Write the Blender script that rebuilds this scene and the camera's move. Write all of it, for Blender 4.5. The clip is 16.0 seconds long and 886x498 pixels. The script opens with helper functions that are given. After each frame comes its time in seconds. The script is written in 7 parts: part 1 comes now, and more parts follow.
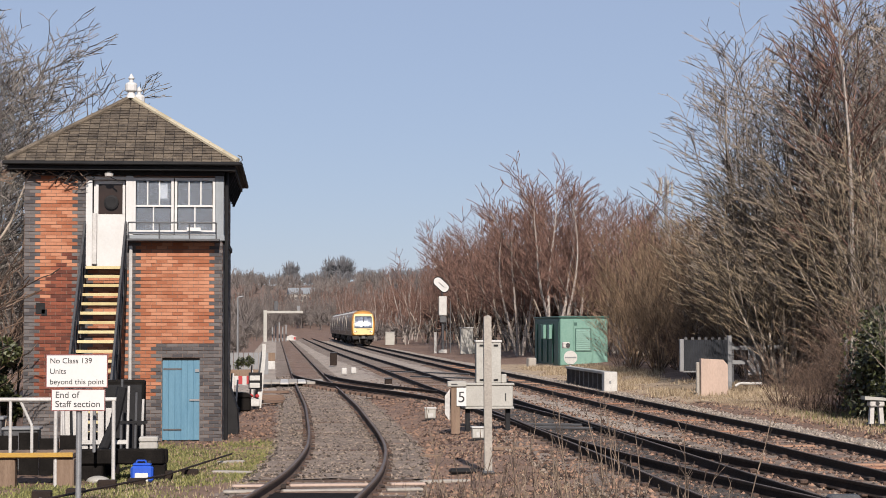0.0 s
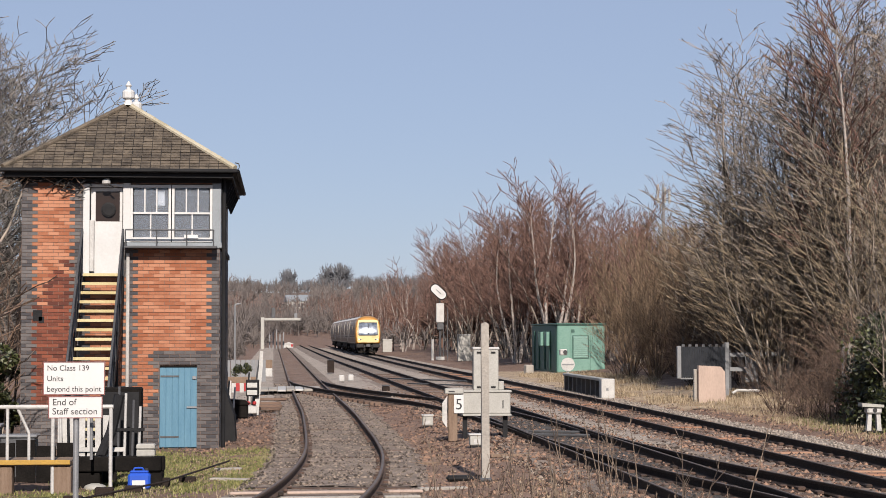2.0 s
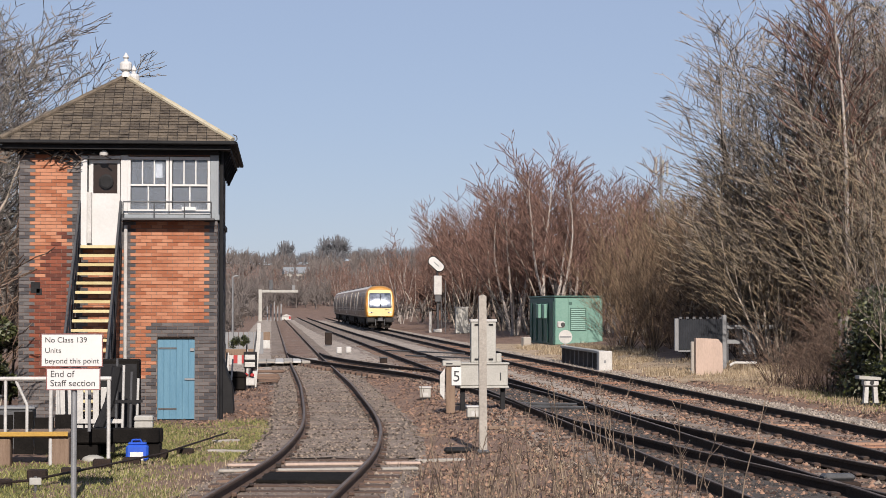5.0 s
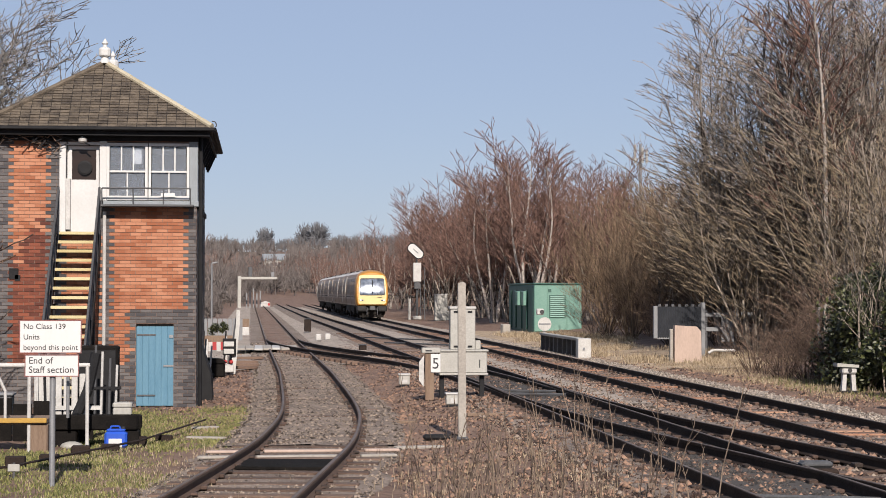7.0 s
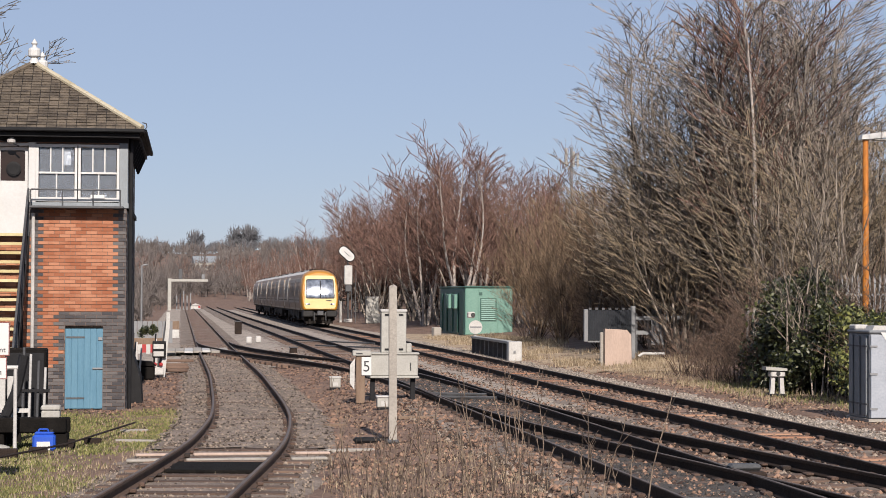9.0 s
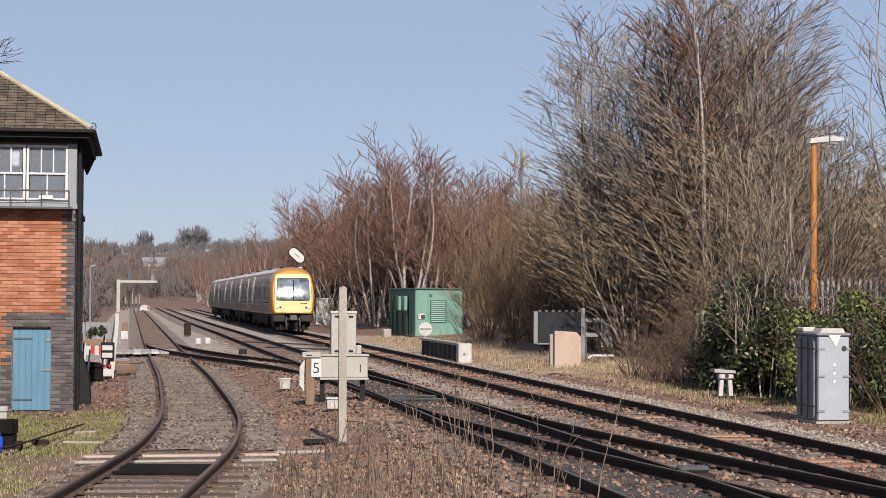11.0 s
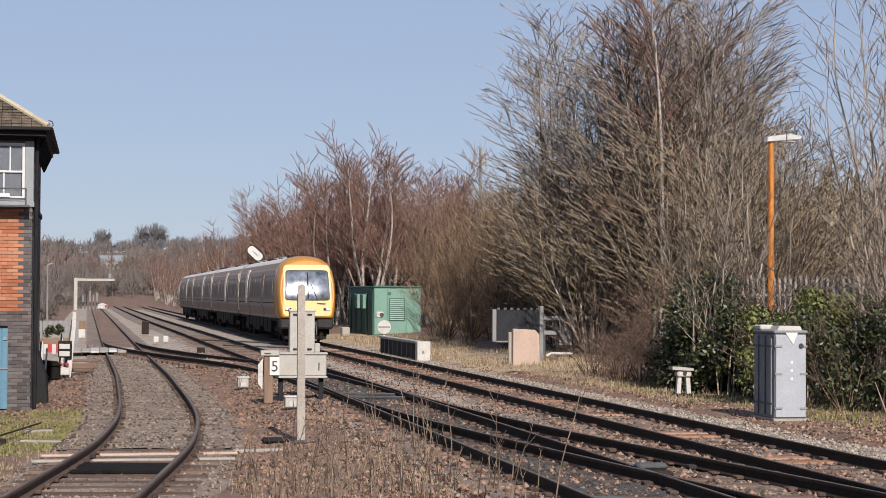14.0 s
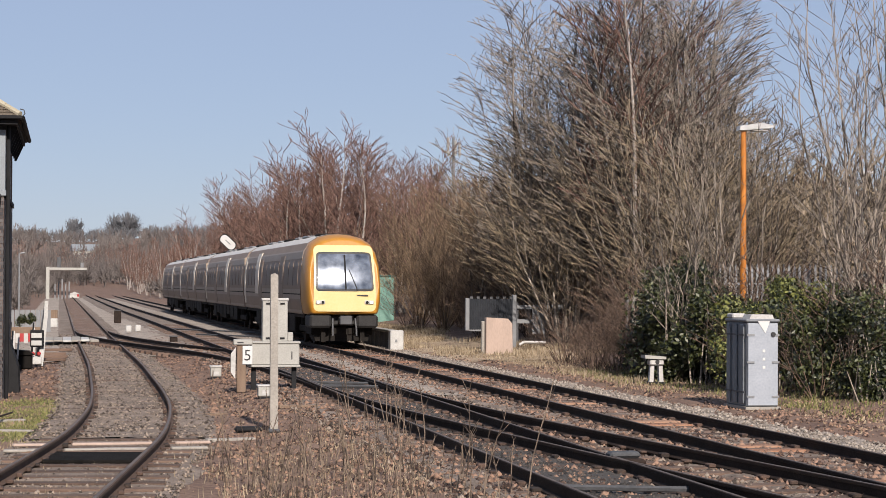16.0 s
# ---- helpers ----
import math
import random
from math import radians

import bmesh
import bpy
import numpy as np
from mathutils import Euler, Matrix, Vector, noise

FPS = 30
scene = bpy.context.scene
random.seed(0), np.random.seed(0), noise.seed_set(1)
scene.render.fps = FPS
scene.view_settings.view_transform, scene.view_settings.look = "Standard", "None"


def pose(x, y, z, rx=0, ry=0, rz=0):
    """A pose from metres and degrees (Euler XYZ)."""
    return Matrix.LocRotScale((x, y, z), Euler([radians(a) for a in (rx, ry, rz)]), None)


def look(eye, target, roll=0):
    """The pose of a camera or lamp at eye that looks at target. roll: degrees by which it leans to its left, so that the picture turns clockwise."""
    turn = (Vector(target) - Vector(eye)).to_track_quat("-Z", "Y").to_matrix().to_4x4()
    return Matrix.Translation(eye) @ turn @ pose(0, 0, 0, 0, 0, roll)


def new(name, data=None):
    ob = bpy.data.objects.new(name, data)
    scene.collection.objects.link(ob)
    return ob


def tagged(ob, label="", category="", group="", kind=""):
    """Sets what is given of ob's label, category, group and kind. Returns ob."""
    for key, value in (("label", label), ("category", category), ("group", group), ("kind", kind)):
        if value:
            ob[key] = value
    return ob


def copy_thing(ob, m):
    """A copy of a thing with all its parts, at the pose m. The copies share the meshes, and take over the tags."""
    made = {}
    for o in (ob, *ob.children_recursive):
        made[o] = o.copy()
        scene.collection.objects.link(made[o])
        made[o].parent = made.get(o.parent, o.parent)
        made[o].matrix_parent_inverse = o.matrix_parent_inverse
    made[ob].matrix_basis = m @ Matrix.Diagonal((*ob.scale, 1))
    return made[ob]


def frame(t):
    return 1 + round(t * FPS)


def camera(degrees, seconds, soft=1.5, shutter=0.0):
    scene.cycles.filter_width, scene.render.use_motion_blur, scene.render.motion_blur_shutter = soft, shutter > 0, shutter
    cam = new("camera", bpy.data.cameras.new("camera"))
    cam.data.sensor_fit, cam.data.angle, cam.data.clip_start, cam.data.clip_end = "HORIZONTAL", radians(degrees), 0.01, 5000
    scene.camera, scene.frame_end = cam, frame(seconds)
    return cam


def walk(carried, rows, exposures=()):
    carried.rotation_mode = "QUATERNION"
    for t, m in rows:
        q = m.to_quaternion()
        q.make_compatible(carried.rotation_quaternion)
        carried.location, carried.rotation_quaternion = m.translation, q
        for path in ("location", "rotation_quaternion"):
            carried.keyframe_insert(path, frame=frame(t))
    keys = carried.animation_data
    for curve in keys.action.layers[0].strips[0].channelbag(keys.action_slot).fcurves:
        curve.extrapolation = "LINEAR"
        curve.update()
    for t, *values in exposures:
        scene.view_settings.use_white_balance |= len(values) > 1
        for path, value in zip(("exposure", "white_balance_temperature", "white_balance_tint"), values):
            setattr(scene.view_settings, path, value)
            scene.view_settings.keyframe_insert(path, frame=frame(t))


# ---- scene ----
# The camera stands on a platform end and pans: one place, turning only.
cam = camera(26.0, 16.0, soft=0.8)
EYE = 2.15
TURNS = [
    (0, -4.671, 2.307, 0.0), (0.5, -4.720, 2.357, 0.03), (1, -4.741, 2.438, 0.01), (1.5, -4.748, 2.495, -0.02),
    (2, -4.750, 2.518, -0.03), (2.5, -4.757, 2.470, -0.04), (3, -4.768, 2.359, -0.04), (3.5, -4.779, 2.184, -0.034),
    (4, -4.766, 1.987, -0.016), (4.8, -4.80, 1.74, 0.01), (5.7, -4.92, 1.55, 0.05), (6.5, -5.146, 1.413, 0.082),
    (7, -5.437, 1.306, 0.123), (7.5, -5.799, 1.263, 0.133), (8, -6.282, 1.263, 0.151), (8.5, -6.843, 1.344, 0.22),
    (9, -7.492, 1.401, 0.269), (9.5, -8.120, 1.416, 0.293), (10.3, -8.73, 1.44, 0.35), (11.2, -9.03, 1.47, 0.41),
    (12, -9.224, 1.500, 0.449), (12.5, -9.448, 1.521, 0.445), (13, -9.702, 1.478, 0.402), (13.5, -10.015, 1.383, 0.389),
    (14, -10.217, 1.413, 0.352), (14.5, -10.369, 1.336, 0.355), (15, -10.490, 1.170, 0.312), (15.5, -10.719, 1.089, 0.28),
    (16, -11.022, 1.085, 0.321),
]
walk(cam, [(t, pose(0, 0, EYE, 90, 0, yaw) @ pose(0, 0, 0, pitch, 0, roll)) for t, yaw, pitch, roll in TURNS],
     exposures=[(0.0, 0.53, 6550, 16), (16.0, 0.53, 6550, 16)])

# ---- daylight: a clear cool spring sky, the sun behind the camera ----
SUN_TURN, SUN_HEIGHT = 178.0, 33.0
world = bpy.data.worlds.new("sky")
scene.world = world
world.use_nodes = True
wn = world.node_tree.nodes
sky = wn.new("ShaderNodeTexSky")
sky.sky_type = "NISHITA"
sky.sun_disc = False
sky.sun_elevation, sky.sun_rotation = radians(SUN_HEIGHT), radians(SUN_TURN)
sky.air_density, sky.dust_density, sky.ozone_density = 0.85, 0.2, 2.0
wn["Background"].inputs["Strength"].default_value = 0.069
veil = wn.new("ShaderNodeMix")  # thin high haze that evens out the blue
veil.data_type = "RGBA"
veil.inputs[0].default_value = 0.72
veil.inputs[7].default_value = (3.55, 4.5, 6.15, 1)
world.node_tree.links.new(sky.outputs[0], veil.inputs[6])
world.node_tree.links.new(veil.outputs[2], wn["Background"].inputs["Color"])
sun = new("sun", bpy.data.lights.new("sun", "SUN"))
sun.data.energy, sun.data.angle, sun.data.color = 5.0, radians(0.55), (1.0, 0.93, 0.82)
sun.matrix_world = look(Vector((math.sin(radians(SUN_TURN)) * math.cos(radians(SUN_HEIGHT)),
                                math.cos(radians(SUN_TURN)) * math.cos(radians(SUN_HEIGHT)),
                                math.sin(radians(SUN_HEIGHT)))) * 80, (0, 0, 0))


# ---- materials ----
BASE_SCALE = 0.58  # scales every base colour down; raised exposure balances it, deepening the shade


def material(name, a, b=None, rough=0.8, metal=0.0, scale=3.0, fine=40.0, bump=0.3, spread=0.0, stretch=(1, 1, 1),
             third=None, island=False, spec=0.5):
    """Two colours mixed by a coarse and a fine noise, with relief, and a little change from piece to piece."""
    b = b or tuple(c * 0.7 for c in a)
    a, b = tuple(c * BASE_SCALE for c in a), tuple(c * BASE_SCALE for c in b)
    third = third and tuple(c * BASE_SCALE for c in third)
    m = bpy.data.materials.new(name)
    m.use_nodes = True
    n, k = m.node_tree.nodes, m.node_tree.links
    bs = n["Principled BSDF"]
    co = n.new("ShaderNodeTexCoord")
    mp = n.new("ShaderNodeMapping")
    mp.inputs["Scale"].default_value = stretch
    k.new(co.outputs["Object"], mp.inputs["Vector"])
    n1, n2 = n.new("ShaderNodeTexNoise"), n.new("ShaderNodeTexNoise")
    n1.inputs["Scale"].default_value, n1.inputs["Detail"].default_value = scale, 5
    n2.inputs["Scale"].default_value, n2.inputs["Detail"].default_value = fine, 3
    for nn in (n1, n2):
        k.new(mp.outputs[0], nn.inputs["Vector"])
    add = n.new("ShaderNodeMath")
    add.operation = "ADD"
    k.new(n1.outputs["Fac"], add.inputs[0])
    k.new(n2.outputs["Fac"], add.inputs[1])
    src = add.outputs[0]
    if spread:
        if island:
            rnd = n.new("ShaderNodeNewGeometry").outputs["Random Per Island"]
        else:
            rnd = n.new("ShaderNodeObjectInfo").outputs["Random"]
        ms = n.new("ShaderNodeMath")
        ms.operation = "MULTIPLY_ADD"
        ms.inputs[1].default_value, ms.inputs[2].default_value = spread, -spread / 2
        k.new(rnd, ms.inputs[0])
        ad2 = n.new("ShaderNodeMath")
        ad2.operation = "ADD"
        k.new(src, ad2.inputs[0])
        k.new(ms.outputs[0], ad2.inputs[1])
        src = ad2.outputs[0]
    mr = n.new("ShaderNodeMapRange")
    mr.inputs["From Min"].default_value, mr.inputs["From Max"].default_value = 0.7, 1.3
    k.new(src, mr.inputs["Value"])
    ramp = n.new("ShaderNodeValToRGB")
    ramp.color_ramp.elements[0].color = (*a, 1)
    ramp.color_ramp.elements[1].color = (*b, 1)
    if third:
        e = ramp.color_ramp.elements.new(0.5)
        e.color = (*third, 1)
    k.new(mr.outputs[0], ramp.inputs["Fac"])
    k.new(ramp.outputs["Color"], bs.inputs["Base Color"])
    bs.inputs["Roughness"].default_value, bs.inputs["Metallic"].default_value = rough, metal
    bs.inputs["Specular IOR Level"].default_value = spec
    if bump:
        bp = n.new("ShaderNodeBump")
        bp.inputs["Strength"].default_value, bp.inputs["Distance"].default_value = bump, 0.02
        k.new(add.outputs[0], bp.inputs["Height"])
        k.new(bp.outputs[0], bs.inputs["Normal"])
    return m


def glow(name, colour, strength):
    m = material(name, colour, colour, 0.3, bump=0)
    bs = m.node_tree.nodes["Principled BSDF"]
    bs.inputs["Emission Color"].default_value = (*colour, 1)
    bs.inputs["Emission Strength"].default_value = strength
    return m


EARTH = material("earth", (0.12, 0.06, 0.04), (0.33, 0.207, 0.145), 0.95, scale=0.7, fine=11, bump=1.0, third=(0.215, 0.133, 0.092))
BALLAST = material("ballast", (0.13, 0.095, 0.073), (0.40, 0.315, 0.25), 0.95, scale=1.4, fine=16, bump=1.0, third=(0.25, 0.195, 0.155))
BALLAST_PALE = material("clean pale ballast", (0.26, 0.215, 0.175), (0.58, 0.50, 0.42), 0.95, scale=1.4, fine=16, bump=1.0, third=(0.42, 0.355, 0.295))
STONE_PALE = material("clean ballast stone", (0.22, 0.185, 0.15), (0.56, 0.48, 0.40), 0.95, scale=8, fine=60, spread=1.0, island=True, bump=0.3)
BALLAST_DARK = material("oily ballast", (0.03, 0.026, 0.023), (0.10, 0.086, 0.075), 0.9, scale=1.2, fine=24, bump=1.0)
BALLAST_RED = material("rust stained ballast", (0.22, 0.12, 0.08), (0.40, 0.28, 0.21), 0.95, scale=1.1, fine=22, bump=1.0)
STONE_BROWN = material("brown cinder stone", (0.05, 0.026, 0.018), (0.44, 0.27, 0.185), 0.95, scale=8, fine=60, spread=1.0, island=True, bump=0.3)
STONE = material("ballast stone", (0.06, 0.044, 0.033), (0.44, 0.35, 0.275), 0.95, scale=8, fine=60, spread=1.0, island=True, bump=0.3)
STONE_DARK = material("oily stone", (0.022, 0.019, 0.017), (0.11, 0.094, 0.08), 0.85, scale=8, fine=60, spread=1.0, island=True, bump=0.3)
RUST = material("rusty rail steel", (0.016, 0.011, 0.009), (0.05, 0.031, 0.022), 0.8, 0.1, scale=4, fine=50, bump=0.3, spec=0.25)
RAILHEAD = material("worn rail head", (0.10, 0.075, 0.06), (0.22, 0.175, 0.145), 0.6, 0.2, scale=4, fine=30, bump=0.1)
RUSTY_TRACK = material("brown rusted rail", (0.075, 0.042, 0.028), (0.16, 0.095, 0.062), 0.85, 0.1, scale=4, fine=50, bump=0.3)
SLEEPER = material("weathered sleeper timber", (0.085, 0.052, 0.038), (0.23, 0.15, 0.11), 0.95, scale=3, fine=30, spread=0.7, stretch=(0.4, 5, 1), bump=0.5)
SLEEPER_RED = material("rust stained sleeper", (0.36, 0.15, 0.075), (0.47, 0.27, 0.17), 0.95, scale=3, fine=30, spread=0.7, bump=0.5)
CHAIR = material("rail chair iron", (0.03, 0.02, 0.015), (0.15, 0.09, 0.065), 0.85, 0.1, scale=6, fine=60, spread=0.6, island=True, bump=0.3)
BRICK = material("red brick", (0.40, 0.135, 0.062), (0.62, 0.28, 0.16), 0.9, scale=2.5, fine=70, spread=0.8, island=True, bump=0.35)
BRICK_ONE = material("single red brick", (0.40, 0.135, 0.062), (0.62, 0.28, 0.16), 0.9, scale=2.5, fine=70, spread=0.8, bump=0.35)
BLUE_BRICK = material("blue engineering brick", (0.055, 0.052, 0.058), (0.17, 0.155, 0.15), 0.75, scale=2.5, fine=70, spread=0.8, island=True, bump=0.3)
BLUE_ONE = material("single blue brick", (0.055, 0.052, 0.058), (0.17, 0.155, 0.15), 0.75, scale=2.5, fine=70, spread=0.8, bump=0.3)
BRICK_DARK_RED = material("dark red brick", (0.13, 0.036, 0.022), (0.32, 0.092, 0.048), 0.9, scale=2.0, fine=70, spread=0.9, island=True, bump=0.35)
MORTAR = material("sooty mortar", (0.20, 0.13, 0.10), (0.30, 0.21, 0.17), 0.95, scale=4, fine=60)
SLATE = material("lichened roof slate", (0.05, 0.038, 0.028), (0.22, 0.175, 0.125), 0.9, scale=4.5, fine=30, spread=0.32, bump=0.9)
SLATE_JOINED = material("roof slate rows", (0.07, 0.054, 0.041), (0.17, 0.14, 0.105), 0.9, scale=1.6, fine=26, spread=0.8, island=True, bump=0.5)
HIP = material("pale hip tile", (0.46, 0.40, 0.27), (0.62, 0.56, 0.42), 0.9, scale=3, fine=40, spread=0.5)
WHITE = material("white gloss paint", (0.80, 0.80, 0.78), (0.70, 0.70, 0.68), 0.4, scale=2, fine=25, bump=0.05)
OLD_WHITE = material("weathered white paint", (0.74, 0.73, 0.70), (0.50, 0.49, 0.46), 0.6, scale=3, fine=28, bump=0.12)
PALE_GREY = material("pale grey cabinet paint", (0.56, 0.55, 0.50), (0.42, 0.41, 0.37), 0.6, scale=2.5, fine=28, bump=0.1)
GREY = material("mid grey paint", (0.30, 0.31, 0.32), (0.22, 0.225, 0.23), 0.6, scale=3, fine=30, bump=0.1)
BLUE_GREY = material("blue grey window paint", (0.33, 0.37, 0.40), (0.24, 0.27, 0.29), 0.55, scale=3, fine=30, bump=0.1)
DARK = material("black painted timber", (0.010, 0.0105, 0.012), (0.026, 0.026, 0.028), 0.7, scale=4, fine=40, bump=0.2, spec=0.2)
DARK_GREY = material("dark grey ironwork", (0.07, 0.073, 0.078), (0.13, 0.133, 0.14), 0.6, 0.2, scale=4, fine=40, bump=0.15)
# room dimness put into one dark colour for wall, ceiling and desk
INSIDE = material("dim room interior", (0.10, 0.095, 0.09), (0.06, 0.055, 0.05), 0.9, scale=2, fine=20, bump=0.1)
DOOR_BLUE = material("faded blue door paint", (0.085, 0.24, 0.36), (0.14, 0.32, 0.44), 0.6, scale=2, fine=24, stretch=(6, 1, 0.6), bump=0.2)
YELLOW_TREAD = material("yellow tread edge", (0.80, 0.70, 0.40), (0.62, 0.50, 0.24), 0.8, scale=4, fine=40, bump=0.2, spread=0.5)
TIMBER = material("brown timber", (0.20, 0.13, 0.085), (0.34, 0.24, 0.17), 0.9, scale=3, fine=30, stretch=(5, 5, 0.5), bump=0.4)
BLACK_TIMBER = material("tarred timber", (0.006, 0.0055, 0.005), (0.022, 0.019, 0.017), 0.9, scale=4, fine=40, bump=0.4, spec=0.1)
SIGN = material("white sign enamel", (0.86, 0.86, 0.84), (0.80, 0.80, 0.78), 0.35, scale=2, fine=20, bump=0)
SIGN_RED = material("dull red border", (0.30, 0.10, 0.09), (0.24, 0.08, 0.07), 0.5, bump=0)
INK = material("black lettering", (0.03, 0.03, 0.032), (0.04, 0.04, 0.042), 0.5, bump=0)
GALV = material("galvanised steel", (0.40, 0.41, 0.42), (0.28, 0.29, 0.30), 0.55, 0.4, scale=6, fine=50, bump=0.08)
PALISADE = material("dull galvanised palisade", (0.40, 0.41, 0.42), (0.26, 0.27, 0.28), 0.6, 0.2, scale=4, fine=40, bump=0.1)
JUG = material("blue plastic", (0.02, 0.10, 0.62), (0.03, 0.13, 0.70), 0.4, bump=0)
GREEN_SIDE = material("green glass fibre panel", (0.14, 0.315, 0.25), (0.21, 0.40, 0.325), 0.55, scale=1.2, fine=14, bump=0.08)
GREEN_DARK = material("dark green steel", (0.03, 0.11, 0.085), (0.05, 0.15, 0.115), 0.6, scale=2, fine=20, bump=0.1)
SHEET = material("dull blue black sheet", (0.035, 0.04, 0.048), (0.065, 0.07, 0.08), 0.7, scale=3, fine=30, bump=0.15, spec=0.2)
CONCRETE = material("pinkish concrete", (0.66, 0.50, 0.41), (0.52, 0.40, 0.33), 0.9, scale=3, fine=24, stretch=(1, 1, 0.4), bump=0.4)
PALE_CONCRETE = material("pale concrete", (0.52, 0.48, 0.42), (0.36, 0.33, 0.29), 0.9, scale=3, fine=28, bump=0.4)
ORANGE = material("orange lamp column paint", (0.80, 0.29, 0.035), (0.66, 0.22, 0.03), 0.5, scale=4, fine=30, bump=0.05)
CAB_GREY = material("light blue grey cabinet", (0.50, 0.54, 0.60), (0.38, 0.42, 0.47), 0.55, scale=2.5, fine=26, bump=0.06)
# side shade put into the cabinet grey; the dark lid shares it
CAB_SHADED = material("cabinet grey with side shade", (0.27, 0.29, 0.31), (0.20, 0.215, 0.23), 0.6, scale=2.5, fine=26, bump=0.06)
BARK_DARK = material("dark shrub twig", (0.05, 0.032, 0.023), (0.28, 0.185, 0.13), 0.95, scale=3, fine=40, spread=0.8, island=True, bump=0.3)
BARK = material("grey brown bark", (0.055, 0.043, 0.035), (0.54, 0.455, 0.37), 0.95, scale=3, fine=40, spread=0.8, island=True, bump=0.5)
BARK_PALE = material("pale grey twig", (0.06, 0.052, 0.045), (0.44, 0.395, 0.345), 0.95, scale=3, fine=40, spread=0.8, island=True, bump=0.3)
BARK_TAN = material("tan willow twig", (0.12, 0.075, 0.045), (0.38, 0.265, 0.165), 0.95, scale=3, fine=40, spread=0.8, island=True, bump=0.3)
BARK_RED = material("reddish birch twig", (0.12, 0.062, 0.047), (0.36, 0.21, 0.16), 0.95, scale=3, fine=40, spread=0.8, island=True, bump=0.3)
BARK_OLIVE = material("olive hazel twig", (0.05, 0.037, 0.024), (0.48, 0.375, 0.25), 0.95, scale=3, fine=40, spread=0.8, island=True, bump=0.3)
BIRCH = material("white birch bark", (0.62, 0.56, 0.50), (0.30, 0.25, 0.22), 0.85, scale=3, fine=14, stretch=(1, 1, 3), bump=0.3)
LEAF = material("ivy leaf", (0.008, 0.014, 0.005), (0.095, 0.11, 0.032), 0.5, scale=1.2, fine=20, spread=1.0, island=True, bump=0.1)
LEAF_LIGHT = material("privet leaf", (0.02, 0.034, 0.008), (0.27, 0.285, 0.075), 0.6, scale=1.2, fine=20, spread=1.0, island=True, bump=0.1)
GRASS = material("spring grass", (0.10, 0.115, 0.03), (0.34, 0.33, 0.11), 0.8, scale=0.9, fine=12, spread=1.0, island=True, bump=0)
DEAD_GRASS = material("dead straw grass", (0.24, 0.17, 0.10), (0.58, 0.47, 0.32), 0.9, scale=1, fine=12, spread=1.0, island=True, bump=0)
LITTER = material("dry grass litter", (0.28, 0.195, 0.12), (0.64, 0.51, 0.35), 0.95, scale=0.9, fine=9, bump=1.0, third=(0.46, 0.345, 0.225))
STEM = material("dead weed stem", (0.07, 0.048, 0.035), (0.30, 0.225, 0.165), 0.9, scale=2, fine=20, spread=1.0, island=True, bump=0)
# distance haze is mixed into these two: greyer woods, paler and bluer hill
FAR_WOOD_HAZE = material("far bare woodland, haze mixed in", (0.15, 0.128, 0.118), (0.26, 0.225, 0.208), 1.0, scale=0.05, fine=0.4, spread=0.8, island=True, bump=0, third=(0.205, 0.175, 0.16))
HILL_WOOD_HAZE = material("hill trees, haze mixed in", (0.15, 0.155, 0.17), (0.23, 0.235, 0.25), 1.0, scale=0.03, fine=0.3, spread=0.6, island=True, bump=0)
TRAIN_BODY = material("grey brown train side", (0.30, 0.215, 0.158), (0.38, 0.28, 0.205), 0.6, scale=0.6, fine=8, bump=0.02)
TRAIN_PILLAR = material("cream door pillar", (0.95, 0.84, 0.70), (0.82, 0.72, 0.58), 0.45, scale=0.8, fine=8, bump=0.02)
TRAIN_BAND = material("pale train waist band", (0.46, 0.36, 0.27), (0.34, 0.265, 0.2), 0.5, scale=0.8, fine=8, bump=0.02)
TRAIN_ROOF = material("dusty train roof", (0.66, 0.63, 0.58), (0.84, 0.82, 0.78), 0.6, scale=0.7, fine=10, bump=0.08)
# one cab yellow, its shaded edges and sunlit face put into two colours
CAB_EDGE_SHADED = material("cab yellow, shaded edge tone", (0.66, 0.31, 0.035), (0.56, 0.25, 0.03), 0.42, scale=1.2, fine=12, bump=0.02)
CAB_FACE_SUNLIT = material("warning yellow, sunlit tone", (1.0, 0.82, 0.42), (0.98, 0.76, 0.34), 0.32, scale=1.2, fine=12, bump=0.02)
VALANCE = material("dirty dark valance", (0.03, 0.03, 0.031), (0.06, 0.058, 0.056), 0.7, scale=2, fine=20, bump=0.15, spec=0.2)
TRAIN_UNDER = material("brake dust underframe", (0.012, 0.011, 0.010), (0.035, 0.03, 0.026), 0.85, scale=2, fine=20, bump=0.3, spec=0.15)
TRAIN_GLASS = material("train side glass", (0.20, 0.143, 0.106), (0.26, 0.19, 0.14), 0.5, scale=0.7, fine=4, bump=0, spec=0.4)
DARK_PANE = material("dark door glass", (0.03, 0.022, 0.018), (0.05, 0.03, 0.025), 0.25, scale=0.7, fine=4, bump=0, spec=0.3)
# mirror-like glass; sky glare and dark blotches are mixed into its colour
SCREEN_GLARE = material("windscreen glass, sky glare mixed in", (0.62, 0.68, 0.76), (0.12, 0.15, 0.20), 0.16, 0.75, scale=1.6, fine=4, bump=0.04, spec=1.0)
RED_PAINT = material("red paint", (0.55, 0.03, 0.03), (0.42, 0.03, 0.03), 0.5, bump=0)
LAMP_WHITE = glow("headlamp", (1.0, 0.95, 0.85), 0.8)
TAIL_RED = glow("red lamp", (0.9, 0.05, 0.04), 0.6)
GLASS = bpy.data.materials.new("window glass")
GLASS.use_nodes = True
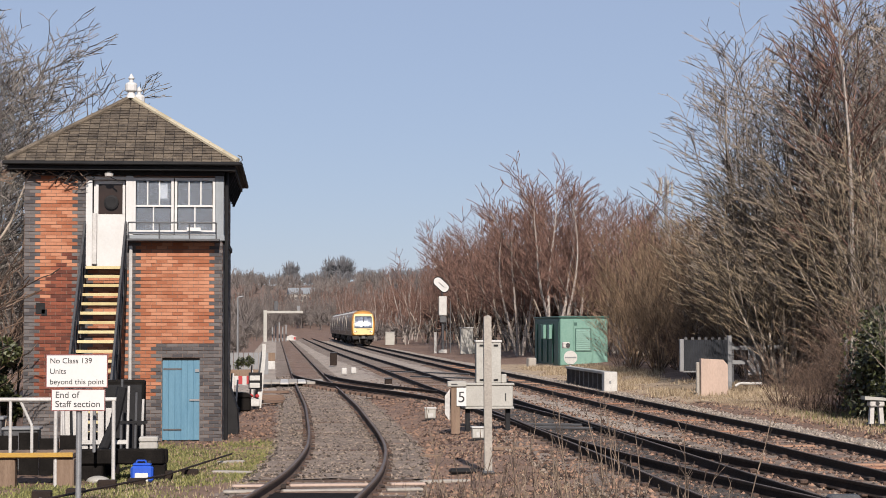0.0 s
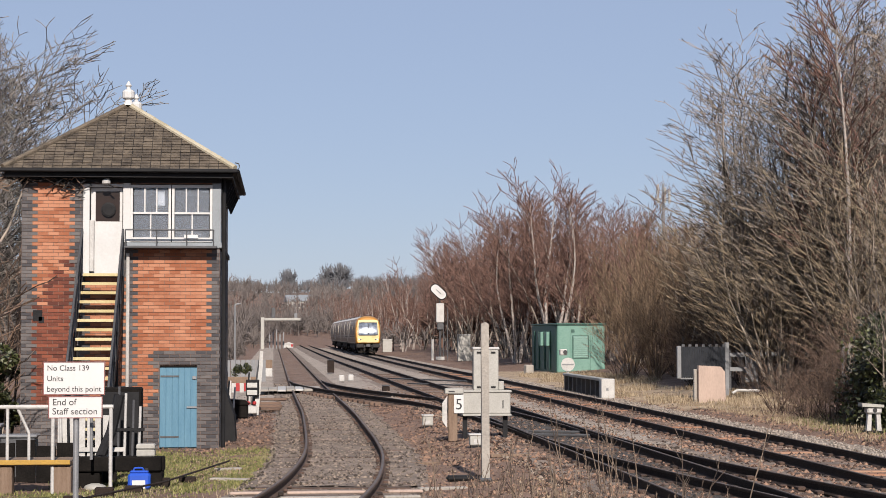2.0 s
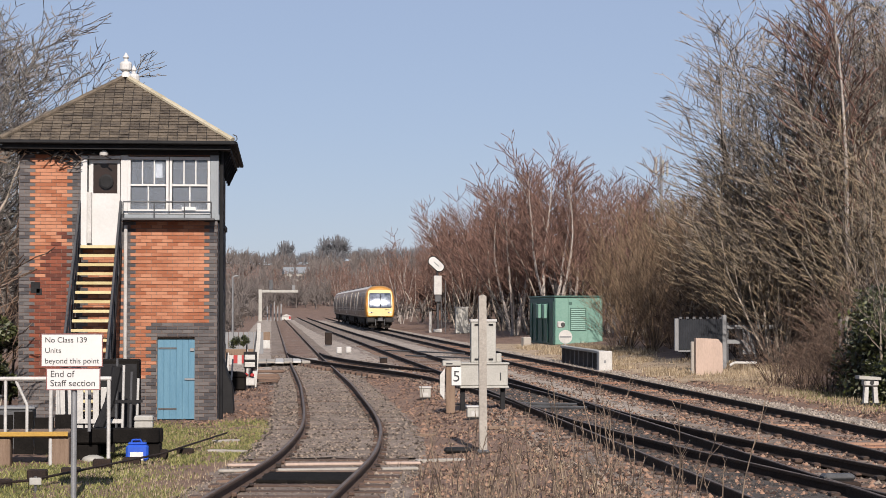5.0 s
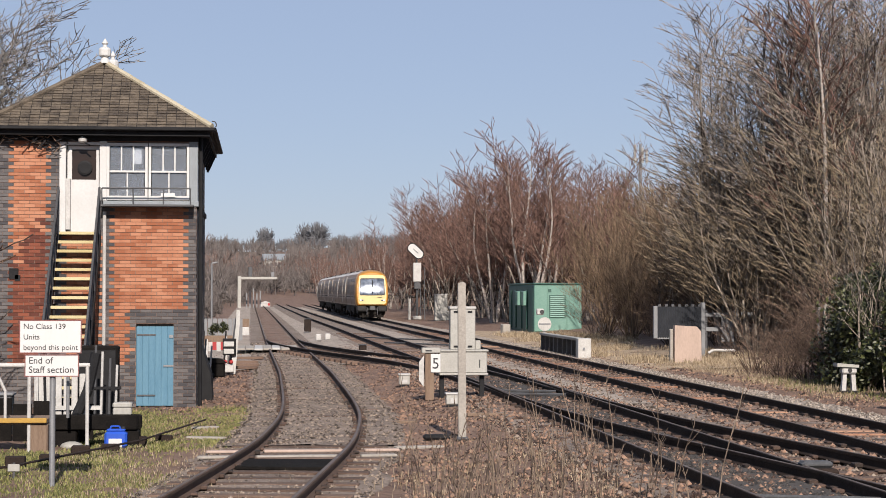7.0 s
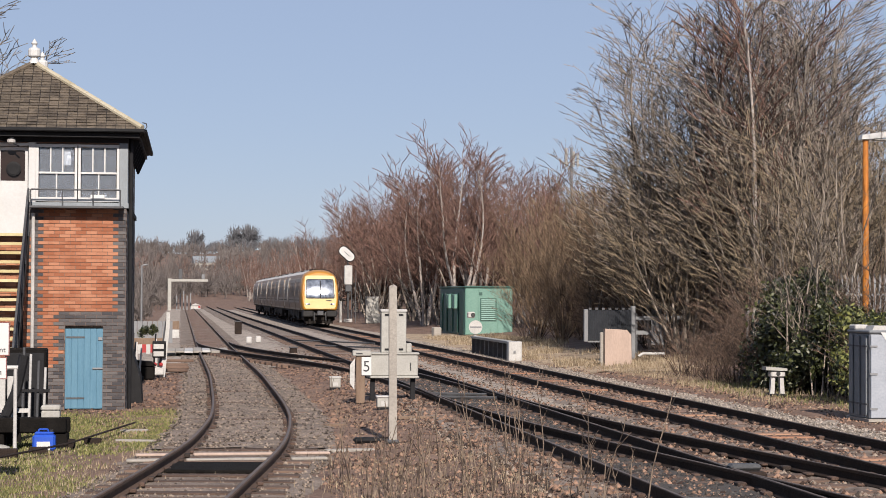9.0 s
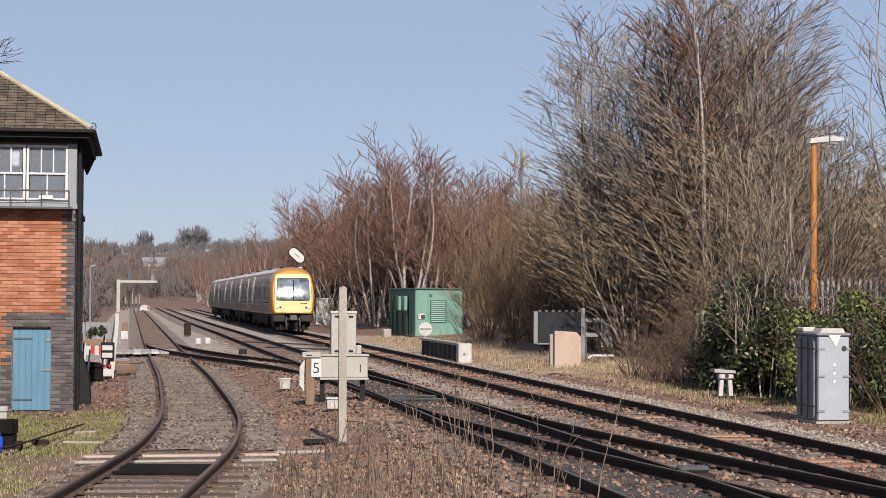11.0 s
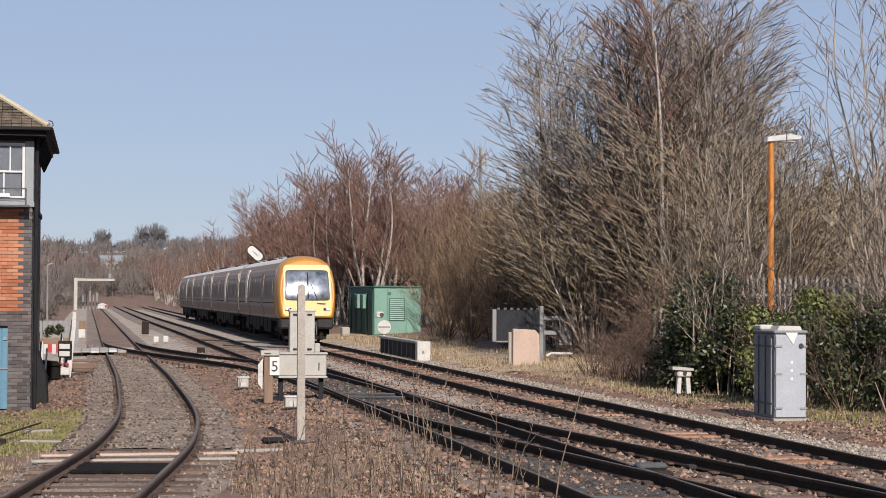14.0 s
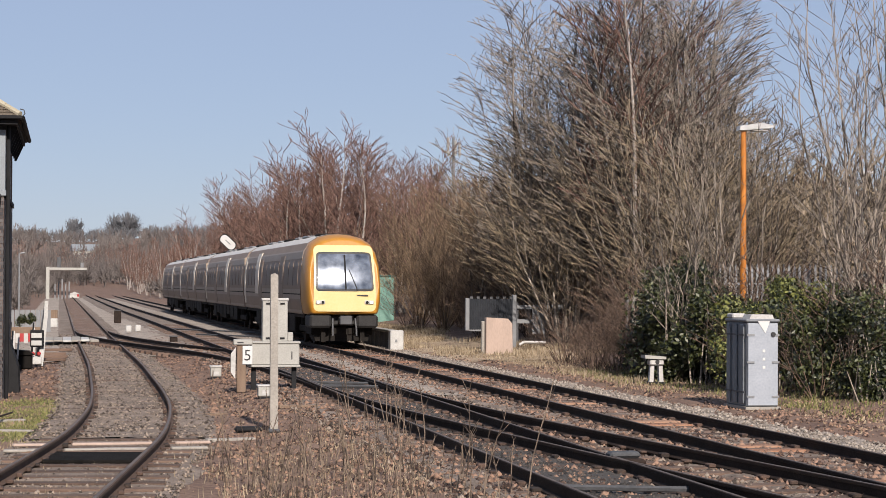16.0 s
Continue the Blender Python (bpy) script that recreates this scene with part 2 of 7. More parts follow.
_g = GLASS.node_tree.nodes["Principled BSDF"]
_g.inputs["Base Color"].default_value = (0.42, 0.46, 0.52, 1)
_g.inputs["Roughness"].default_value = 0.03
_g.inputs["Transmission Weight"].default_value = 0.85


# ---- mesh building ----
class M:
    """Plain lists of corners and faces for one mesh."""

    def __init__(self):
        self.v, self.f = [], []

    def add(self, verts, faces):
        o = len(self.v)
        self.v += [tuple(p) for p in verts]
        self.f += [tuple(i + o for i in q) for q in faces]
        return self

    def box(self, x0, x1, y0, y1, z0, z1, b=0.0):
        x0, x1, y0, y1, z0, z1 = min(x0, x1), max(x0, x1), min(y0, y1), max(y0, y1), min(z0, z1), max(z0, z1)
        b = min(b, (x1 - x0) * 0.45, (y1 - y0) * 0.45, (z1 - z0) * 0.45)
        if b <= 0:
            v = [(x, y, z) for x in (x0, x1) for y in (y0, y1) for z in (z0, z1)]
            return self.add(v, [(0, 1, 3, 2), (4, 6, 7, 5), (0, 4, 5, 1), (2, 3, 7, 6), (0, 2, 6, 4), (1, 5, 7, 3)])
        v, ids = [], {}
        for i in (0, 1):
            for j in (0, 1):
                for k in (0, 1):
                    c = ((x0, x1)[i], (y0, y1)[j], (z0, z1)[k])
                    s = ((1, -1)[i], (1, -1)[j], (1, -1)[k])
                    for a in range(3):
                        p = [c[d] + (0 if d == a else s[d] * b) for d in range(3)]
                        ids[i, j, k, a] = len(v)
                        v.append(p)
        f = []
        for a in range(3):
            d, e = (a + 1) % 3, (a + 2) % 3
            for s in (0, 1):
                ring = []
                for u, w in ((0, 0), (1, 0), (1, 1), (0, 1)):
                    key = [0, 0, 0]
                    key[a], key[d], key[e] = s, u, w
                    ring.append(ids[(*key, a)])
                f.append(ring if s else ring[::-1])
            for u in (0, 1):
                for w in (0, 1):
                    k0, k1 = [0, 0, 0], [0, 0, 0]
                    k0[a], k1[a] = 0, 1
                    k0[d] = k1[d] = u
                    k0[e] = k1[e] = w
                    q = [ids[(*k0, d)], ids[(*k1, d)], ids[(*k1, e)], ids[(*k0, e)]]
                    f.append(q if u == w else q[::-1])
        for i in (0, 1):
            for j in (0, 1):
                for k in (0, 1):
                    q = [ids[i, j, k, a] for a in range(3)]
                    f.append(q if (i + j + k) % 2 else q[::-1])
        return self.add(v, f)

    def surround(self, u0, u1, z0, z1, a, b, side, top, low, axis="y"):
        """A rectangular frame in one piece: outer size, depth a to b, and the widths of its members."""
        ring = [(u0, z0), (u1, z0), (u1, z1), (u0, z1)]
        inner = [(u0 + side, z0 + low), (u1 - side, z0 + low), (u1 - side, z1 - top), (u0 + side, z1 - top)]
        put = (lambda u, w, c: (u, c, w)) if axis == "y" else (lambda u, w, c: (c, u, w))
        v = [put(u, w, c) for c in (a, b) for r_ in (ring, inner) for u, w in r_]
        f = []
        for i in range(4):
            j = (i + 1) % 4
            f += [(i, j, 4 + j, 4 + i), (8 + j, 8 + i, 12 + i, 12 + j), (i, 8 + i, 8 + j, j), (4 + i, 4 + j, 12 + j, 12 + i)]
        return self.add(v, f)

    def tube(self, p, q, r0, r1=None, n=8, caps=True):
        r1 = r0 if r1 is None else r1
        p, q = Vector(p), Vector(q)
        d = (q - p).normalized()
        s = d.orthogonal().normalized()
        t = d.cross(s)
        ring = [s * math.cos(2 * math.pi * i / n) + t * math.sin(2 * math.pi * i / n) for i in range(n)]
        v = [p + e * r0 for e in ring] + [q + e * r1 for e in ring]
        f = [(i, (i + 1) % n, n + (i + 1) % n, n + i) for i in range(n)]
        if caps:
            f += [tuple(range(n - 1, -1, -1)), tuple(range(n, 2 * n))]
        return self.add(v, f)

    def pipe(self, pts, r, n=6):
        for a, b in zip(pts, pts[1:]):
            self.tube(a, b, r, r, n)
        return self

    def lathe(self, prof, x=0, y=0, z=0, n=12):
        v, f = [], []
        for r, h in prof:
            v += [(x + r * math.cos(2 * math.pi * i / n), y + r * math.sin(2 * math.pi * i / n), z + h) for i in range(n)]
        for k in range(len(prof) - 1):
            f += [(k * n + i, k * n + (i + 1) % n, (k + 1) * n + (i + 1) % n, (k + 1) * n + i) for i in range(n)]
        f += [tuple(range(n - 1, -1, -1)), tuple(range((len(prof) - 1) * n, len(prof) * n))]
        return self.add(v, f)

    def prism(self, poly, a, b, axis="y"):
        """A flat outline drawn out from a to b. axis y: outline in x and z; x: in y and z; z: in x and y."""
        put = {"y": lambda u, w, c: (u, c, w), "x": lambda u, w, c: (c, u, w), "z": lambda u, w, c: (u, w, c)}[axis]
        n = len(poly)
        v = [put(u, w, a) for u, w in poly] + [put(u, w, b) for u, w in poly]
        f = [(i, (i + 1) % n, n + (i + 1) % n, n + i) for i in range(n)] + [tuple(range(n - 1, -1, -1)), tuple(range(n, 2 * n))]
        return self.add(v, f)

    def loft(self, rings, closed=True, caps=True):
        n = len(rings[0])
        v = [p for r in rings for p in r]
        f = []
        for k in range(len(rings) - 1):
            for i in range(n if closed else n - 1):
                f.append((k * n + i, k * n + (i + 1) % n, (k + 1) * n + (i + 1) % n, (k + 1) * n + i))
        if caps:
            f += [tuple(range(n - 1, -1, -1)), tuple(range((len(rings) - 1) * n, len(rings) * n))]
        return self.add(v, f)

    def mesh(self, name, mat, smooth=False):
        me = bpy.data.meshes.new(name)
        me.from_pydata(self.v, [], self.f)
        me.materials.append(mat)
        bm = bmesh.new()
        bm.from_mesh(me)
        bmesh.ops.recalc_face_normals(bm, faces=bm.faces)
        bm.to_mesh(me)
        bm.free()
        if smooth:
            me.shade_smooth()
        return me


def mesh_arrays(name, verts, faces, mat):
    """A large mesh straight from arrays, all faces with the same count of corners."""
    me = bpy.data.meshes.new(name)
    verts, faces = np.asarray(verts, np.float32), np.asarray(faces, np.int32)
    n = faces.shape[1]
    me.vertices.add(len(verts))
    me.vertices.foreach_set("co", verts.ravel())
    me.loops.add(faces.size)
    me.loops.foreach_set("vertex_index", faces.ravel())
    me.polygons.add(len(faces))
    me.polygons.foreach_set("loop_start", np.arange(0, faces.size, n, dtype=np.int32))
    me.update(calc_edges=True)
    me.validate()
    me.materials.append(mat)
    return me


def thing(name, label, category, x=0, y=0, z=0, turn=0, group="", kind=""):
    ob = new(name)
    ob.empty_display_size = 0.2
    ob.matrix_basis = pose(x, y, z, 0, 0, turn)
    return tagged(ob, label, category, group, kind)


def part(name, m, mat, parent, label="", smooth=False, kind=""):
    ob = new(name, m.mesh(name, mat, smooth) if isinstance(m, M) else m)
    ob.parent = parent
    return tagged(ob, label, kind=kind)


def piece(name, me, parent, x, y, z, turn=0):
    ob = new(name, me)
    ob.parent = parent
    ob.matrix_basis = pose(x, y, z, 0, 0, turn)
    return ob


def lettering(text, size, mat, parent, x, y, z, align="LEFT", name="lettering"):
    """Raised letters that face the camera's side (towards -y)."""
    c = bpy.data.curves.new("letters", "FONT")
    c.body, c.size, c.align_x, c.extrude = text, size, align, 0.002
    tmp = new("letters", c)
    dg = bpy.context.evaluated_depsgraph_get()
    me = bpy.data.meshes.new_from_object(tmp.evaluated_get(dg))
    bpy.data.objects.remove(tmp)
    me.materials.clear()
    me.materials.append(mat)
    ob = new(name, me)
    ob.parent = parent
    ob.matrix_basis = pose(x, y, z, 90, 0, 0)
    return ob


def smooth_line(points, step=0.5, soft=7):
    """x by y through the points, rounded off: arrays of y and x."""
    ys = np.arange(points[0][0], points[-1][0], step)
    xs = np.interp(ys, [p[0] for p in points], [p[1] for p in points])
    pad = int(soft / step)
    k = np.ones(2 * pad + 1) / (2 * pad + 1)
    for _ in range(2):
        e = np.concatenate([xs[0] - (xs[1] - xs[0]) * np.arange(pad, 0, -1), xs, xs[-1] + (xs[-1] - xs[-2]) * np.arange(1, pad + 1)])
        xs = np.convolve(e, k, "valid")
    return ys, xs


def step01(a, b, v):
    t = np.clip((v - a) / (b - a), 0, 1)
    return t * t * (3 - 2 * t)


# ---- the lines ----
FAR_MAIN = smooth_line([(-30, 9.58), (70, 9.58), (100, 9.38), (130, 9.15), (160, 9.0), (217, 8.8), (332, 8.5), (480, 7.8)])
NEAR_MAIN = smooth_line([(-30, 6.03), (58, 6.03), (75, 5.8), (90, 5.66), (115, 5.46), (150, 5.05), (190, 4.7), (300, 4.1), (480, 3.2)])
SIDING = smooth_line([(-30, -8.2), (0, -3.3), (14, -1.42), (22.2, -0.30), (26.1, 0.21), (30, 0.74), (36.5, 1.17), (42, 1.27),
                      (56, 1.33), (85, 1.08), (130, 0.85), (200, 0.5), (330, -0.2), (420, -0.8)], soft=2.2)
CROSS_A = smooth_line([(40, 6.03), (46, 6.0), (50, 5.87), (57.4, 5.52), (62.1, 5.0), (65.9, 4.33), (69.5, 3.52), (74.2, 2.64), (80, 1.75), (86, 1.15), (92, 1.02)], soft=2.5)
CROSS_C = smooth_line([(2, 9.5), (10, 8.95), (17, 8.2), (22, 7.62), (25.6, 7.18), (29.4, 6.76), (32.4, 6.47), (36, 6.22), (42, 6.05), (46, 6.03)], soft=2.5)
SIDING_DROP = -0.15


def line_x(line, y):
    return np.interp(y, line[0], line[1])


def ground_height(x, y):
    x, y = np.asarray(x, float), np.asarray(y, float)
    z = np.full(np.broadcast(x, y).shape, -0.36)
    z = z + 0.165 * step01(2.6, 4.3, x)
    z = z + 0.10 * step01(11.3, 12.3, x) + 0.35 * step01(13.5, 18, x) + 1.6 * step01(18, 45, x)
    z = z + 0.5 * step01(-8, -30, x)
    z = z + 27 * step01(420, 1250, y) + 8 * step01(1200, 2600, y)
    far = step01(300, 900, y)
    z = z + far * (5 * np.sin(x * 0.006 + 1.3) + 4 * np.sin(x * 0.013 + y * 0.004))
    return z


def ground_at(x, y):
    return float(ground_height(x, y))


# ---- ground ----
def graded(stops):
    out = []
    for (a, b, s) in stops:
        out += list(np.arange(a, b, s))
    return np.array(out + [stops[-1][1]])


gx = graded([(-1500, -200, 100), (-200, -30, 10), (-30, -8, 2), (-8, 16, 0.4), (16, 40, 1.5), (40, 200, 10), (200, 1500, 100)])
gy = graded([(-60, 12, 4), (12, 75, 0.6), (75, 160, 3), (160, 420, 12), (420, 1500, 40), (1500, 4000, 200)])
GX, GY = np.meshgrid(gx, gy)
rng = np.random.default_rng(5)
GZ = ground_height(GX, GY) + rng.normal(0, 0.012, GX.shape) * (GY < 160)
ii = np.arange(len(gy) - 1)[:, None] * len(gx) + np.arange(len(gx) - 1)[None]
gf = np.stack([ii, ii + 1, ii + 1 + len(gx), ii + len(gx)], -1).reshape(-1, 4)
ground = new("ground", mesh_arrays("ground", np.stack([GX, GY, GZ], -1).reshape(-1, 3), gf, EARTH))
tagged(ground, "brown trackside earth with thin dead grass and cinders", "ground", kind="structure")


def strip(name, line, half, lift, y0, y1, mat, label, shift=0.0, drop=0.0, step=0.5, taper=0.35):
    """A bed of stone under a line, a shallow bank with sloping sides."""
    ys = np.arange(y0, y1, step)
    xs = line_x(line, ys) + shift
    r = np.random.default_rng(int(abs(y0 * 7 + half * 100)) + 3)
    off = np.array([-half - taper, -half, -half * 0.5, 0, half * 0.5, half, half + taper])
    V = []
    for k, o in enumerate(off):
        edge = k in (0, len(off) - 1)
        z = ground_height(xs + o, ys) - 0.03 if edge else (ground_height(xs + o, ys) + 0.022 if lift is None else lift) + r.normal(0, 0.008, len(ys))
        V.append(np.stack([xs + o + (r.normal(0, 0.07, len(ys)) if edge else 0), ys, z + np.zeros(len(ys))], -1))
    V = np.stack(V, 1).reshape(-1, 3)
    n = len(off)
    q = np.arange(len(ys) - 1)[:, None] * n + np.arange(n - 1)[None]
    F = np.stack([q, q + 1, q + 1 + n, q + n], -1).reshape(-1, 4)
    return tagged(new(name, mesh_arrays(name, V, F, mat)), label, "ballast", kind="structure")


strip("ballast_bed_far_main", FAR_MAIN, 1.55, -0.170, -29, 470, BALLAST, "pale brown stone ballast under the far running line")
strip("ballast_bed_near_main", NEAR_MAIN, 1.45, -0.172, -29, 470, BALLAST, "grey brown stone ballast under the near running line", step=0.55)
strip("ballast_bed_siding_near", SIDING, 1.35, -0.333, -29, 31.6, BALLAST, "thin grey ballast between worn siding sleepers", step=0.42)
strip("ballast_bed_siding", SIDING, 1.35, -0.306, 31, 415, BALLAST, "grey fine ballast filling the siding track", step=0.45)
strip("oily_ballast", NEAR_MAIN, 0.62, -0.158, 14, 62, BALLAST_DARK, "black oily ballast between the near running rails", taper=0.2, step=0.6)
strip("stained_ballast", FAR_MAIN, 0.55, -0.172, 10, 140, BALLAST_RED, "rust stained ballast between the far running rails", taper=0.2, step=0.65)
strip("cess_ballast", NEAR_MAIN, 1.1, None, 66, 330, BALLAST_PALE, "pale ballast between the siding and the near line", shift=-2.35, taper=0.5, step=0.62)
strip("cess_ballast", SIDING, 0.9, None, 62, 330, BALLAST_PALE, "pale trodden ballast beside the siding", shift=-2.5, taper=0.6, step=0.64)
strip("dry_verge", FAR_MAIN, 1.5, None, 56, 112, LITTER, "pale dry grass litter on the verge", shift=4.1, taper=0.8, step=0.66)
strip("siding_cinders", SIDING, 0.6, -0.298, 82, 330, EARTH, "dark brown cinders in the far siding", taper=0.15, step=0.7)
strip("ballast_bank", FAR_MAIN, 0.55, -0.16, 14, 200, BALLAST_PALE, "clean pale ballast shoulder beside the far rail", shift=1.55, taper=0.5, step=0.7)
strip("ballast_between", NEAR_MAIN, 0.55, -0.17, 40, 300, BALLAST_PALE, "pale ballast between the two running lines", shift=1.85, taper=0.3, step=0.75)


def scatter(name, n, area, size, mat, label, lift=0.0, seed=1, squash=0.7):
    """Loose stones as small eight-sided lumps, one object."""
    r = np.random.default_rng(seed)
    x0, x1, y0, y1 = area
    y = y0 * (y1 / y0) ** r.random(n)
    x = x0 + (x1 - x0) * r.random(n)
    return stones_at(name, x, y, size, mat, label, lift, r, squash)


def stones_at(name, x, y, size, mat, label, lift, r, squash=0.7):
    n = len(x)
    z = ground_height(x, y) + lift
    base = np.array([(1, 0, -0.3), (0, 1, -0.3), (-1, 0, -0.3), (0, -1, -0.3), (0, 0, 0.9)], float)
    s = size * (0.45 + 1.1 * r.random(n) ** 2)
    a = r.random(n) * 6.283
    d = base[None] * (0.65 + 0.7 * r.random((n, 5, 1)))
    ca, sa = np.cos(a)[:, None], np.sin(a)[:, None]
    V = np.stack([d[..., 0] * ca - d[..., 1] * sa, d[..., 0] * sa + d[..., 1] * ca, d[..., 2] * squash], -1) * s[:, None, None]
    V += np.stack([x, y, z], -1)[:, None]
    tri = np.array([(0, 1, 4), (1, 2, 4), (2, 3, 4), (3, 0, 4), (0, 3, 2), (0, 2, 1)])
    F = (np.arange(n)[:, None, None] * 5 + tri[None]).reshape(-1, 3)
    return tagged(new(name, mesh_arrays(name, V.reshape(-1, 3), F, mat)), label, "stones", kind="stuff")


def stones_along(name, n, line, half, y0, y1, lift, mat, label, seed, size=0.032, shift=0.0):
    r = np.random.default_rng(seed)
    y = y0 * (y1 / y0) ** r.random(n)
    x = line_x(line, y) + shift + (r.random(n) * 2 - 1) * half
    base = ground_height(x, y)
    ob = stones_at(name, x, y, size, mat, label, 0.0, r)
    me = ob.data
    co = np.empty(len(me.vertices) * 3, np.float32)
    me.vertices.foreach_get("co", co)
    co = co.reshape(-1, 5, 3)
    co[:, :, 2] += (lift - base)[:, None]
    me.vertices.foreach_set("co", co.ravel())
    return ob


stones_along("loose_ballast", 10000, FAR_MAIN, 2.0, 18, 95, -0.18, STONE, "loose pale ballast stones on the far line", 11, 0.046)
stones_along("loose_ballast", 7000, FAR_MAIN, 0.6, 18, 95, -0.145, STONE_PALE, "clean pale ballast stones on the shoulder", 12, shift=1.6, size=0.034)
stones_along("loose_ballast", 7000, NEAR_MAIN, 1.9, 18, 80, -0.185, STONE, "loose ballast stones beside the near line", 13, 0.044)
stones_along("loose_ballast", 6000, NEAR_MAIN, 0.62, 20, 60, -0.16, STONE_DARK, "black oily stones in the near line", 14)
stones_along("loose_ballast", 9000, SIDING, 1.5, 31, 95, -0.303, STONE, "small grey stones on the siding", 15, size=0.033)
stones_along("loose_ballast", 3500, SIDING, 1.5, 17, 32, -0.333, STONE, "small grey stones between the siding sleepers", 19, size=0.03)
stones_along("loose_cinders", 7000, FAR_MAIN, 1.5, 17, 80, -0.165, STONE_BROWN, "brown dusty stones between the far rails", 20, size=0.05)
stones_along("loose_cinders", 7000, NEAR_MAIN, 1.7, 16, 75, -0.165, STONE_BROWN, "brown dusty stones between the near rails", 21, size=0.05)
scatter("trackside_stones", 15000, (1.8, 5.2, 18, 85), 0.042, STONE_BROWN, "brown cinders and stones on the trackside", 0.0, 16)
scatter("trackside_stones", 6500, (-3.2, 0.4, 34, 80), 0.045, STONE_BROWN, "rubble and stones beside the signal box", 0.0, 18)
scatter("trackside_stones", 11000, (11.6, 15, 20, 85), 0.042, STONE_BROWN, "stones on the verge beside the far line", 0.0, 17)


# ---- railway tracks ----
def rail_mesh(name, line, side, top, y0, y1, mat, step=1.0, gauge=0.7525):
    """One rail, swept along a line: foot, web and head."""
    prof = [(-0.07, -0.159), (0.07, -0.159), (0.07, -0.147), (0.012, -0.125), (0.012, -0.045), (0.035, -0.036), (0.035, -0.004),
            (0.026, 0.0), (-0.026, 0.0), (-0.035, -0.004), (-0.035, -0.036), (-0.012, -0.045), (-0.012, -0.125), (-0.07, -0.147)]
    ys = np.arange(y0, y1, step)
    xs = line_x(line, ys)
    dx = np.gradient(xs, ys)
    nx, ny = 1 / np.hypot(1, dx), -dx / np.hypot(1, dx)
    rings = []
    for x, y, a, b in zip(xs, ys, nx, ny):
        rings.append([(x + a * (side * gauge + u), y + b * (side * gauge + u), top + w) for u, w in prof])
    return M().loft(rings).mesh(name, mat)


def head_mesh(line, side, top, y0, y1, step=1.0, gauge=0.7525):
    """The worn strip along the top of a rail."""
    ys = np.arange(y0, y1, step)
    xs = line_x(line, ys)
    dx = np.gradient(xs, ys)
    nx, ny = 1 / np.hypot(1, dx), -dx / np.hypot(1, dx)
    prof = [(-0.022, -0.006), (-0.022, 0.003), (0.018, 0.003), (0.018, -0.006)]
    return M().loft([[(x + a * (side * gauge + u), y + b * (side * gauge + u), top + w) for u, w in prof] for x, y, a, b in zip(xs, ys, nx, ny)]).mesh("running_surface", RAILHEAD)


sleeper_me = M().box(-1.25, 1.25, -0.125, 0.125, -0.12, 0, 0.012).mesh("sleeper", SLEEPER)
sleeper_pale_me = M().box(-0.62, 0.62, -0.13, 0.13, -0.10, 0.0, 0.02).mesh("sleeper", SLEEPER)
sleeper_red_me = M().box(-0.62, 0.62, -0.17, 0.17, -0.10, 0.008, 0.02).mesh("sleeper", SLEEPER_RED)


def track(label, line, top, y0, y1, mat, sleepers=None, step=1.0, chairs=True, red_every=0, lump=0.06):
    t = thing("railway_track", label, "railway track", group="tracks of the station throat")
    for side in (-1, 1):
        rl_ = part("rail", rail_mesh("rail", line, side, top, y0, y1, mat, step), mat, t)
        part("running_surface", head_mesh(line, side, top, max(y0, 8), min(y1, 160), step), RAILHEAD, rl_, "worn brown grey top of the rail")
    if sleepers:
        a, b, gap = sleepers
        r = random.Random(int(abs(a) * 10 + b))
        ch = M()
        for i, y in enumerate(np.arange(a, b, gap)):
            x = float(line_x(line, y))
            slope = float(line_x(line, y + 0.5) - line_x(line, y - 0.5))
            turn = -math.degrees(math.atan(slope))
            red = red_every and (i % red_every == 1 or r.random() < 0.08)
            piece("sleeper", sleeper_me, t, x + r.uniform(-0.03, 0.03), y, top - 0.158 + r.uniform(-0.008, 0.004), turn + r.uniform(-0.8, 0.8))
            if red:
                piece("rust_stained_board", sleeper_red_me, t, x + r.uniform(-0.1, 0.1), y + gap / 2, top - 0.150, turn + r.uniform(-2, 2))
            if chairs and 12 < y < 75:
                for side in (-1, 1):
                    cx = x + side * 0.7525
                    for o in (-0.055 - lump, 0.055 + lump):
                        w, h = lump * r.uniform(0.9, 1.4), top - 0.118 + r.uniform(-0.02, 0.015)
                        ch.box(cx + o - w, cx + o + w, y - 0.09, y + 0.09, top - 0.165, h, 0.012)
        if chairs:
            part("rail_fixing", ch, CHAIR, t, "rusty cast iron rail chairs", kind="stuff")
    return t


track("far running line with dark rails and rust stained sleepers", FAR_MAIN, 0.0, -29, 470, RUST, (-20, 115, 0.72), 1.0, True, 7, 0.04)
track("near running line with dark rails on oily ballast", NEAR_MAIN, 0.0, -29, 470, RUST, (-20, 110, 0.72), 1.0, True, 0, 0.05)
track("curving brown rusty siding track with worn timber sleepers", SIDING, SIDING_DROP, -29, 415, RUSTY_TRACK, (-12, 105, 0.74), 0.5, True, 0, 0.035)
track("crossover track linking the siding to the near line", CROSS_A, -0.045, 40.5, 91, RUST, (60, 82, 0.8), 0.5, False)
track("crossover track linking the near line to the far line", CROSS_C, 0.004, 2.5, 45, RUST, (12, 40, 0.72), 0.5, True, 0, 0.045)

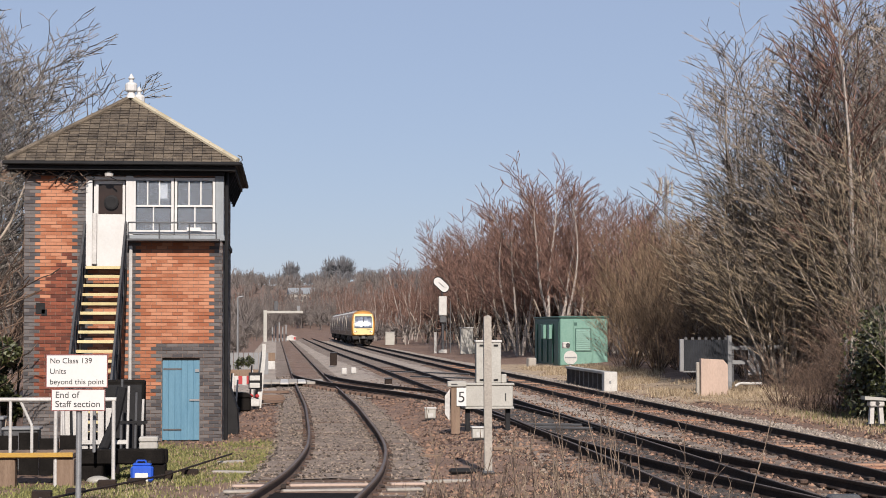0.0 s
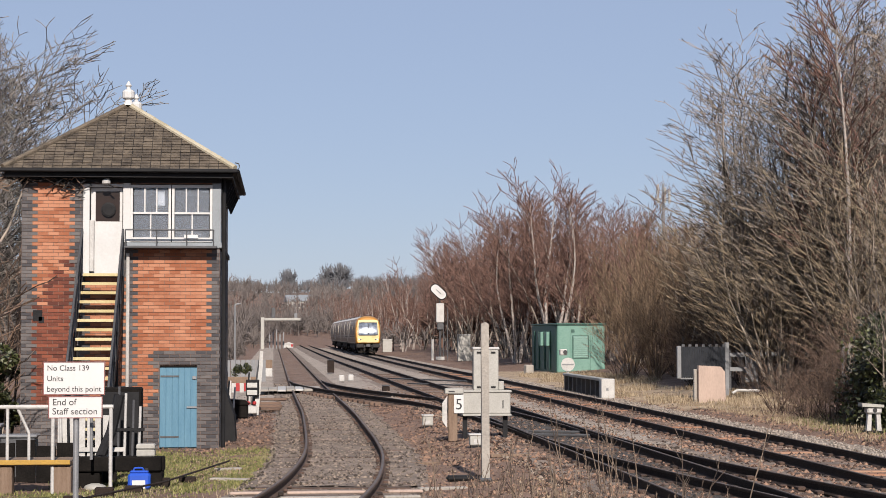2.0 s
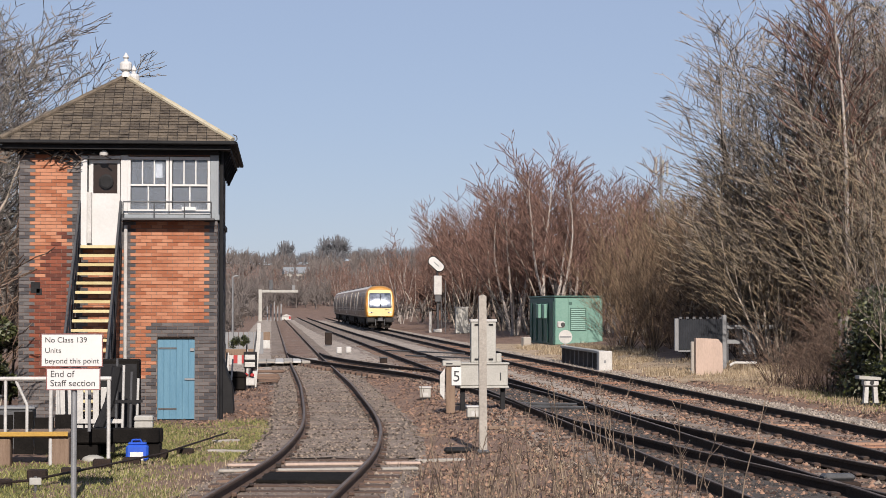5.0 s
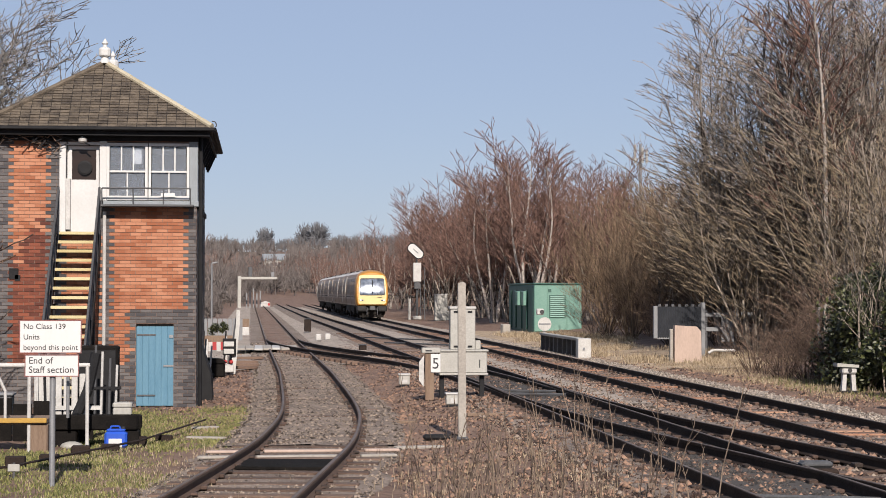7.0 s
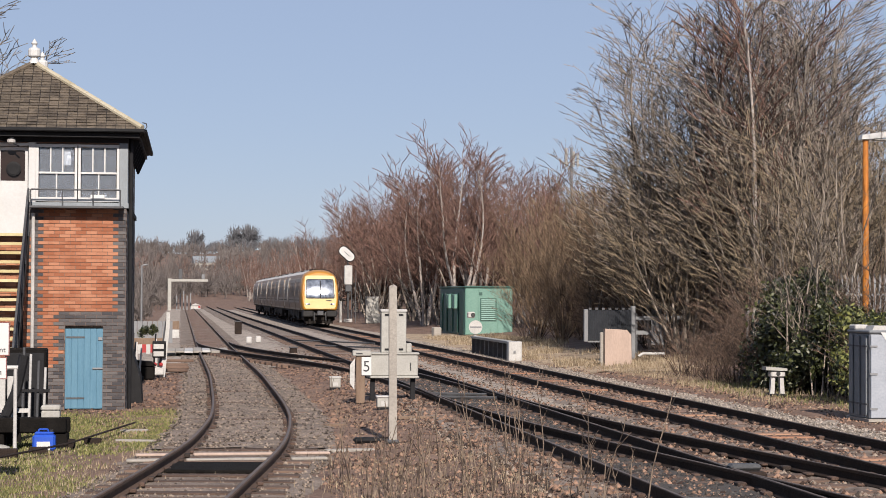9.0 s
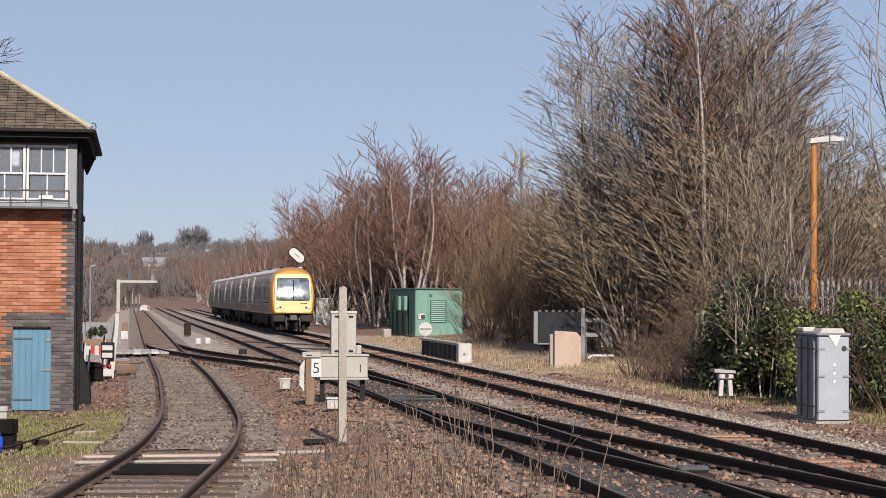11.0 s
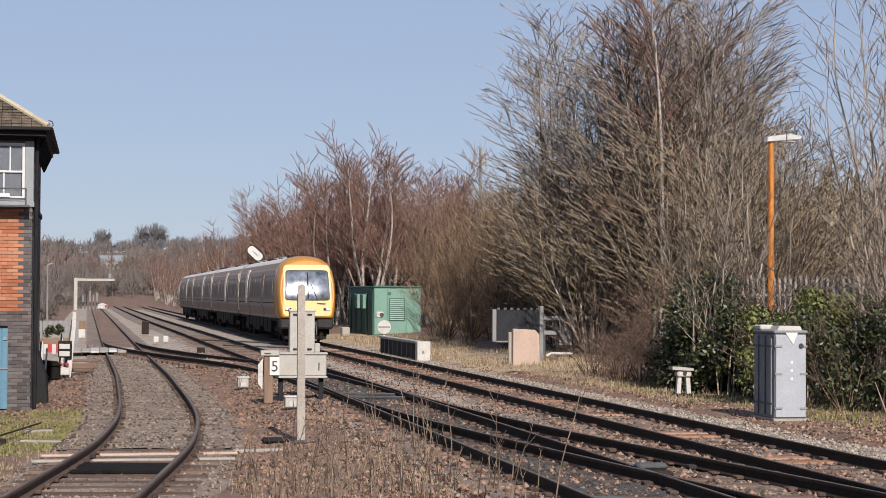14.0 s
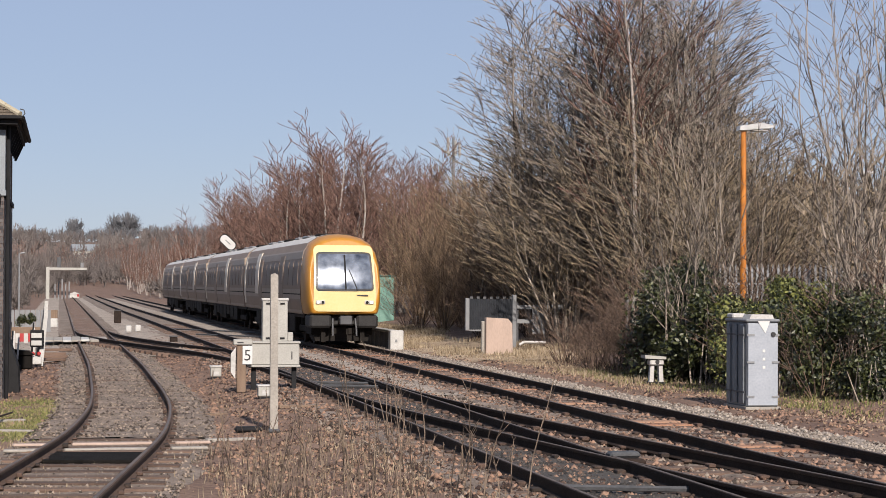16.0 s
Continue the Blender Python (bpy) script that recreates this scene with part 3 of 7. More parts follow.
# point blades, stretcher rods and a rail joint box
rod = thing("point_rodding", "dark steel stretcher bars across the point blades", "point rodding", 0, 0, 0)
for (x0, y0, x1, y1) in ((5.3, 42.6, 6.85, 42.0), (5.3, 44.0, 6.85, 43.4), (5.05, 97, 8.6, 90), (5.6, 86.5, 9.3, 80.5), (5.3, 20.9, 7.2, 20.3)):
    part("stretcher_bar", M().tube((x0, y0, -0.10), (x1, y1, -0.10), 0.035, n=6), DARK_GREY, rod)
pm = thing("point_machine", "low dark metal point machine beside the line", "point machine", 6.95, 23.6, -0.19)
part("case", M().box(-0.22, 0.22, -0.3, 0.3, 0, 0.16, 0.03), RUST, pm)
part("cover", M().box(-0.2, 0.2, -0.12, 0.12, 0.16, 0.24, 0.03), DARK_GREY, pm)


# ---- a boarded foot crossing where the crossover leaves the siding ----
fc = thing("foot_crossing", "worn white edged timber boards crossing the siding", "crossing", 0, 0, -0.2)
r = random.Random(3)
for i in range(7):
    x = -0.95 + i * 0.36
    part("board", M().box(x, x + 0.34, 78.5 + r.uniform(-0.5, 0.5), 82.5 + r.uniform(-0.8, 0.8), 0, 0.07 + r.uniform(0, 0.03), 0.015), OLD_WHITE if i in (2, 4) else PALE_CONCRETE, fc)
for i, (x, y, w) in enumerate(((-0.9, 66, 1.3), (-0.85, 63.5, 1.2), (-0.7, 70, 1.1), (-0.9, 61, 1.0))):
    piece("sleeper", sleeper_pale_me, fc, x + 0.2, y, 0.02, 4)

# timber baulks across the siding, close to the point ends
for i, (y, mat, lab) in enumerate(((29.9, CONCRETE, "pinkish weathered timber baulk lying across the siding"), (28.9, PALE_CONCRETE, "pale worn timber baulk lying across the siding"))):
    x = float(line_x(SIDING, y))
    bk = thing("timber_baulk", lab, "timber baulk", x, y, -0.33, 4, "baulks across the siding")
    for a, b in ((-1.5, -0.92), (-0.62, 0.62), (0.95, 1.5)):
        part("plank", M().box(a, b, -0.09, 0.09, 0, 0.045, 0.015), mat, bk)
pit = thing("pit_board", "black oily board between the siding rails", "board", float(line_x(SIDING, 27.4)), 27.4, -0.325, -8)
part("plank", M().box(-0.66, 0.66, -0.55, 0.75, 0, 0.05, 0.01), BLACK_TIMBER, pit)


# ---- the signal box ----
BX0, BX1, BY0, BY1, BZ = -5.68, -1.40, 42.30, 48.4, -0.36
box = thing("signal_box", "two storey red brick signal box with slate hipped roof", "signal box")


def holes_cut(x0, x1, z0, z1, holes):
    """The wall's rectangle as strips round the holes."""
    xs = sorted({x0, x1, *[h[0] for h in holes], *[h[1] for h in holes]})
    out = []
    for a, b in zip(xs, xs[1:]):
        mid = (a + b) / 2
        cut = sorted((h[2], h[3]) for h in holes if h[0] <= mid <= h[1])
        z = z0
        for lo, hi in cut:
            if lo > z:
                out.append((a, b, z, lo))
            z = max(z, hi)
        if z < z1:
            out.append((a, b, z, z1))
    return out


FRONT_HOLES = [(-4.32, -3.50, 3.45, 5.36), (-3.40, -1.40, 4.14, 5.42), (-2.69, -1.88, BZ, 1.46)]
wall = part("wall", M().box(BX0, BX0 + 0.33, BY0 + 0.33, BY1, BZ, 5.62), MORTAR, box, "red brick wall with blue brick corners and plinth")
for a, b, lo, hi in holes_cut(BX0, BX1, BZ, 5.62, FRONT_HOLES):
    part("wall_section", M().box(a, b, BY0, BY0 + 0.33, lo, hi), MORTAR, box)
part("wall_section", M().box(BX0 + 0.33, BX1, BY1 - 0.33, BY1, BZ, 5.62), MORTAR, box)
part("wall_section", M().box(BX1 - 0.33, BX1, BY0 + 0.33, BY1 - 0.33, BZ, 4.05), MORTAR, box)
part("floor_slab", M().box(BX0 + 0.33, BX1 - 0.33, BY0 + 0.33, BY1 - 0.33, 3.3, 3.44), TIMBER, box)
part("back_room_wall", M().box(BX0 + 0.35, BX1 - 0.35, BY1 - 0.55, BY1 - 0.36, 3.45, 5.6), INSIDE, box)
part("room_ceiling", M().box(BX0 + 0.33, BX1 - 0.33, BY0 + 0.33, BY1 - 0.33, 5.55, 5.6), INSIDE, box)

# bricks: courses of stretchers with blue quoins, plinth and door surround
COURSE, LENGTH = 0.0762, 0.2285
red, blue, dark_red = M(), M(), M()
red_one = {w: M().box(-w / 2 + 0.005, w / 2 - 0.005, -0.013, 0.03, 0.005, COURSE - 0.005, 0.004).mesh("brick", BRICK_ONE) for w in (LENGTH, LENGTH / 2)}
blue_one = {w: M().box(-w / 2 + 0.005, w / 2 - 0.005, -0.014, 0.03, 0.005, COURSE - 0.005, 0.004).mesh("brick", BLUE_ONE) for w in (LENGTH, LENGTH / 2)}
rb = random.Random(8)
count = 0
for row in range(int((5.58 - BZ) / COURSE)):
    z = BZ + row * COURSE
    x = BX0 - (LENGTH / 2 if row % 2 else 0)
    while x < BX1 - 0.01:
        a, b = max(x, BX0), min(x + LENGTH, BX1)
        x += LENGTH
        if b - a < 0.05:
            continue
        mid = (a + b) / 2
        for h in FRONT_HOLES:
            if h[2] - 0.03 < z + COURSE / 2 < h[3] + 0.03:
                if h[0] <= mid <= h[1]:
                    a, b = (a, h[0]) if h[0] - a > b - h[1] else (h[1], b)
                elif a < h[0] < b:
                    b = h[0]
                elif a < h[1] < b:
                    a = h[1]
        if b - a < 0.05:
            continue
        mid = (a + b) / 2
        jag = 0.10 if row % 2 else 0.0
        big = 0.13 if row % 6 < 3 else 0.0
        is_blue = (z < 0.52 or mid < BX0 + 0.23 + jag or mid > BX1 - 0.20 - jag or -4.32 - 0.12 - jag < mid < -4.30
                   or (-3.45 < mid < -3.28 + jag and z < 4.2) or (-2.69 - 0.10 - big < mid < -1.88 + 0.14 + big and z < 1.70)
                   or (-2.9 < mid and 1.46 < z < 1.74) or (mid > -1.9 and z < 1.74))
        w = b - a
        near = mid > -3.2 and z < 1.75 and (abs(w - LENGTH) < 0.01 or abs(w - LENGTH / 2) < 0.01)
        if near and count < 300:
            key = LENGTH if abs(w - LENGTH) < 0.01 else LENGTH / 2
            piece("brick", (blue_one if is_blue else red_one)[key], wall, mid, BY0 + rb.uniform(-0.003, 0.002), z)
            count += 1
        else:
            o = rb.uniform(-0.004, 0.003)
            # lower bricks left of the stairs get a darker red, with a ragged edge
            darker = mid < -4.2 and z + 0.5 * math.sin(mid * 3.1) + rb.uniform(-0.35, 0.35) < 3.1
            (blue if is_blue else dark_red if darker else red).box(a + 0.005, b - 0.005, BY0 - 0.013 + o, BY0 + 0.03, z + 0.005, z + COURSE - 0.005)
part("red_brickwork", red, BRICK, wall, "courses of weathered red bricks", kind="stuff")
part("blue_brickwork", blue, BLUE_BRICK, wall, "dark blue engineering bricks", kind="stuff")
part("sooty_brickwork", dark_red, BRICK_DARK_RED, wall, "darker red bricks beside the stairs", kind="stuff")
# trackside wall, every brick in the dark blue
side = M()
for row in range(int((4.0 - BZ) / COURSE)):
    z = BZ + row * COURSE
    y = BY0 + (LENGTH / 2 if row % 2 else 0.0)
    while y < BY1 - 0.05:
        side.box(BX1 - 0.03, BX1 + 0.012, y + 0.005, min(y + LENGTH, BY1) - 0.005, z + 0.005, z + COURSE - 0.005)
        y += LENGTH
part("side_brickwork", side, BLUE_BRICK, wall, "dark blue bricks of the trackside wall", kind="stuff")

# upper windows: three sashes to the front, more along the trackside
part("window_beam", M().box(-3.42, BX1 + 0.05, BY0 - 0.05, BY0 + 0.2, 4.02, 4.14, 0.01), BLUE_GREY, box)
part("head_beam", M().box(BX0, BX1 + 0.04, BY0 - 0.06, BY0 + 0.2, 5.44, 5.66, 0.01), DARK, box)


def sash(x0, x1, z0, z1, y, bars, low_split, parent):
    """A timber sash with glazing bars and glass panes in the x-z plane."""
    w = part("window", M().surround(x0, x1, z0, z1, y - 0.05, y + 0.05, 0.055, 0.06, 0.09), WHITE, parent, "white painted timber sash window")
    mid = z0 + (z1 - z0) * 0.50
    part("meeting_rail", M().box(x0 + 0.055, x1 - 0.055, y - 0.045, y + 0.03, mid - 0.022, mid + 0.022, 0.005), WHITE, w)
    for i in range(1, bars):
        xb = x0 + 0.055 + (x1 - x0 - 0.11) * i / bars
        part("glazing_bar", M().box(xb - 0.014, xb + 0.014, y - 0.035, y + 0.02, mid + 0.022, z1 - 0.06), WHITE, w)
    for i in range(1, low_split):
        xb = x0 + 0.055 + (x1 - x0 - 0.11) * i / low_split
        part("glazing_bar", M().box(xb - 0.014, xb + 0.014, y - 0.035, y + 0.02, z0 + 0.09, mid - 0.022), WHITE, w)
    for lo, hi, nb in ((z0 + 0.09, mid - 0.022, low_split), (mid + 0.022, z1 - 0.06, bars)):
        for i in range(nb):
            a = x0 + 0.055 + (x1 - x0 - 0.11) * i / nb
            b = x0 + 0.055 + (x1 - x0 - 0.11) * (i + 1) / nb
            p = part("pane", M().box(a + 0.015, b - 0.015, y - 0.004, y + 0.004, lo, hi), GLASS, w)
            p.visible_shadow = False
    return w


sash(-3.34, -2.46, 4.16, 5.40, BY0 + 0.02, 3, 2, box)
sash(-2.44, -1.56, 4.16, 5.40, BY0 + 0.02, 3, 2, box)
part("corner_post", M().box(-1.56, BX1 + 0.03, BY0 - 0.03, BY0 + 0.16, 4.02, 5.5, 0.01), BLUE_GREY, box)
part("jamb", M().box(-3.50, -3.34, BY0 - 0.03, BY0 + 0.1, 4.14, 5.44, 0.008), WHITE, box)
part("notice", M().box(-2.78, -2.60, BY0 + 0.07, BY0 + 0.075, 4.95, 5.30), SIGN, box, "white paper notice inside the pane")
part("notice", M().box(-2.17, -1.87, BY0 - 0.06, BY0 - 0.055, 4.22, 4.31), SIGN, box, "small white plate on the sash")
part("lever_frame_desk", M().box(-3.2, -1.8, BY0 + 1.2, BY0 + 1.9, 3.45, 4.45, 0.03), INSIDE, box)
# trackside glazing
for i in range(5):
    y0 = BY0 + 0.2 + i * 1.12
    w = part("window", M().surround(y0, y0 + 1.06, 4.1, 5.45, BX1 - 0.12, BX1 - 0.02, 0.06, 0.07, 0.10, "x"), WHITE, box, "white framed trackside window")
    part("meeting_rail", M().box(BX1 - 0.10, BX1 - 0.03, y0 + 0.06, y0 + 1.0, 4.75, 4.79), WHITE, w)
    for k in (1, 2):
        part("glazing_bar", M().box(BX1 - 0.09, BX1 - 0.04, y0 + k * 0.353 - 0.012, y0 + k * 0.353 + 0.012, 4.2, 5.38), WHITE, w)
    part("pane", M().box(BX1 - 0.075, BX1 - 0.067, y0 + 0.06, y0 + 1.0, 4.2, 5.38), GLASS, w).visible_shadow = False
part("side_beam", M().box(BX1 - 0.2, BX1 + 0.05, BY0 + 0.16, BY1, 3.98, 4.1, 0.01), DARK, box)
part("side_head_beam", M().box(BX1 - 0.2, BX1 + 0.04, BY0 + 0.2, BY1, 5.45, 5.66, 0.01), DARK, box)
part("drain_pipe", M().tube((BX1 + 0.09, BY0 + 0.12, BZ), (BX1 + 0.09, BY0 + 0.12, 5.6), 0.045), DARK, box)
part("drain_pipe", M().tube((-3.38, BY0 - 0.08, BZ), (-3.38, BY0 - 0.08, 3.9), 0.04), OLD_WHITE, box, "weathered white drain pipe")

# upper door at the head of the stairs
d = part("door", M().box(-4.20, -3.52, BY0 + 0.08, BY0 + 0.13, 3.46, 4.60, 0.004).box(-4.20, -4.10, BY0 + 0.08, BY0 + 0.13, 4.60, 5.34, 0.004)
         .box(-3.58, -3.52, BY0 + 0.08, BY0 + 0.13, 4.60, 5.34, 0.004).box(-4.10, -3.58, BY0 + 0.08, BY0 + 0.13, 5.26, 5.34, 0.004), WHITE, box, "white half glazed door")
part("door_pane", M().box(-4.10, -3.58, BY0 + 0.10, BY0 + 0.108, 4.60, 5.26), DARK_PANE, d, "dark glass of the upper door")
part("door_handle", M().tube((-4.16, BY0 + 0.05, 4.45), (-4.16, BY0 + 0.05, 4.62), 0.012), DARK_GREY, d)
part("wreath", M().lathe([(0.13, 0.0), (0.16, 0.02), (0.16, 0.04), (0.12, 0.05)], 0, 0, 0, 14), DARK, d, "dark round emblem in the pane").matrix_basis = pose(-3.82, BY0 + 0.085, 4.86, 90)
part("door_frame", M().box(-4.36, -4.22, BY0 - 0.04, BY0 + 0.14, 3.45, 5.42, 0.008).box(-4.22, -3.50, BY0 - 0.04, BY0 + 0.14, 5.35, 5.42, 0.006), WHITE, box)
part("shutter_strip", M().box(-4.22, -4.12, BY0 - 0.06, BY0 + 0.06, 3.5, 4.62, 0.01), OLD_WHITE, box)
part("outdoor_lamp", M().lathe([(0.03, 0), (0.09, 0.03), (0.10, 0.09), (0.04, 0.14)], -3.85, BY0 - 0.2, 5.38), OLD_WHITE, box, "white bulkhead lamp under the eave")

# blue store door
d = part("lower_door", M().box(-2.69, -1.88, BY0 + 0.06, BY0 + 0.11, BZ + 0.02, 1.42, 0.005), DOOR_BLUE, box, "faded blue boarded door with strap hinges")
for i in range(6):
    x = -2.685 + i * 0.1345
    part("board", M().box(x + 0.003, x + 0.1315, BY0 + 0.045, BY0 + 0.062, BZ + 0.03, 1.41, 0.004), DOOR_BLUE, d)
for z in (-0.12, 1.20):
    part("hinge", M().box(-2.67, -2.27, BY0 + 0.032, BY0 + 0.044, z, z + 0.035), DARK_GREY, d)
part("hasp", M().box(-2.10, -1.86, BY0 + 0.02, BY0 + 0.04, 0.52, 0.56, 0.005), GALV, d)
part("lock_plate", M().box(-1.98, -1.89, BY0 + 0.02, BY0 + 0.04, 1.15, 1.22, 0.005), GALV, d)
part("door_head", M().box(-2.70, -1.87, BY0 + 0.02, BY0 + 0.14, 1.42, 1.47), BLACK_TIMBER, box)
part("wall_stain", M().box(-5.42, -5.22, BY0 - 0.03, BY0 - 0.014, 2.42, 2.66, 0.004).box(-5.30, -5.18, BY0 - 0.03, BY0 - 0.014, 2.38, 2.52, 0.004), DARK, box, "small dark iron plate on the brickwork")

# roof: a hipped timber deck under slates
EX0, EX1, EY0, EY1, EZ = BX0 - 0.36, BX1 + 0.34, BY0 - 0.42, BY1 + 0.42, 5.70
RX, RZ = (EX0 + EX1) / 2, 7.34
RY0, RY1 = EY0 + 2.30, EY1 - 2.30
roof = part("roof", M().add([(EX0, EY0, EZ), (EX1, EY0, EZ), (EX1, EY1, EZ), (EX0, EY1, EZ), (RX, RY0, RZ), (RX, RY1, RZ),
                            (EX0, EY0, EZ - 0.06), (EX1, EY0, EZ - 0.06), (EX1, EY1, EZ - 0.06), (EX0, EY1, EZ - 0.06)],
                           [(0, 1, 4), (1, 2, 5, 4), (2, 3, 5), (3, 0, 4, 5), (6, 7, 1, 0), (7, 8, 2, 1), (8, 9, 3, 2), (9, 6, 0, 3), (9, 8, 7, 6)]), DARK, box, "slate hipped roof")


def slates(tri, rows, w, single):
    """Overlapping slates laid in rows up a slope from its eave (a, b) to its ridge (c, d)."""
    a, b, c, d = [Vector(p) for p in tri]
    nrm = (b - a).cross(d - a).normalized()
    if nrm.z < 0:
        nrm = -nrm
    joined, r = M(), random.Random(int(w * 1000 + rows))
    along = (b - a).normalized()
    up = nrm.cross(along)
    for k in range(rows):
        t0, t1 = k / rows, min((k + 1.35) / rows, 1.0)
        p0, p1 = a.lerp(c, t0), b.lerp(d, t0)
        q0 = a.lerp(c, t1)
        rise = (q0 - p0).dot(up)
        length = (p1 - p0).length
        s = -(w / 2 if k % 2 else 0)
        left1, right1 = (a.lerp(c, t1) - p0).dot(along), (b.lerp(d, t1) - p0).dot(along)
        while s < length - 0.02:
            e0, e1 = max(s, 0.0) + 0.006, min(s + w, length) - 0.006
            s += w
            if e1 - e0 < 0.05:
                continue
            f0, f1 = max(e0, left1), min(e1, right1)
            if f1 < f0:
                f0 = f1 = min(max((e0 + e1) / 2, left1), right1)
            lift = 0.035 + r.uniform(-0.006, 0.008)
            pts = [p0 + along * e0 + nrm * lift, p0 + along * e1 + nrm * lift, p0 + along * f1 + up * rise + nrm * 0.012, p0 + along * f0 + up * rise + nrm * 0.012]
            low = [p - nrm * 0.012 for p in pts]
            fc = [(0, 1, 2, 3), (7, 6, 5, 4), (0, 4, 5, 1), (1, 5, 6, 2), (2, 6, 7, 3), (3, 7, 4, 0)]
            if single:
                part("slate", M().add(pts + low, fc), SLATE, roof)
            else:
                joined.add(pts + low, fc)
    if not single:
        part("slate_rows", joined, SLATE_JOINED, roof, kind="stuff")


P = {"fl": (EX0, EY0, EZ), "fr": (EX1, EY0, EZ), "br": (EX1, EY1, EZ), "bl": (EX0, EY1, EZ), "r0": (RX, RY0, RZ), "r1": (RX, RY1, RZ)}
slates((P["fl"], P["fr"], P["r0"], P["r0"]), 24, 0.21, True)
slates((P["fr"], P["br"], P["r0"], P["r1"]), 15, 0.27, False)
slates((P["bl"], P["fl"], P["r1"], P["r0"]), 15, 0.27, False)
for a, b, mat in ((P["fr"], P["r0"], HIP), (P["fl"], P["r0"], SLATE), (P["r0"], P["r1"], HIP), (P["br"], P["r1"], HIP)):
    a, b = Vector(a) + Vector((0, 0, 0.05)), Vector(b) + Vector((0, 0, 0.05))
    n = int((b - a).length / 0.42)
    for i in range(n):
        part("hip_tile", M().tube(a.lerp(b, i / n), a.lerp(b, (i + 1.06) / n), 0.062, 0.056, 8), mat, roof)
for y, s in ((RY0, 1.0), (RY1, 1.0)):
    part("finial", M().lathe([(0.15, 0), (0.11, 0.05), (0.075, 0.13), (0.135, 0.17), (0.14, 0.19), (0.14, 0.31), (0.12, 0.35), (0.05, 0.38), (0.045, 0.42), (0.075, 0.46), (0.04, 0.52), (0.01, 0.57)], RX, y, RZ + 0.02), WHITE, roof, "white painted turned finial")
part("ridge_cresting", M().box(RX - 0.05, RX + 0.05, RY0 + 0.2, RY0 + 0.5, RZ + 0.05, RZ + 0.22, 0.03), OLD_WHITE, roof)
part("gutter", M().box(EX0 - 0.06, EX1 + 0.06, EY0 - 0.10, EY0, EZ - 0.06, EZ + 0.02, 0.02).box(EX1, EX1 + 0.10, EY0, EY1, EZ - 0.06, EZ + 0.02, 0.02), DARK, roof, "black iron gutter")
part("soffit", M().box(EX0 + 0.05, EX1 - 0.05, EY0 + 0.05, BY0 - 0.014, EZ - 0.16, EZ - 0.07).box(BX1 + 0.04, EX1 - 0.05, BY0, EY1 - 0.1, EZ - 0.16, EZ - 0.07), DARK, roof)
for i in range(7):
    y = BY0 + 0.3 + i * 0.95
    part("eave_bracket", M().prism([(BX1 + 0.05, 5.15), (BX1 + 0.10, 5.15), (EX1 - 0.08, 5.50), (EX1 - 0.08, 5.54), (BX1 + 0.05, 5.54)], y, y + 0.07), DARK, roof)
part("gutter_hook", M().pipe([(EX1 + 0.04, EY0 - 0.05, EZ), (EX1 + 0.10, EY0 - 0.05, EZ + 0.06), (EX1 + 0.08, EY0 - 0.05, EZ + 0.14), (EX1 + 0.0, EY0 - 0.05, EZ + 0.16)], 0.012), DARK_GREY, roof)

# window-cleaning rail in front of the sashes
rail = part("balcony_rail", M().tube((-3.42, BY0 - 0.35, 4.40), (-1.52, BY0 - 0.35, 4.40), 0.018), DARK_GREY, box)
for x in (-3.42, -2.75, -2.1, -1.52):
    part("upright", M().tube((x, BY0 - 0.35, 4.05), (x, BY0 - 0.35, 4.40), 0.014), DARK_GREY, rail)
part("walkway", M().box(-3.45, -1.45, BY0 - 0.40, BY0 - 0.051, 4.0, 4.05, 0.01), DARK_GREY, box)

# outside stairs, coming down towards the camera
stairs = thing("outside_stairs", "steep timber stairs with yellow edged treads and dark rails", "stairs")
NSTEP, RISE, GO = 19, 0.199, 0.198
SX0, SX1 = -4.34, -3.52
for i in range(NSTEP):
    z, y = 3.45 - i * RISE, BY0 - 0.05 - i * GO
    t = part("tread", M().box(SX0, SX1, y - 0.24, y, z - 0.045, z, 0.008), TIMBER if i % 4 == 3 else GREY, stairs)
    part("nosing", M().box(SX0 + 0.01, SX1 - 0.01, y - 0.253, y - 0.241, z - 0.06, z + 0.004, 0.004), YELLOW_TREAD, t)
for x in (SX0 - 0.06, SX1):
    a = M()
    p0, p1 = (BY0 - 0.02, 3.42), (BY0 - 0.02 - NSTEP * GO, 3.42 - NSTEP * RISE)
    a.prism([(p0[0], p0[1] - 0.25), (p0[0], p0[1] + 0.08), (p1[0], p1[1] + 0.08), (p1[0], p1[1] - 0.12)], x, x + 0.06, "x")
    part("stringer", a, DARK, stairs)
    hr = part("handrail", M().pipe([(x + 0.03, BY0 - 0.1, 4.42), (x + 0.03, p1[0], p1[1] + 1.0)], 0.026, 8), DARK_GREY, stairs)
    part("handrail", M().pipe([(x + 0.03, BY0 - 0.1, 3.95), (x + 0.03, p1[0], p1[1] + 0.55)], 0.018, 6), DARK_GREY, stairs)
    for k in range(7):
        y, z = BY0 - 0.1 - k * 0.61, 3.42 - k * 0.613
        part("baluster", M().tube((x + 0.03, y, max(z - 0.05, BZ)), (x + 0.03, y, z + 1.0), 0.022), DARK_GREY, stairs)
for y in (BY0 - 1.3, BY0 - 2.6):
    for x in (SX0, SX1):
        part("support_post", M().box(x - 0.05, x + 0.05, y - 0.05, y + 0.05, ground_at(x, y), 3.3 - (BY0 - y) - 0.1, 0.01), DARK, stairs)

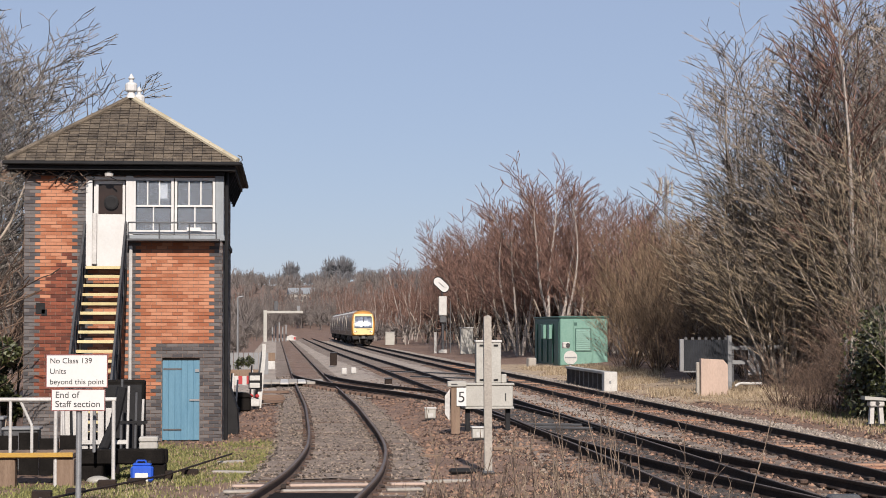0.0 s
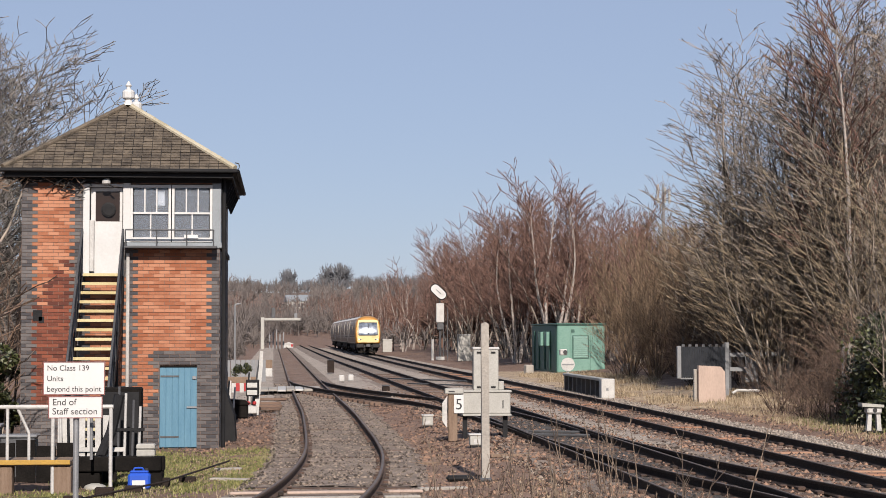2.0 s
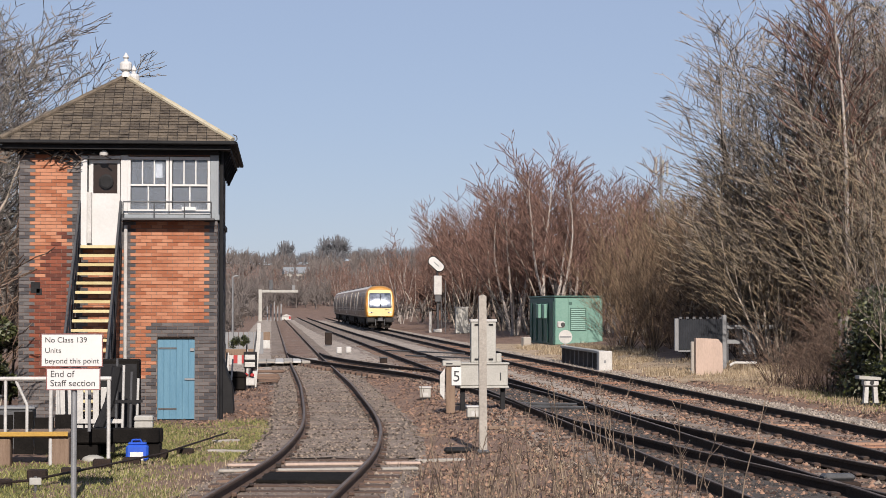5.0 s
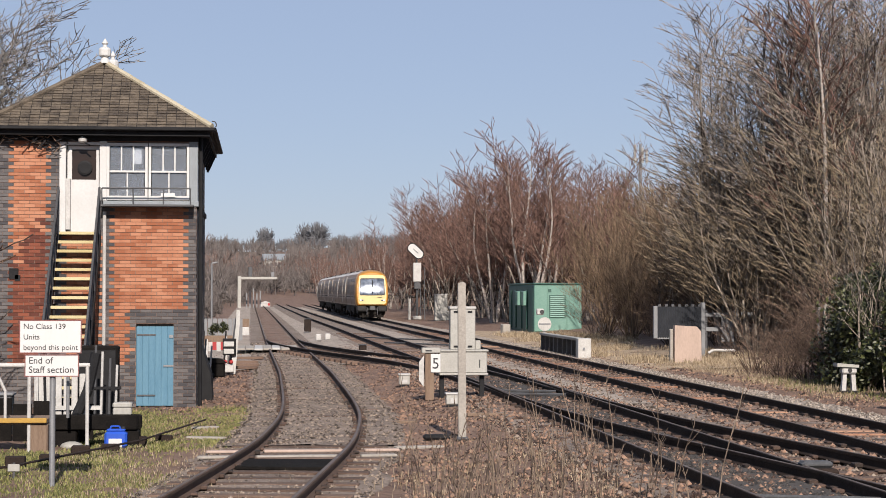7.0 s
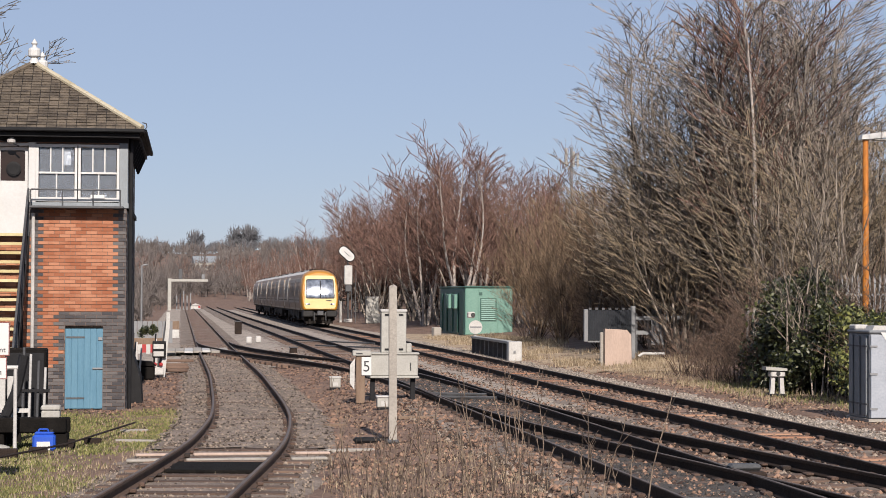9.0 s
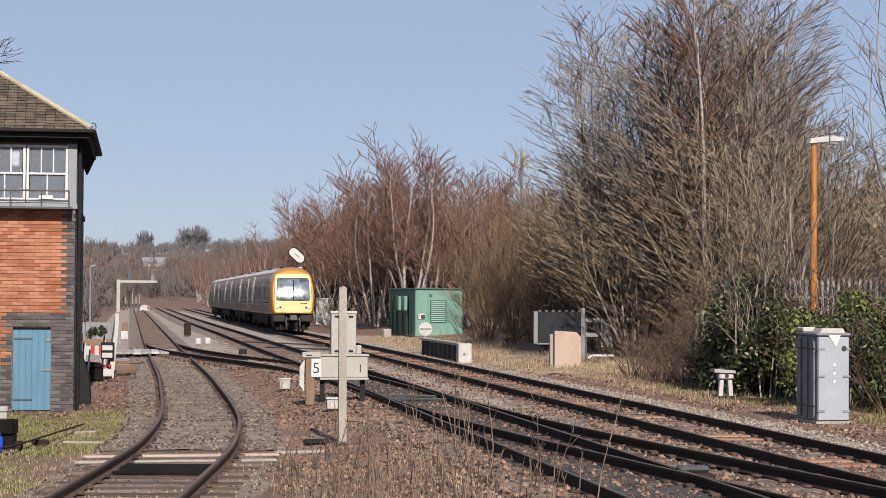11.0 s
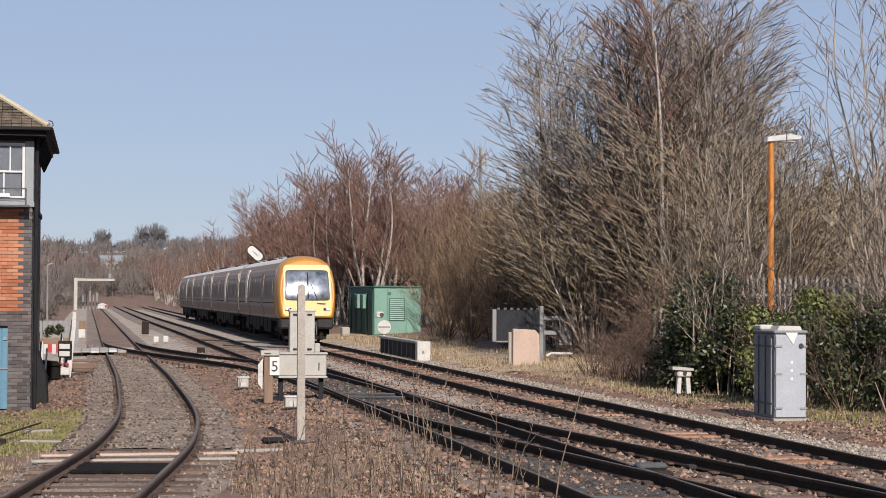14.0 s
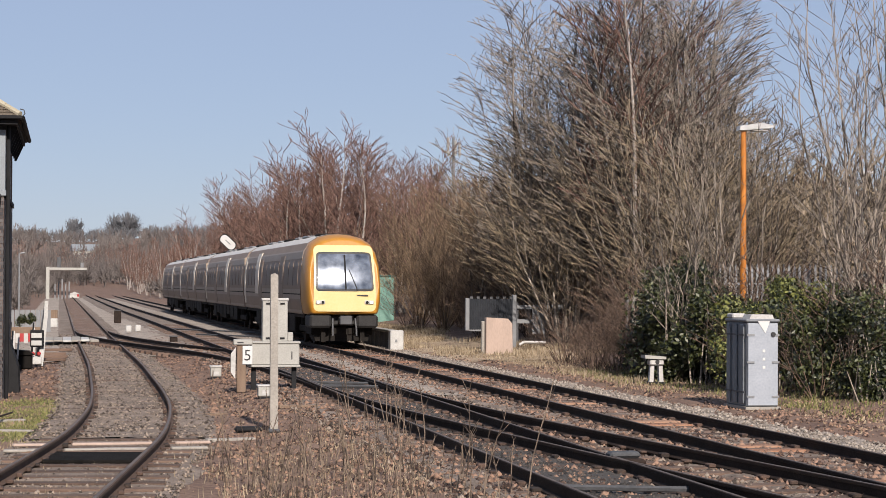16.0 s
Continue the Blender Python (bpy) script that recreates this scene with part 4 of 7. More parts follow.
creeper = thing("dead_creeper", "tangle of dead brown creeper under the box eave", "creeper")
rc = random.Random(31)
for _ in range(46):
    x = rc.uniform(-6.1, -3.9)
    z = 5.62 - 0.1 * rc.random()
    pts = [(x, BY0 - 0.06, z)]
    for _ in range(4):
        x += rc.uniform(-0.28, 0.28)
        z += rc.uniform(-0.17, 0.10)
        pts.append((x, BY0 - rc.uniform(0.03, 0.3), max(z, 4.9)))
    part("stem", M().pipe(pts, rc.uniform(0.008, 0.016), 4), TIMBER if rc.random() < 0.4 else DARK, creeper)


# ---- signs, walkway and clutter before the box ----
sg = thing("notice_sign", "two white lettered boards on a grey steel post", "sign", -2.66, 25.07, ground_at(-2.66, 25.07))
G0 = -ground_at(-2.66, 25.07)
part("post", M().tube((0, 0.06, -0.05), (0, 0.06, G0 + 1.74), 0.038, n=12), GALV, sg, "grey galvanised post")
for x0, x1, z0, z1, lines, size, step in ((-0.42, 0.37, 1.36, 1.79, ("No Class 139", "Units", "beyond this point"), 0.098, 0.135),
                                          (-0.35, 0.34, 1.06, 1.345, ("End of", "Staff section"), 0.118, 0.118)):
    b = part("sign_board", M().box(x0, x1, 0.0, 0.012, G0 + z0, G0 + z1, 0.002), SIGN, sg, "white enamel board with a dull red edge")
    for a in (M().box(x0, x1, -0.004, -0.001, G0 + z0, G0 + z0 + 0.012), M().box(x0, x1, -0.004, -0.001, G0 + z1 - 0.012, G0 + z1),
              M().box(x0, x0 + 0.012, -0.004, -0.001, G0 + z0 + 0.012, G0 + z1 - 0.012), M().box(x1 - 0.012, x1, -0.004, -0.001, G0 + z0 + 0.012, G0 + z1 - 0.012)):
        part("border", a, SIGN_RED, b)
    for i, line in enumerate(lines):
        lettering(line, size, INK, b, x0 + 0.05, -0.003, G0 + z1 - 0.115 - i * step)

wk = thing("staff_platform", "low timber staff platform with white tubular railings", "platform", 0, 30.6, -0.36)
part("deck", M().box(-7.2, -3.32, -0.05, 0.9, 0.44, 0.52, 0.01), TIMBER, wk)
part("deck_edge", M().box(-7.2, -3.32, -0.09, -0.052, 0.46, 0.535, 0.008), material("orange yellow edge paint", (0.62, 0.36, 0.05), (0.45, 0.27, 0.06), 0.7), wk, "yellow painted deck edge")
for x in (-6.3, -4.36, -3.45):
    part("timber_leg", M().box(x - 0.14, x + 0.14, -0.02, 0.25, -0.02, 0.44, 0.02), TIMBER, wk)
part("top_rail", M().tube((-7.2, 0, 1.36), (-2.66, 0, 1.36), 0.034, n=10), OLD_WHITE, wk)
for x in (-6.2, -5.2, -3.60, -2.70):
    part("rail_post", M().tube((x, 0, 0.0 if x > -3.7 else 0.5), (x, 0, 1.36), 0.03, n=10), OLD_WHITE, wk)
part("rail_post", M().tube((-4.30, 0, 0.5), (-4.30, 0, 1.36), 0.026, n=10), OLD_WHITE, wk)
part("brace", M().tube((-4.15, 0.02, 1.34), (-3.97, 0.02, 0.95), 0.024).tube((-3.97, 0.02, 0.95), (-3.97, 0.02, 0.52), 0.024), OLD_WHITE, wk)
part("rail_post", M().tube((-3.05, 0.5, 0.5), (-3.05, 0.5, 1.2), 0.026, n=10), GREY, wk)

ts = thing("timber_stack", "stack of black tarred timbers beside the staff platform", "timbers", -2.65, 31.7, -0.36)
part("timber", M().box(-0.72, 0.68, -0.25, 0.0, 0.28, 0.52, 0.02), BLACK_TIMBER, ts)
part("timber", M().box(-0.72, 0.72, 0.02, 0.3, 0.26, 0.5, 0.02), BLACK_TIMBER, ts)
part("timber", M().box(-0.7, -0.3, -0.2, 0.3, 0, 0.27, 0.02), BLACK_TIMBER, ts)
part("timber", M().box(0.44, 0.7, -0.2, 0.3, 0, 0.27, 0.02), BLACK_TIMBER, ts)
part("pale_block", M().box(0.27, 0.42, -0.22, 0.1, 0.05, 0.44, 0.02), PALE_CONCRETE, ts)
wb = thing("cable_box", "small white metal box with a dark seam", "box", -2.22, 31.6, 0.16)
part("body", M().box(-0.15, 0.15, -0.12, 0.12, 0, 0.11, 0.015), PALE_GREY, wb)
part("lid", M().box(-0.155, 0.155, -0.125, 0.125, 0.115, 0.2, 0.02), PALE_GREY, wb)
bag = thing("white_sack", "crumpled grey plastic sack under the platform", "sack", -3.0, 31.25, -0.36)
part("sack_body", M().lathe([(0.17, 0.0), (0.19, 0.04), (0.16, 0.08), (0.07, 0.11)], n=9), PALE_GREY, bag, smooth=True)

jug = thing("plastic_drum", "blue plastic drum with a white label", "drum", -2.30, 31.3, -0.35)
part("drum_body", M().box(-0.18, 0.18, -0.12, 0.12, 0, 0.26, 0.035), JUG, jug)
part("shoulder", M().box(-0.15, 0.15, -0.10, 0.10, 0.26, 0.30, 0.02), JUG, jug)
part("drum_handle", M().pipe([(-0.1, 0, 0.29), (-0.08, 0, 0.34), (0.05, 0, 0.34), (0.07, 0, 0.29)], 0.014), JUG, jug)
part("cap", M().tube((0.11, 0, 0.29), (0.11, 0, 0.335), 0.03), INK, jug)
part("label", M().box(-0.11, 0.10, -0.124, -0.121, 0.015, 0.15), SIGN, jug)

# white cupboards and ironwork in the shade below the stairs
gf_ = thing("lever_stand", "black iron lever stand with white painted handles", "lever stand", -3.55, 33.6, -0.36)
part("frame", M().box(-0.35, 0.35, -0.2, 0.2, 0, 0.42, 0.03), BLACK_TIMBER, gf_)
for i, x in enumerate((-0.26, -0.13, 0.0, 0.13)):
    part("lever", M().tube((x, 0, 0.42), (x - 0.03, 0.1, 1.25), 0.022), OLD_WHITE if i % 2 == 0 else DARK, gf_)
part("panel", M().box(-0.34, 0.02, 0.16, 0.19, 0.45, 1.05, 0.01), OLD_WHITE, gf_)
lf = thing("lever_stand", "black iron lever stand with tall pale rods", "lever stand", -2.78, 35.2, -0.36)
part("frame", M().box(-0.3, 0.3, -0.2, 0.2, 0, 0.3, 0.03), BLACK_TIMBER, lf)
for i, x in enumerate((-0.2, -0.08, 0.06, 0.18)):
    part("lever", M().tube((x, 0, 0.3), (x + 0.02, 0.05, 1.55 - 0.12 * i), 0.024), OLD_WHITE if i % 2 else DARK_GREY, lf)
part("cross_bar", M().box(-0.28, 0.28, -0.03, 0.03, 0.75, 0.8), DARK, lf)
for x, y, s in ((-4.6, 34.2, 1.0), (-5.4, 35.0, 1.2)):
    c = thing("cable_cabinet", "dark weathered cabinet in the shade under the stairs", "cabinet", x, y, -0.36)
    part("body", M().box(-0.3 * s, 0.3 * s, -0.2, 0.2, 0, 0.7 * s, 0.02), DARK_GREY, c)
    part("lid", M().box(-0.33 * s, 0.33 * s, -0.23, 0.23, 0.7 * s, 0.75 * s, 0.015), GREY, c)

# added backing: darkness under platform and stairs, put in as black boards
bk_ = thing("tarred_fence", "black boards added for the dark space behind the staff platform", "fence", 0, 32.9, -0.36)
for i in range(13):
    part("board", M().box(-7.2 + i * 0.34, -6.88 + i * 0.34, 0, 0.04, 0, 0.62 + 0.05 * (i % 3), 0.006), BLACK_TIMBER, bk_)
for x in (-7.0, -5.0, -3.0):
    part("post", M().box(x - 0.06, x + 0.06, 0.041, 0.16, 0, 0.8), BLACK_TIMBER, bk_)
wsl = thing("slatted_panel", "white slatted panel leaning below the stairs", "panel", -3.12, 32.4, -0.36)
for i in range(4):
    part("slat", M().box(-0.26 + i * 0.13, -0.16 + i * 0.13, 0, 0.03, 0.35, 1.15, 0.006), OLD_WHITE, wsl)
part("cross_rail", M().box(-0.28, 0.26, 0.031, 0.06, 0.0, 0.5), BLACK_TIMBER, wsl)
part("foot_rail", M().box(-0.3, 0.5, -0.04, -0.005, 0.55, 0.62), OLD_WHITE, wsl)
lnp = thing("leaning_pipe", "thick black pipe leaning under the stairs", "pipe", -2.92, 32.0, -0.36)
part("pipe_body", M().pipe([(-0.15, 0, 0.3), (0.1, 0.1, 0.9), (0.22, 0.15, 1.5)], 0.085, 8), DARK, lnp)
# black mass put in for the darkness below the stairs
dc = thing("dark_cupboard", "black box added for the darkness below the stairs", "cupboard", -2.95, 36.6, -0.36)
part("body", M().box(-0.45, 0.3, -0.3, 0.3, 0, 1.5, 0.03), BLACK_TIMBER, dc)
part("door", M().box(-0.42, 0.27, -0.325, -0.302, 0.05, 1.42, 0.01), DARK, dc)
bt = thing("boarded_buttress", "dark sloping boarded buttress beside the box", "buttress", -1.36, 45.0, -0.36)
part("boarding", M().prism([(0.0, 0.0), (0.26, 0.0), (0.22, 0.6), (0.0, 1.25)], 0, 1.4), DARK, bt)

# rodding run across the grass
pr = thing("point_rod_run", "rusty point rods on low stools across the grass", "point rodding", 0, 0, 0)
for o in (0.0, 0.12):
    part("rod", M().pipe([(-5.2, 24.6 + o, -0.22), (-3.4, 26.4 + o, -0.22), (-1.9, 31.0 + o, -0.22), (-1.0, 36.0 + o, -0.22)], 0.013), RUST, pr)
for i in range(9):
    t = i / 8
    x, y = -4.6 + 3.0 * t, 25.2 + 7.4 * t
    part("stool", M().box(x - 0.14, x + 0.14, y - 0.09, y + 0.09, -0.38, -0.2 if i % 2 else -0.25, 0.015), RUST, pr)
wm = thing("white_marker", "small white metal marker plate low in the grass", "marker", -3.28, 26.2, -0.36)
part("plate", M().box(-0.08, 0.08, -0.01, 0.01, 0.1, 0.2, 0.01), PALE_GREY, wm)
part("stake", M().box(-0.015, 0.015, 0.012, 0.03, 0, 0.22), DARK_GREY, wm)

# ---- beside the box, along the siding ----
lp = thing("token_post", "leaning white painted steel post with hoops and red lamps", "post", -0.80, 58.3, -0.36)
part("column", M().prism([(-0.10, 0.05), (0.06, 0.05), (0.18, 1.5), (0.20, 1.98), (0.09, 1.98), (0.07, 1.5)], -0.06, 0.06), OLD_WHITE, lp)
part("rear_column", M().tube((-0.16, 0.3, 0), (0.12, 0.3, 1.9), 0.04), DARK_GREY, lp)
part("box_body", M().box(-0.32, 0.08, -0.2, -0.065, 0.62, 1.12, 0.02), DARK, lp)
for z in (0.66, 0.88):
    part("white_panel", M().box(-0.29, 0.02, -0.225, -0.203, z, z + 0.15, 0.01), OLD_WHITE, lp)
for x in (-0.24, -0.06):
    part("red_lamp", M().lathe([(0.055, 0), (0.06, 0.04), (0.03, 0.07)], n=10), RED_PAINT, lp).matrix_basis = pose(x, -0.18, 0.42, 90)
part("base_box", M().box(-0.26, 0.02, -0.16, 0.1, 0.1, 0.34, 0.02), OLD_WHITE, lp)
db = thing("tarred_crate", "low black tarred crate beside the box", "crate", -1.25, 57.2, -0.36)
part("crate_body", M().box(-0.32, 0.22, -0.3, 0.3, 0, 0.42, 0.05), BLACK_TIMBER, db)
part("lid", M().prism([(-0.36, 0.42), (0.26, 0.42), (0.12, 0.54), (-0.36, 0.58)], -0.33, 0.33), BLACK_TIMBER, db)
for i, (x, y, h, m) in enumerate(((-1.62, 56.0, 1.15, DARK_GREY), (-1.46, 56.4, 0.95, OLD_WHITE), (-1.12, 60.2, 1.3, DARK), (-0.98, 60.6, 1.05, DARK_GREY), (-1.75, 58.6, 1.35, DARK))):
    gl = thing("ground_lever", "upright iron lever beside the siding", "lever", x, y, -0.36, group="levers beside the box")
    part("lever_arm", M().tube((0, 0, 0.12), (0.06, 0.02, h), 0.032, 0.024), m, gl)
    part("lever_base", M().box(-0.13, 0.13, -0.16, 0.16, 0, 0.14, 0.02), DARK, gl)
rw = thing("warning_board", "red and white striped board on a white frame", "board", -1.38, 62, -0.36)
part("frame", M().box(-0.35, -0.28, 0, 0.06, 0, 1.0).box(0.26, 0.33, 0, 0.06, 0, 1.1), OLD_WHITE, rw)
for i in range(4):
    part("stripe", M().box(-0.27 + 0.13 * i, -0.14 + 0.13 * i, 0.0, 0.03, 0.62 + 0.04 * (i % 2), 0.92), RED_PAINT if i % 2 else OLD_WHITE, rw)
hd = thing("planter_hedge", "clipped green shrub in a brown planter", "shrub", -2.0, 92, -0.36)
part("planter", M().box(-0.9, 0.9, -0.3, 0.3, 0, 0.45, 0.03), TIMBER, hd)
fb = thing("pale_fence", "low grey boarded fence beside the siding", "fence", -2.5, 100, -0.36)
for i in range(12):
    part("board", M().box(-1.5 + i * 0.26, -1.27 + i * 0.26, 0, 0.03, 0, 1.15), GREY, fb)
lc = thing("location_case", "pale trackside case with a dark top", "cabinet", -0.85, 112, -0.36)
part("body", M().box(-0.22, 0.22, -0.2, 0.2, 0, 0.5, 0.02), OLD_WHITE, lc)
part("top", M().box(-0.22, 0.22, -0.2, 0.2, 0.5, 0.98, 0.02), TIMBER, lc)
for x, y in ((2.9, 96), (3.4, 97)):
    sm = thing("marker_block", "small white concrete marker block on the ballast", "marker", x, y, -0.25, group="marker blocks")
    part("block", M().box(-0.14, 0.14, -0.14, 0.14, 0, 0.33, 0.04), OLD_WHITE, sm)
for x, y, w, h in ((2.9, 118, 0.42, 0.75), (4.15, 78, 0.3, 0.26)):
    sm = thing("trackside_box", "dark rusty trackside box on the ballast", "box", x, y, -0.25, group="dark boxes")
    part("case", M().box(-w / 2, w / 2, -0.2, 0.2, 0, h, 0.03), RUST, sm)
    part("lid", M().box(-w / 2 - 0.02, w / 2 + 0.02, -0.22, 0.22, h, h + 0.05, 0.015), DARK_GREY, sm)
ls = thing("lamp_post", "slim grey lamp post beyond the box", "lamp post", -3.0, 120, -0.36)
part("column", M().tube((0, 0, 0), (0, 0, 4.3), 0.07, 0.05), GALV, ls)
part("arm", M().tube((0, 0, 4.3), (0.35, 0, 4.38), 0.05), GALV, ls)

# ---- between the siding and the near line ----
wp = thing("white_post", "weathered white square concrete post", "post", 3.34, 31.7, ground_at(3.34, 31.7))
part("shaft", M().prism([(-0.065, 0), (0.065, 0), (0.05, 2.6), (0.0, 2.63), (-0.075, 2.6)], -0.06, 0.06), PALE_CONCRETE, wp)
part("foot", M().box(-0.10, 0.10, -0.10, 0.10, 0, 0.06, 0.02), DARK_GREY, wp)
bo = thing("rubber_mat", "low black object lying by the post", "scrap", 3.02, 32.3, ground_at(3.0, 32.3))
part("scrap_body", M().box(-0.28, 0.2, -0.1, 0.12, 0, 0.10, 0.04), DARK, bo)

gb = ground_at(4.4, 42.7)
cb = thing("signal_cabinet", "pale grey trough and tall cabinets on short legs", "cabinet", 4.49, 42.7, gb)
part("trough", M().box(-0.55, 0.55, -0.18, 0.22, 0.56, 1.03, 0.02), PALE_GREY, cb)
part("trough_lid", M().box(-0.58, 0.58, -0.21, 0.25, 1.03, 1.08, 0.015), PALE_GREY, cb)
part("trough_base", M().box(-0.57, 0.57, -0.2, 0.24, 0.51, 0.56, 0.01), PALE_GREY, cb)
for x0, x1 in ((-0.27, -0.02), (0.05, 0.29)):
    t = part("upright_case", M().box(x0, x1, -0.12, 0.16, 1.08, 1.98, 0.015), PALE_GREY, cb)
    part("cap", M().box(x0 - 0.02, x1 + 0.02, -0.14, 0.18, 1.98, 2.04, 0.012), OLD_WHITE, t)
    for z in (1.13, 1.90):
        part("latch", M().box((x0 + x1) / 2 - 0.05, (x0 + x1) / 2 + 0.05, -0.135, -0.121, z, z + 0.04), DARK, t)
part("side_case", M().box(0.30, 0.42, -0.05, 0.16, 1.08, 1.28, 0.015), PALE_GREY, cb)
for x in (-0.45, 0.0, 0.45):
    part("leg", M().box(x - 0.05, x + 0.05, -0.04, 0.06, 0, 0.51), DARK, cb)
lettering("I", 0.26, INK, cb, 0.38, -0.185, 0.68, "CENTER")

n5 = thing("number_post", "brown timber post with a white number plate", "number post", 3.74, 42.4, ground_at(3.74, 42.4))
part("shaft", M().box(-0.10, 0.10, -0.04, 0.08, 0, 1.05, 0.012), TIMBER, n5)
part("shield", M().prism([(-0.23, 0.45), (-0.13, 0.30), (-0.12, 1.0), (-0.23, 0.85)], 0.02, 0.05), OLD_WHITE, n5)
pl = part("number_plate", M().box(0.02, 0.24, -0.065, -0.045, 0.62, 1.03, 0.01), SIGN, n5)
lettering("5", 0.34, INK, pl, 0.13, -0.068, 0.71, "CENTER")
part("cap_box", M().box(-0.18, 0.24, -0.08, 0.12, 1.05, 1.17, 0.015), PALE_GREY, n5)
part("slot", M().box(-0.10, 0.04, -0.086, -0.081, 1.09, 1.12), INK, n5)

for x, y, w, h, lab in ((3.97, 39.5, 0.29, 0.30, "small pale metal junction box on the ballast"), (3.66, 48.8, 0.27, 0.34, "small pale junction box with a tilted lid")):
    sb = thing("junction_box", lab, "junction box", x, y, ground_at(x, y), group="junction boxes")
    part("body", M().box(-w / 2, w / 2, -0.12, 0.12, 0.06, h - 0.04, 0.015), PALE_GREY, sb)
    part("lid", M().box(-w / 2 - 0.02, w / 2 + 0.02, -0.14, 0.14, h - 0.04, h, 0.012), OLD_WHITE, sb)
    part("plate", M().box(-0.06, 0.06, -0.126, -0.121, 0.09, 0.19), OLD_WHITE, sb)
    part("foot", M().box(-w / 2 + 0.02, w / 2 - 0.02, -0.1, 0.1, 0, 0.06), DARK, sb)

# ---- right of the lines ----
st = thing("cable_staging", "low grey staging on short posts beside the line", "staging", 11.45, 0, ground_at(11.5, 70))
part("beam", M().box(-0.12, 0.16, 67.9, 77.5, 0.62, 0.72, 0.015), PALE_GREY, st)
for i in range(9):
    part("post", M().box(-0.06, 0.10, 68.6 + i * 1.1, 68.75 + i * 1.1, 0, 0.62), DARK_GREY, st)
eb = part("end_box", M().box(-0.22, 0.26, 67.4, 67.89, 0, 0.72, 0.02), OLD_WHITE, st, "weathered white end box")
part("stain", M().box(-0.05, 0.03, 67.385, 67.398, 0.3, 0.4), GREY, eb)

gs = thing("disc_signal", "white ground disc signal on a short post", "signal", 11.6, 77.9, ground_at(11.6, 77.9))
part("post", M().tube((0, 0.1, 0), (0, 0.1, 1.2), 0.05), OLD_WHITE, gs)
part("disc", M().tube((0, 0, 0), (0, 0.03, 0), 0.28, n=24), OLD_WHITE, gs).location = (0, 0, 1.05)
part("bar", M().box(-0.24, 0.24, -0.01, -0.004, 1.02, 1.08), GREY, gs)
part("head", M().box(-0.32, -0.02, 0.05, 0.3, 1.42, 1.68, 0.04), OLD_WHITE, gs)
part("lens", M().tube((-0.10, 0.03, 1.55), (-0.10, 0.05, 1.55), 0.09, n=14), INK, gs)

gr = thing("relay_room", "green glass fibre relay room with louvred vent", "relay room", 14.80, 103.3, -0.06)
part("shell", M().box(0, 2.62, 0, 10.4, 0.06, 2.66, 0.04), GREEN_SIDE, gr)
part("roof", M().box(-0.06, 2.70, -0.08, 10.5, 2.66, 2.76, 0.03), GREEN_DARK, gr)
# thin darker green sheet over the whole left side
part("dark_side_sheet", M().box(-0.035, -0.004, 0.3, 10.3, 0.1, 2.6, 0.01), GREEN_DARK, gr)
for y in (2.2, 4.4, 6.8, 8.8):
    part("rib", M().box(-0.12, -0.036, y, y + 0.5, 0.2, 2.35, 0.02), GREEN_DARK, gr)
for y in (2.2, 4.6):
    hood = part("vent_hood", M().box(-0.3, -0.121, y, y + 0.8, 1.5, 2.3, 0.03), GREEN_SIDE, gr)
for x0, x1 in ((0.05, 0.72), (0.75, 1.78), (1.81, 2.57)):
    part("panel", M().box(x0, x1, -0.03, -0.004, 0.12, 2.58, 0.012), GREEN_SIDE, gr)
v = part("louvre_vent", M().box(0.82, 1.72, -0.06, -0.031, 0.85, 2.10, 0.01), GREEN_DARK, gr)
for i in range(11):
    part("slat", M().prism([(-0.095, 0.90 + i * 0.107), (-0.062, 0.93 + i * 0.107), (-0.062, 0.97 + i * 0.107)], 0.88, 1.66, "x"), GREEN_SIDE, v)
for x in (0.85, 2.2):
    part("hatch", M().box(x - 0.09, x + 0.09, -0.045, -0.031, 2.25, 2.42), GREEN_DARK, gr)
part("plinth", M().box(-0.1, 2.72, -0.1, 10.5, 0, 0.06), PALE_CONCRETE, gr)
for x, y, h in ((13.2, 103, 0.55), (17.1, 95, 0.4)):
    k = thing("concrete_block", "pale concrete block at the edge of the verge", "block", x, y, ground_at(x, y), 12)
    part("block", M().box(-0.22, 0.22, -0.22, 0.22, 0, h, 0.04), PALE_CONCRETE, k)

sl = thing("concrete_slab", "upright pinkish concrete slab standing in dead grass", "slab", 13.62, 60.5, ground_at(13.6, 60.5), 6)
part("slab_body", M().prism([(-0.44, 0), (0.46, 0), (0.44, 1.02), (0.30, 1.18), (-0.44, 1.22)], -0.08, 0.10), CONCRETE, sl)
part("back_timber", M().box(-0.56, -0.46, 0.02, 0.14, 0, 1.1, 0.02), PALE_CONCRETE, sl)
pn = thing("sheet_panel", "dark corrugated steel panel between grey posts", "panel", 14.15, 64, ground_at(14, 64))
prof = [(-0.80 + i * 0.04, 0.035 if i % 2 else 0.0) for i in range(40)]
part("sheet", M().prism(prof + [(x, y + 0.012) for x, y in prof[::-1]], 0.75, 1.78, "z"), SHEET, pn)
for x, lo, h in ((-0.84, 0.70, 1.80), (0.80, 0, 1.92)):
    part("post", M().box(x - 0.07, x + 0.07, -0.07, 0.07, lo, h, 0.015), GREY, pn)
for i in range(7):
    part("spike", M().box(-0.74 + i * 0.23, -0.64 + i * 0.23, 0.0, 0.02, 1.78, 1.86), DARK_GREY, pn)
part("bottom_rail", M().box(-0.77, 0.73, 0.05, 0.1, 0.68, 0.75), GREY, pn)
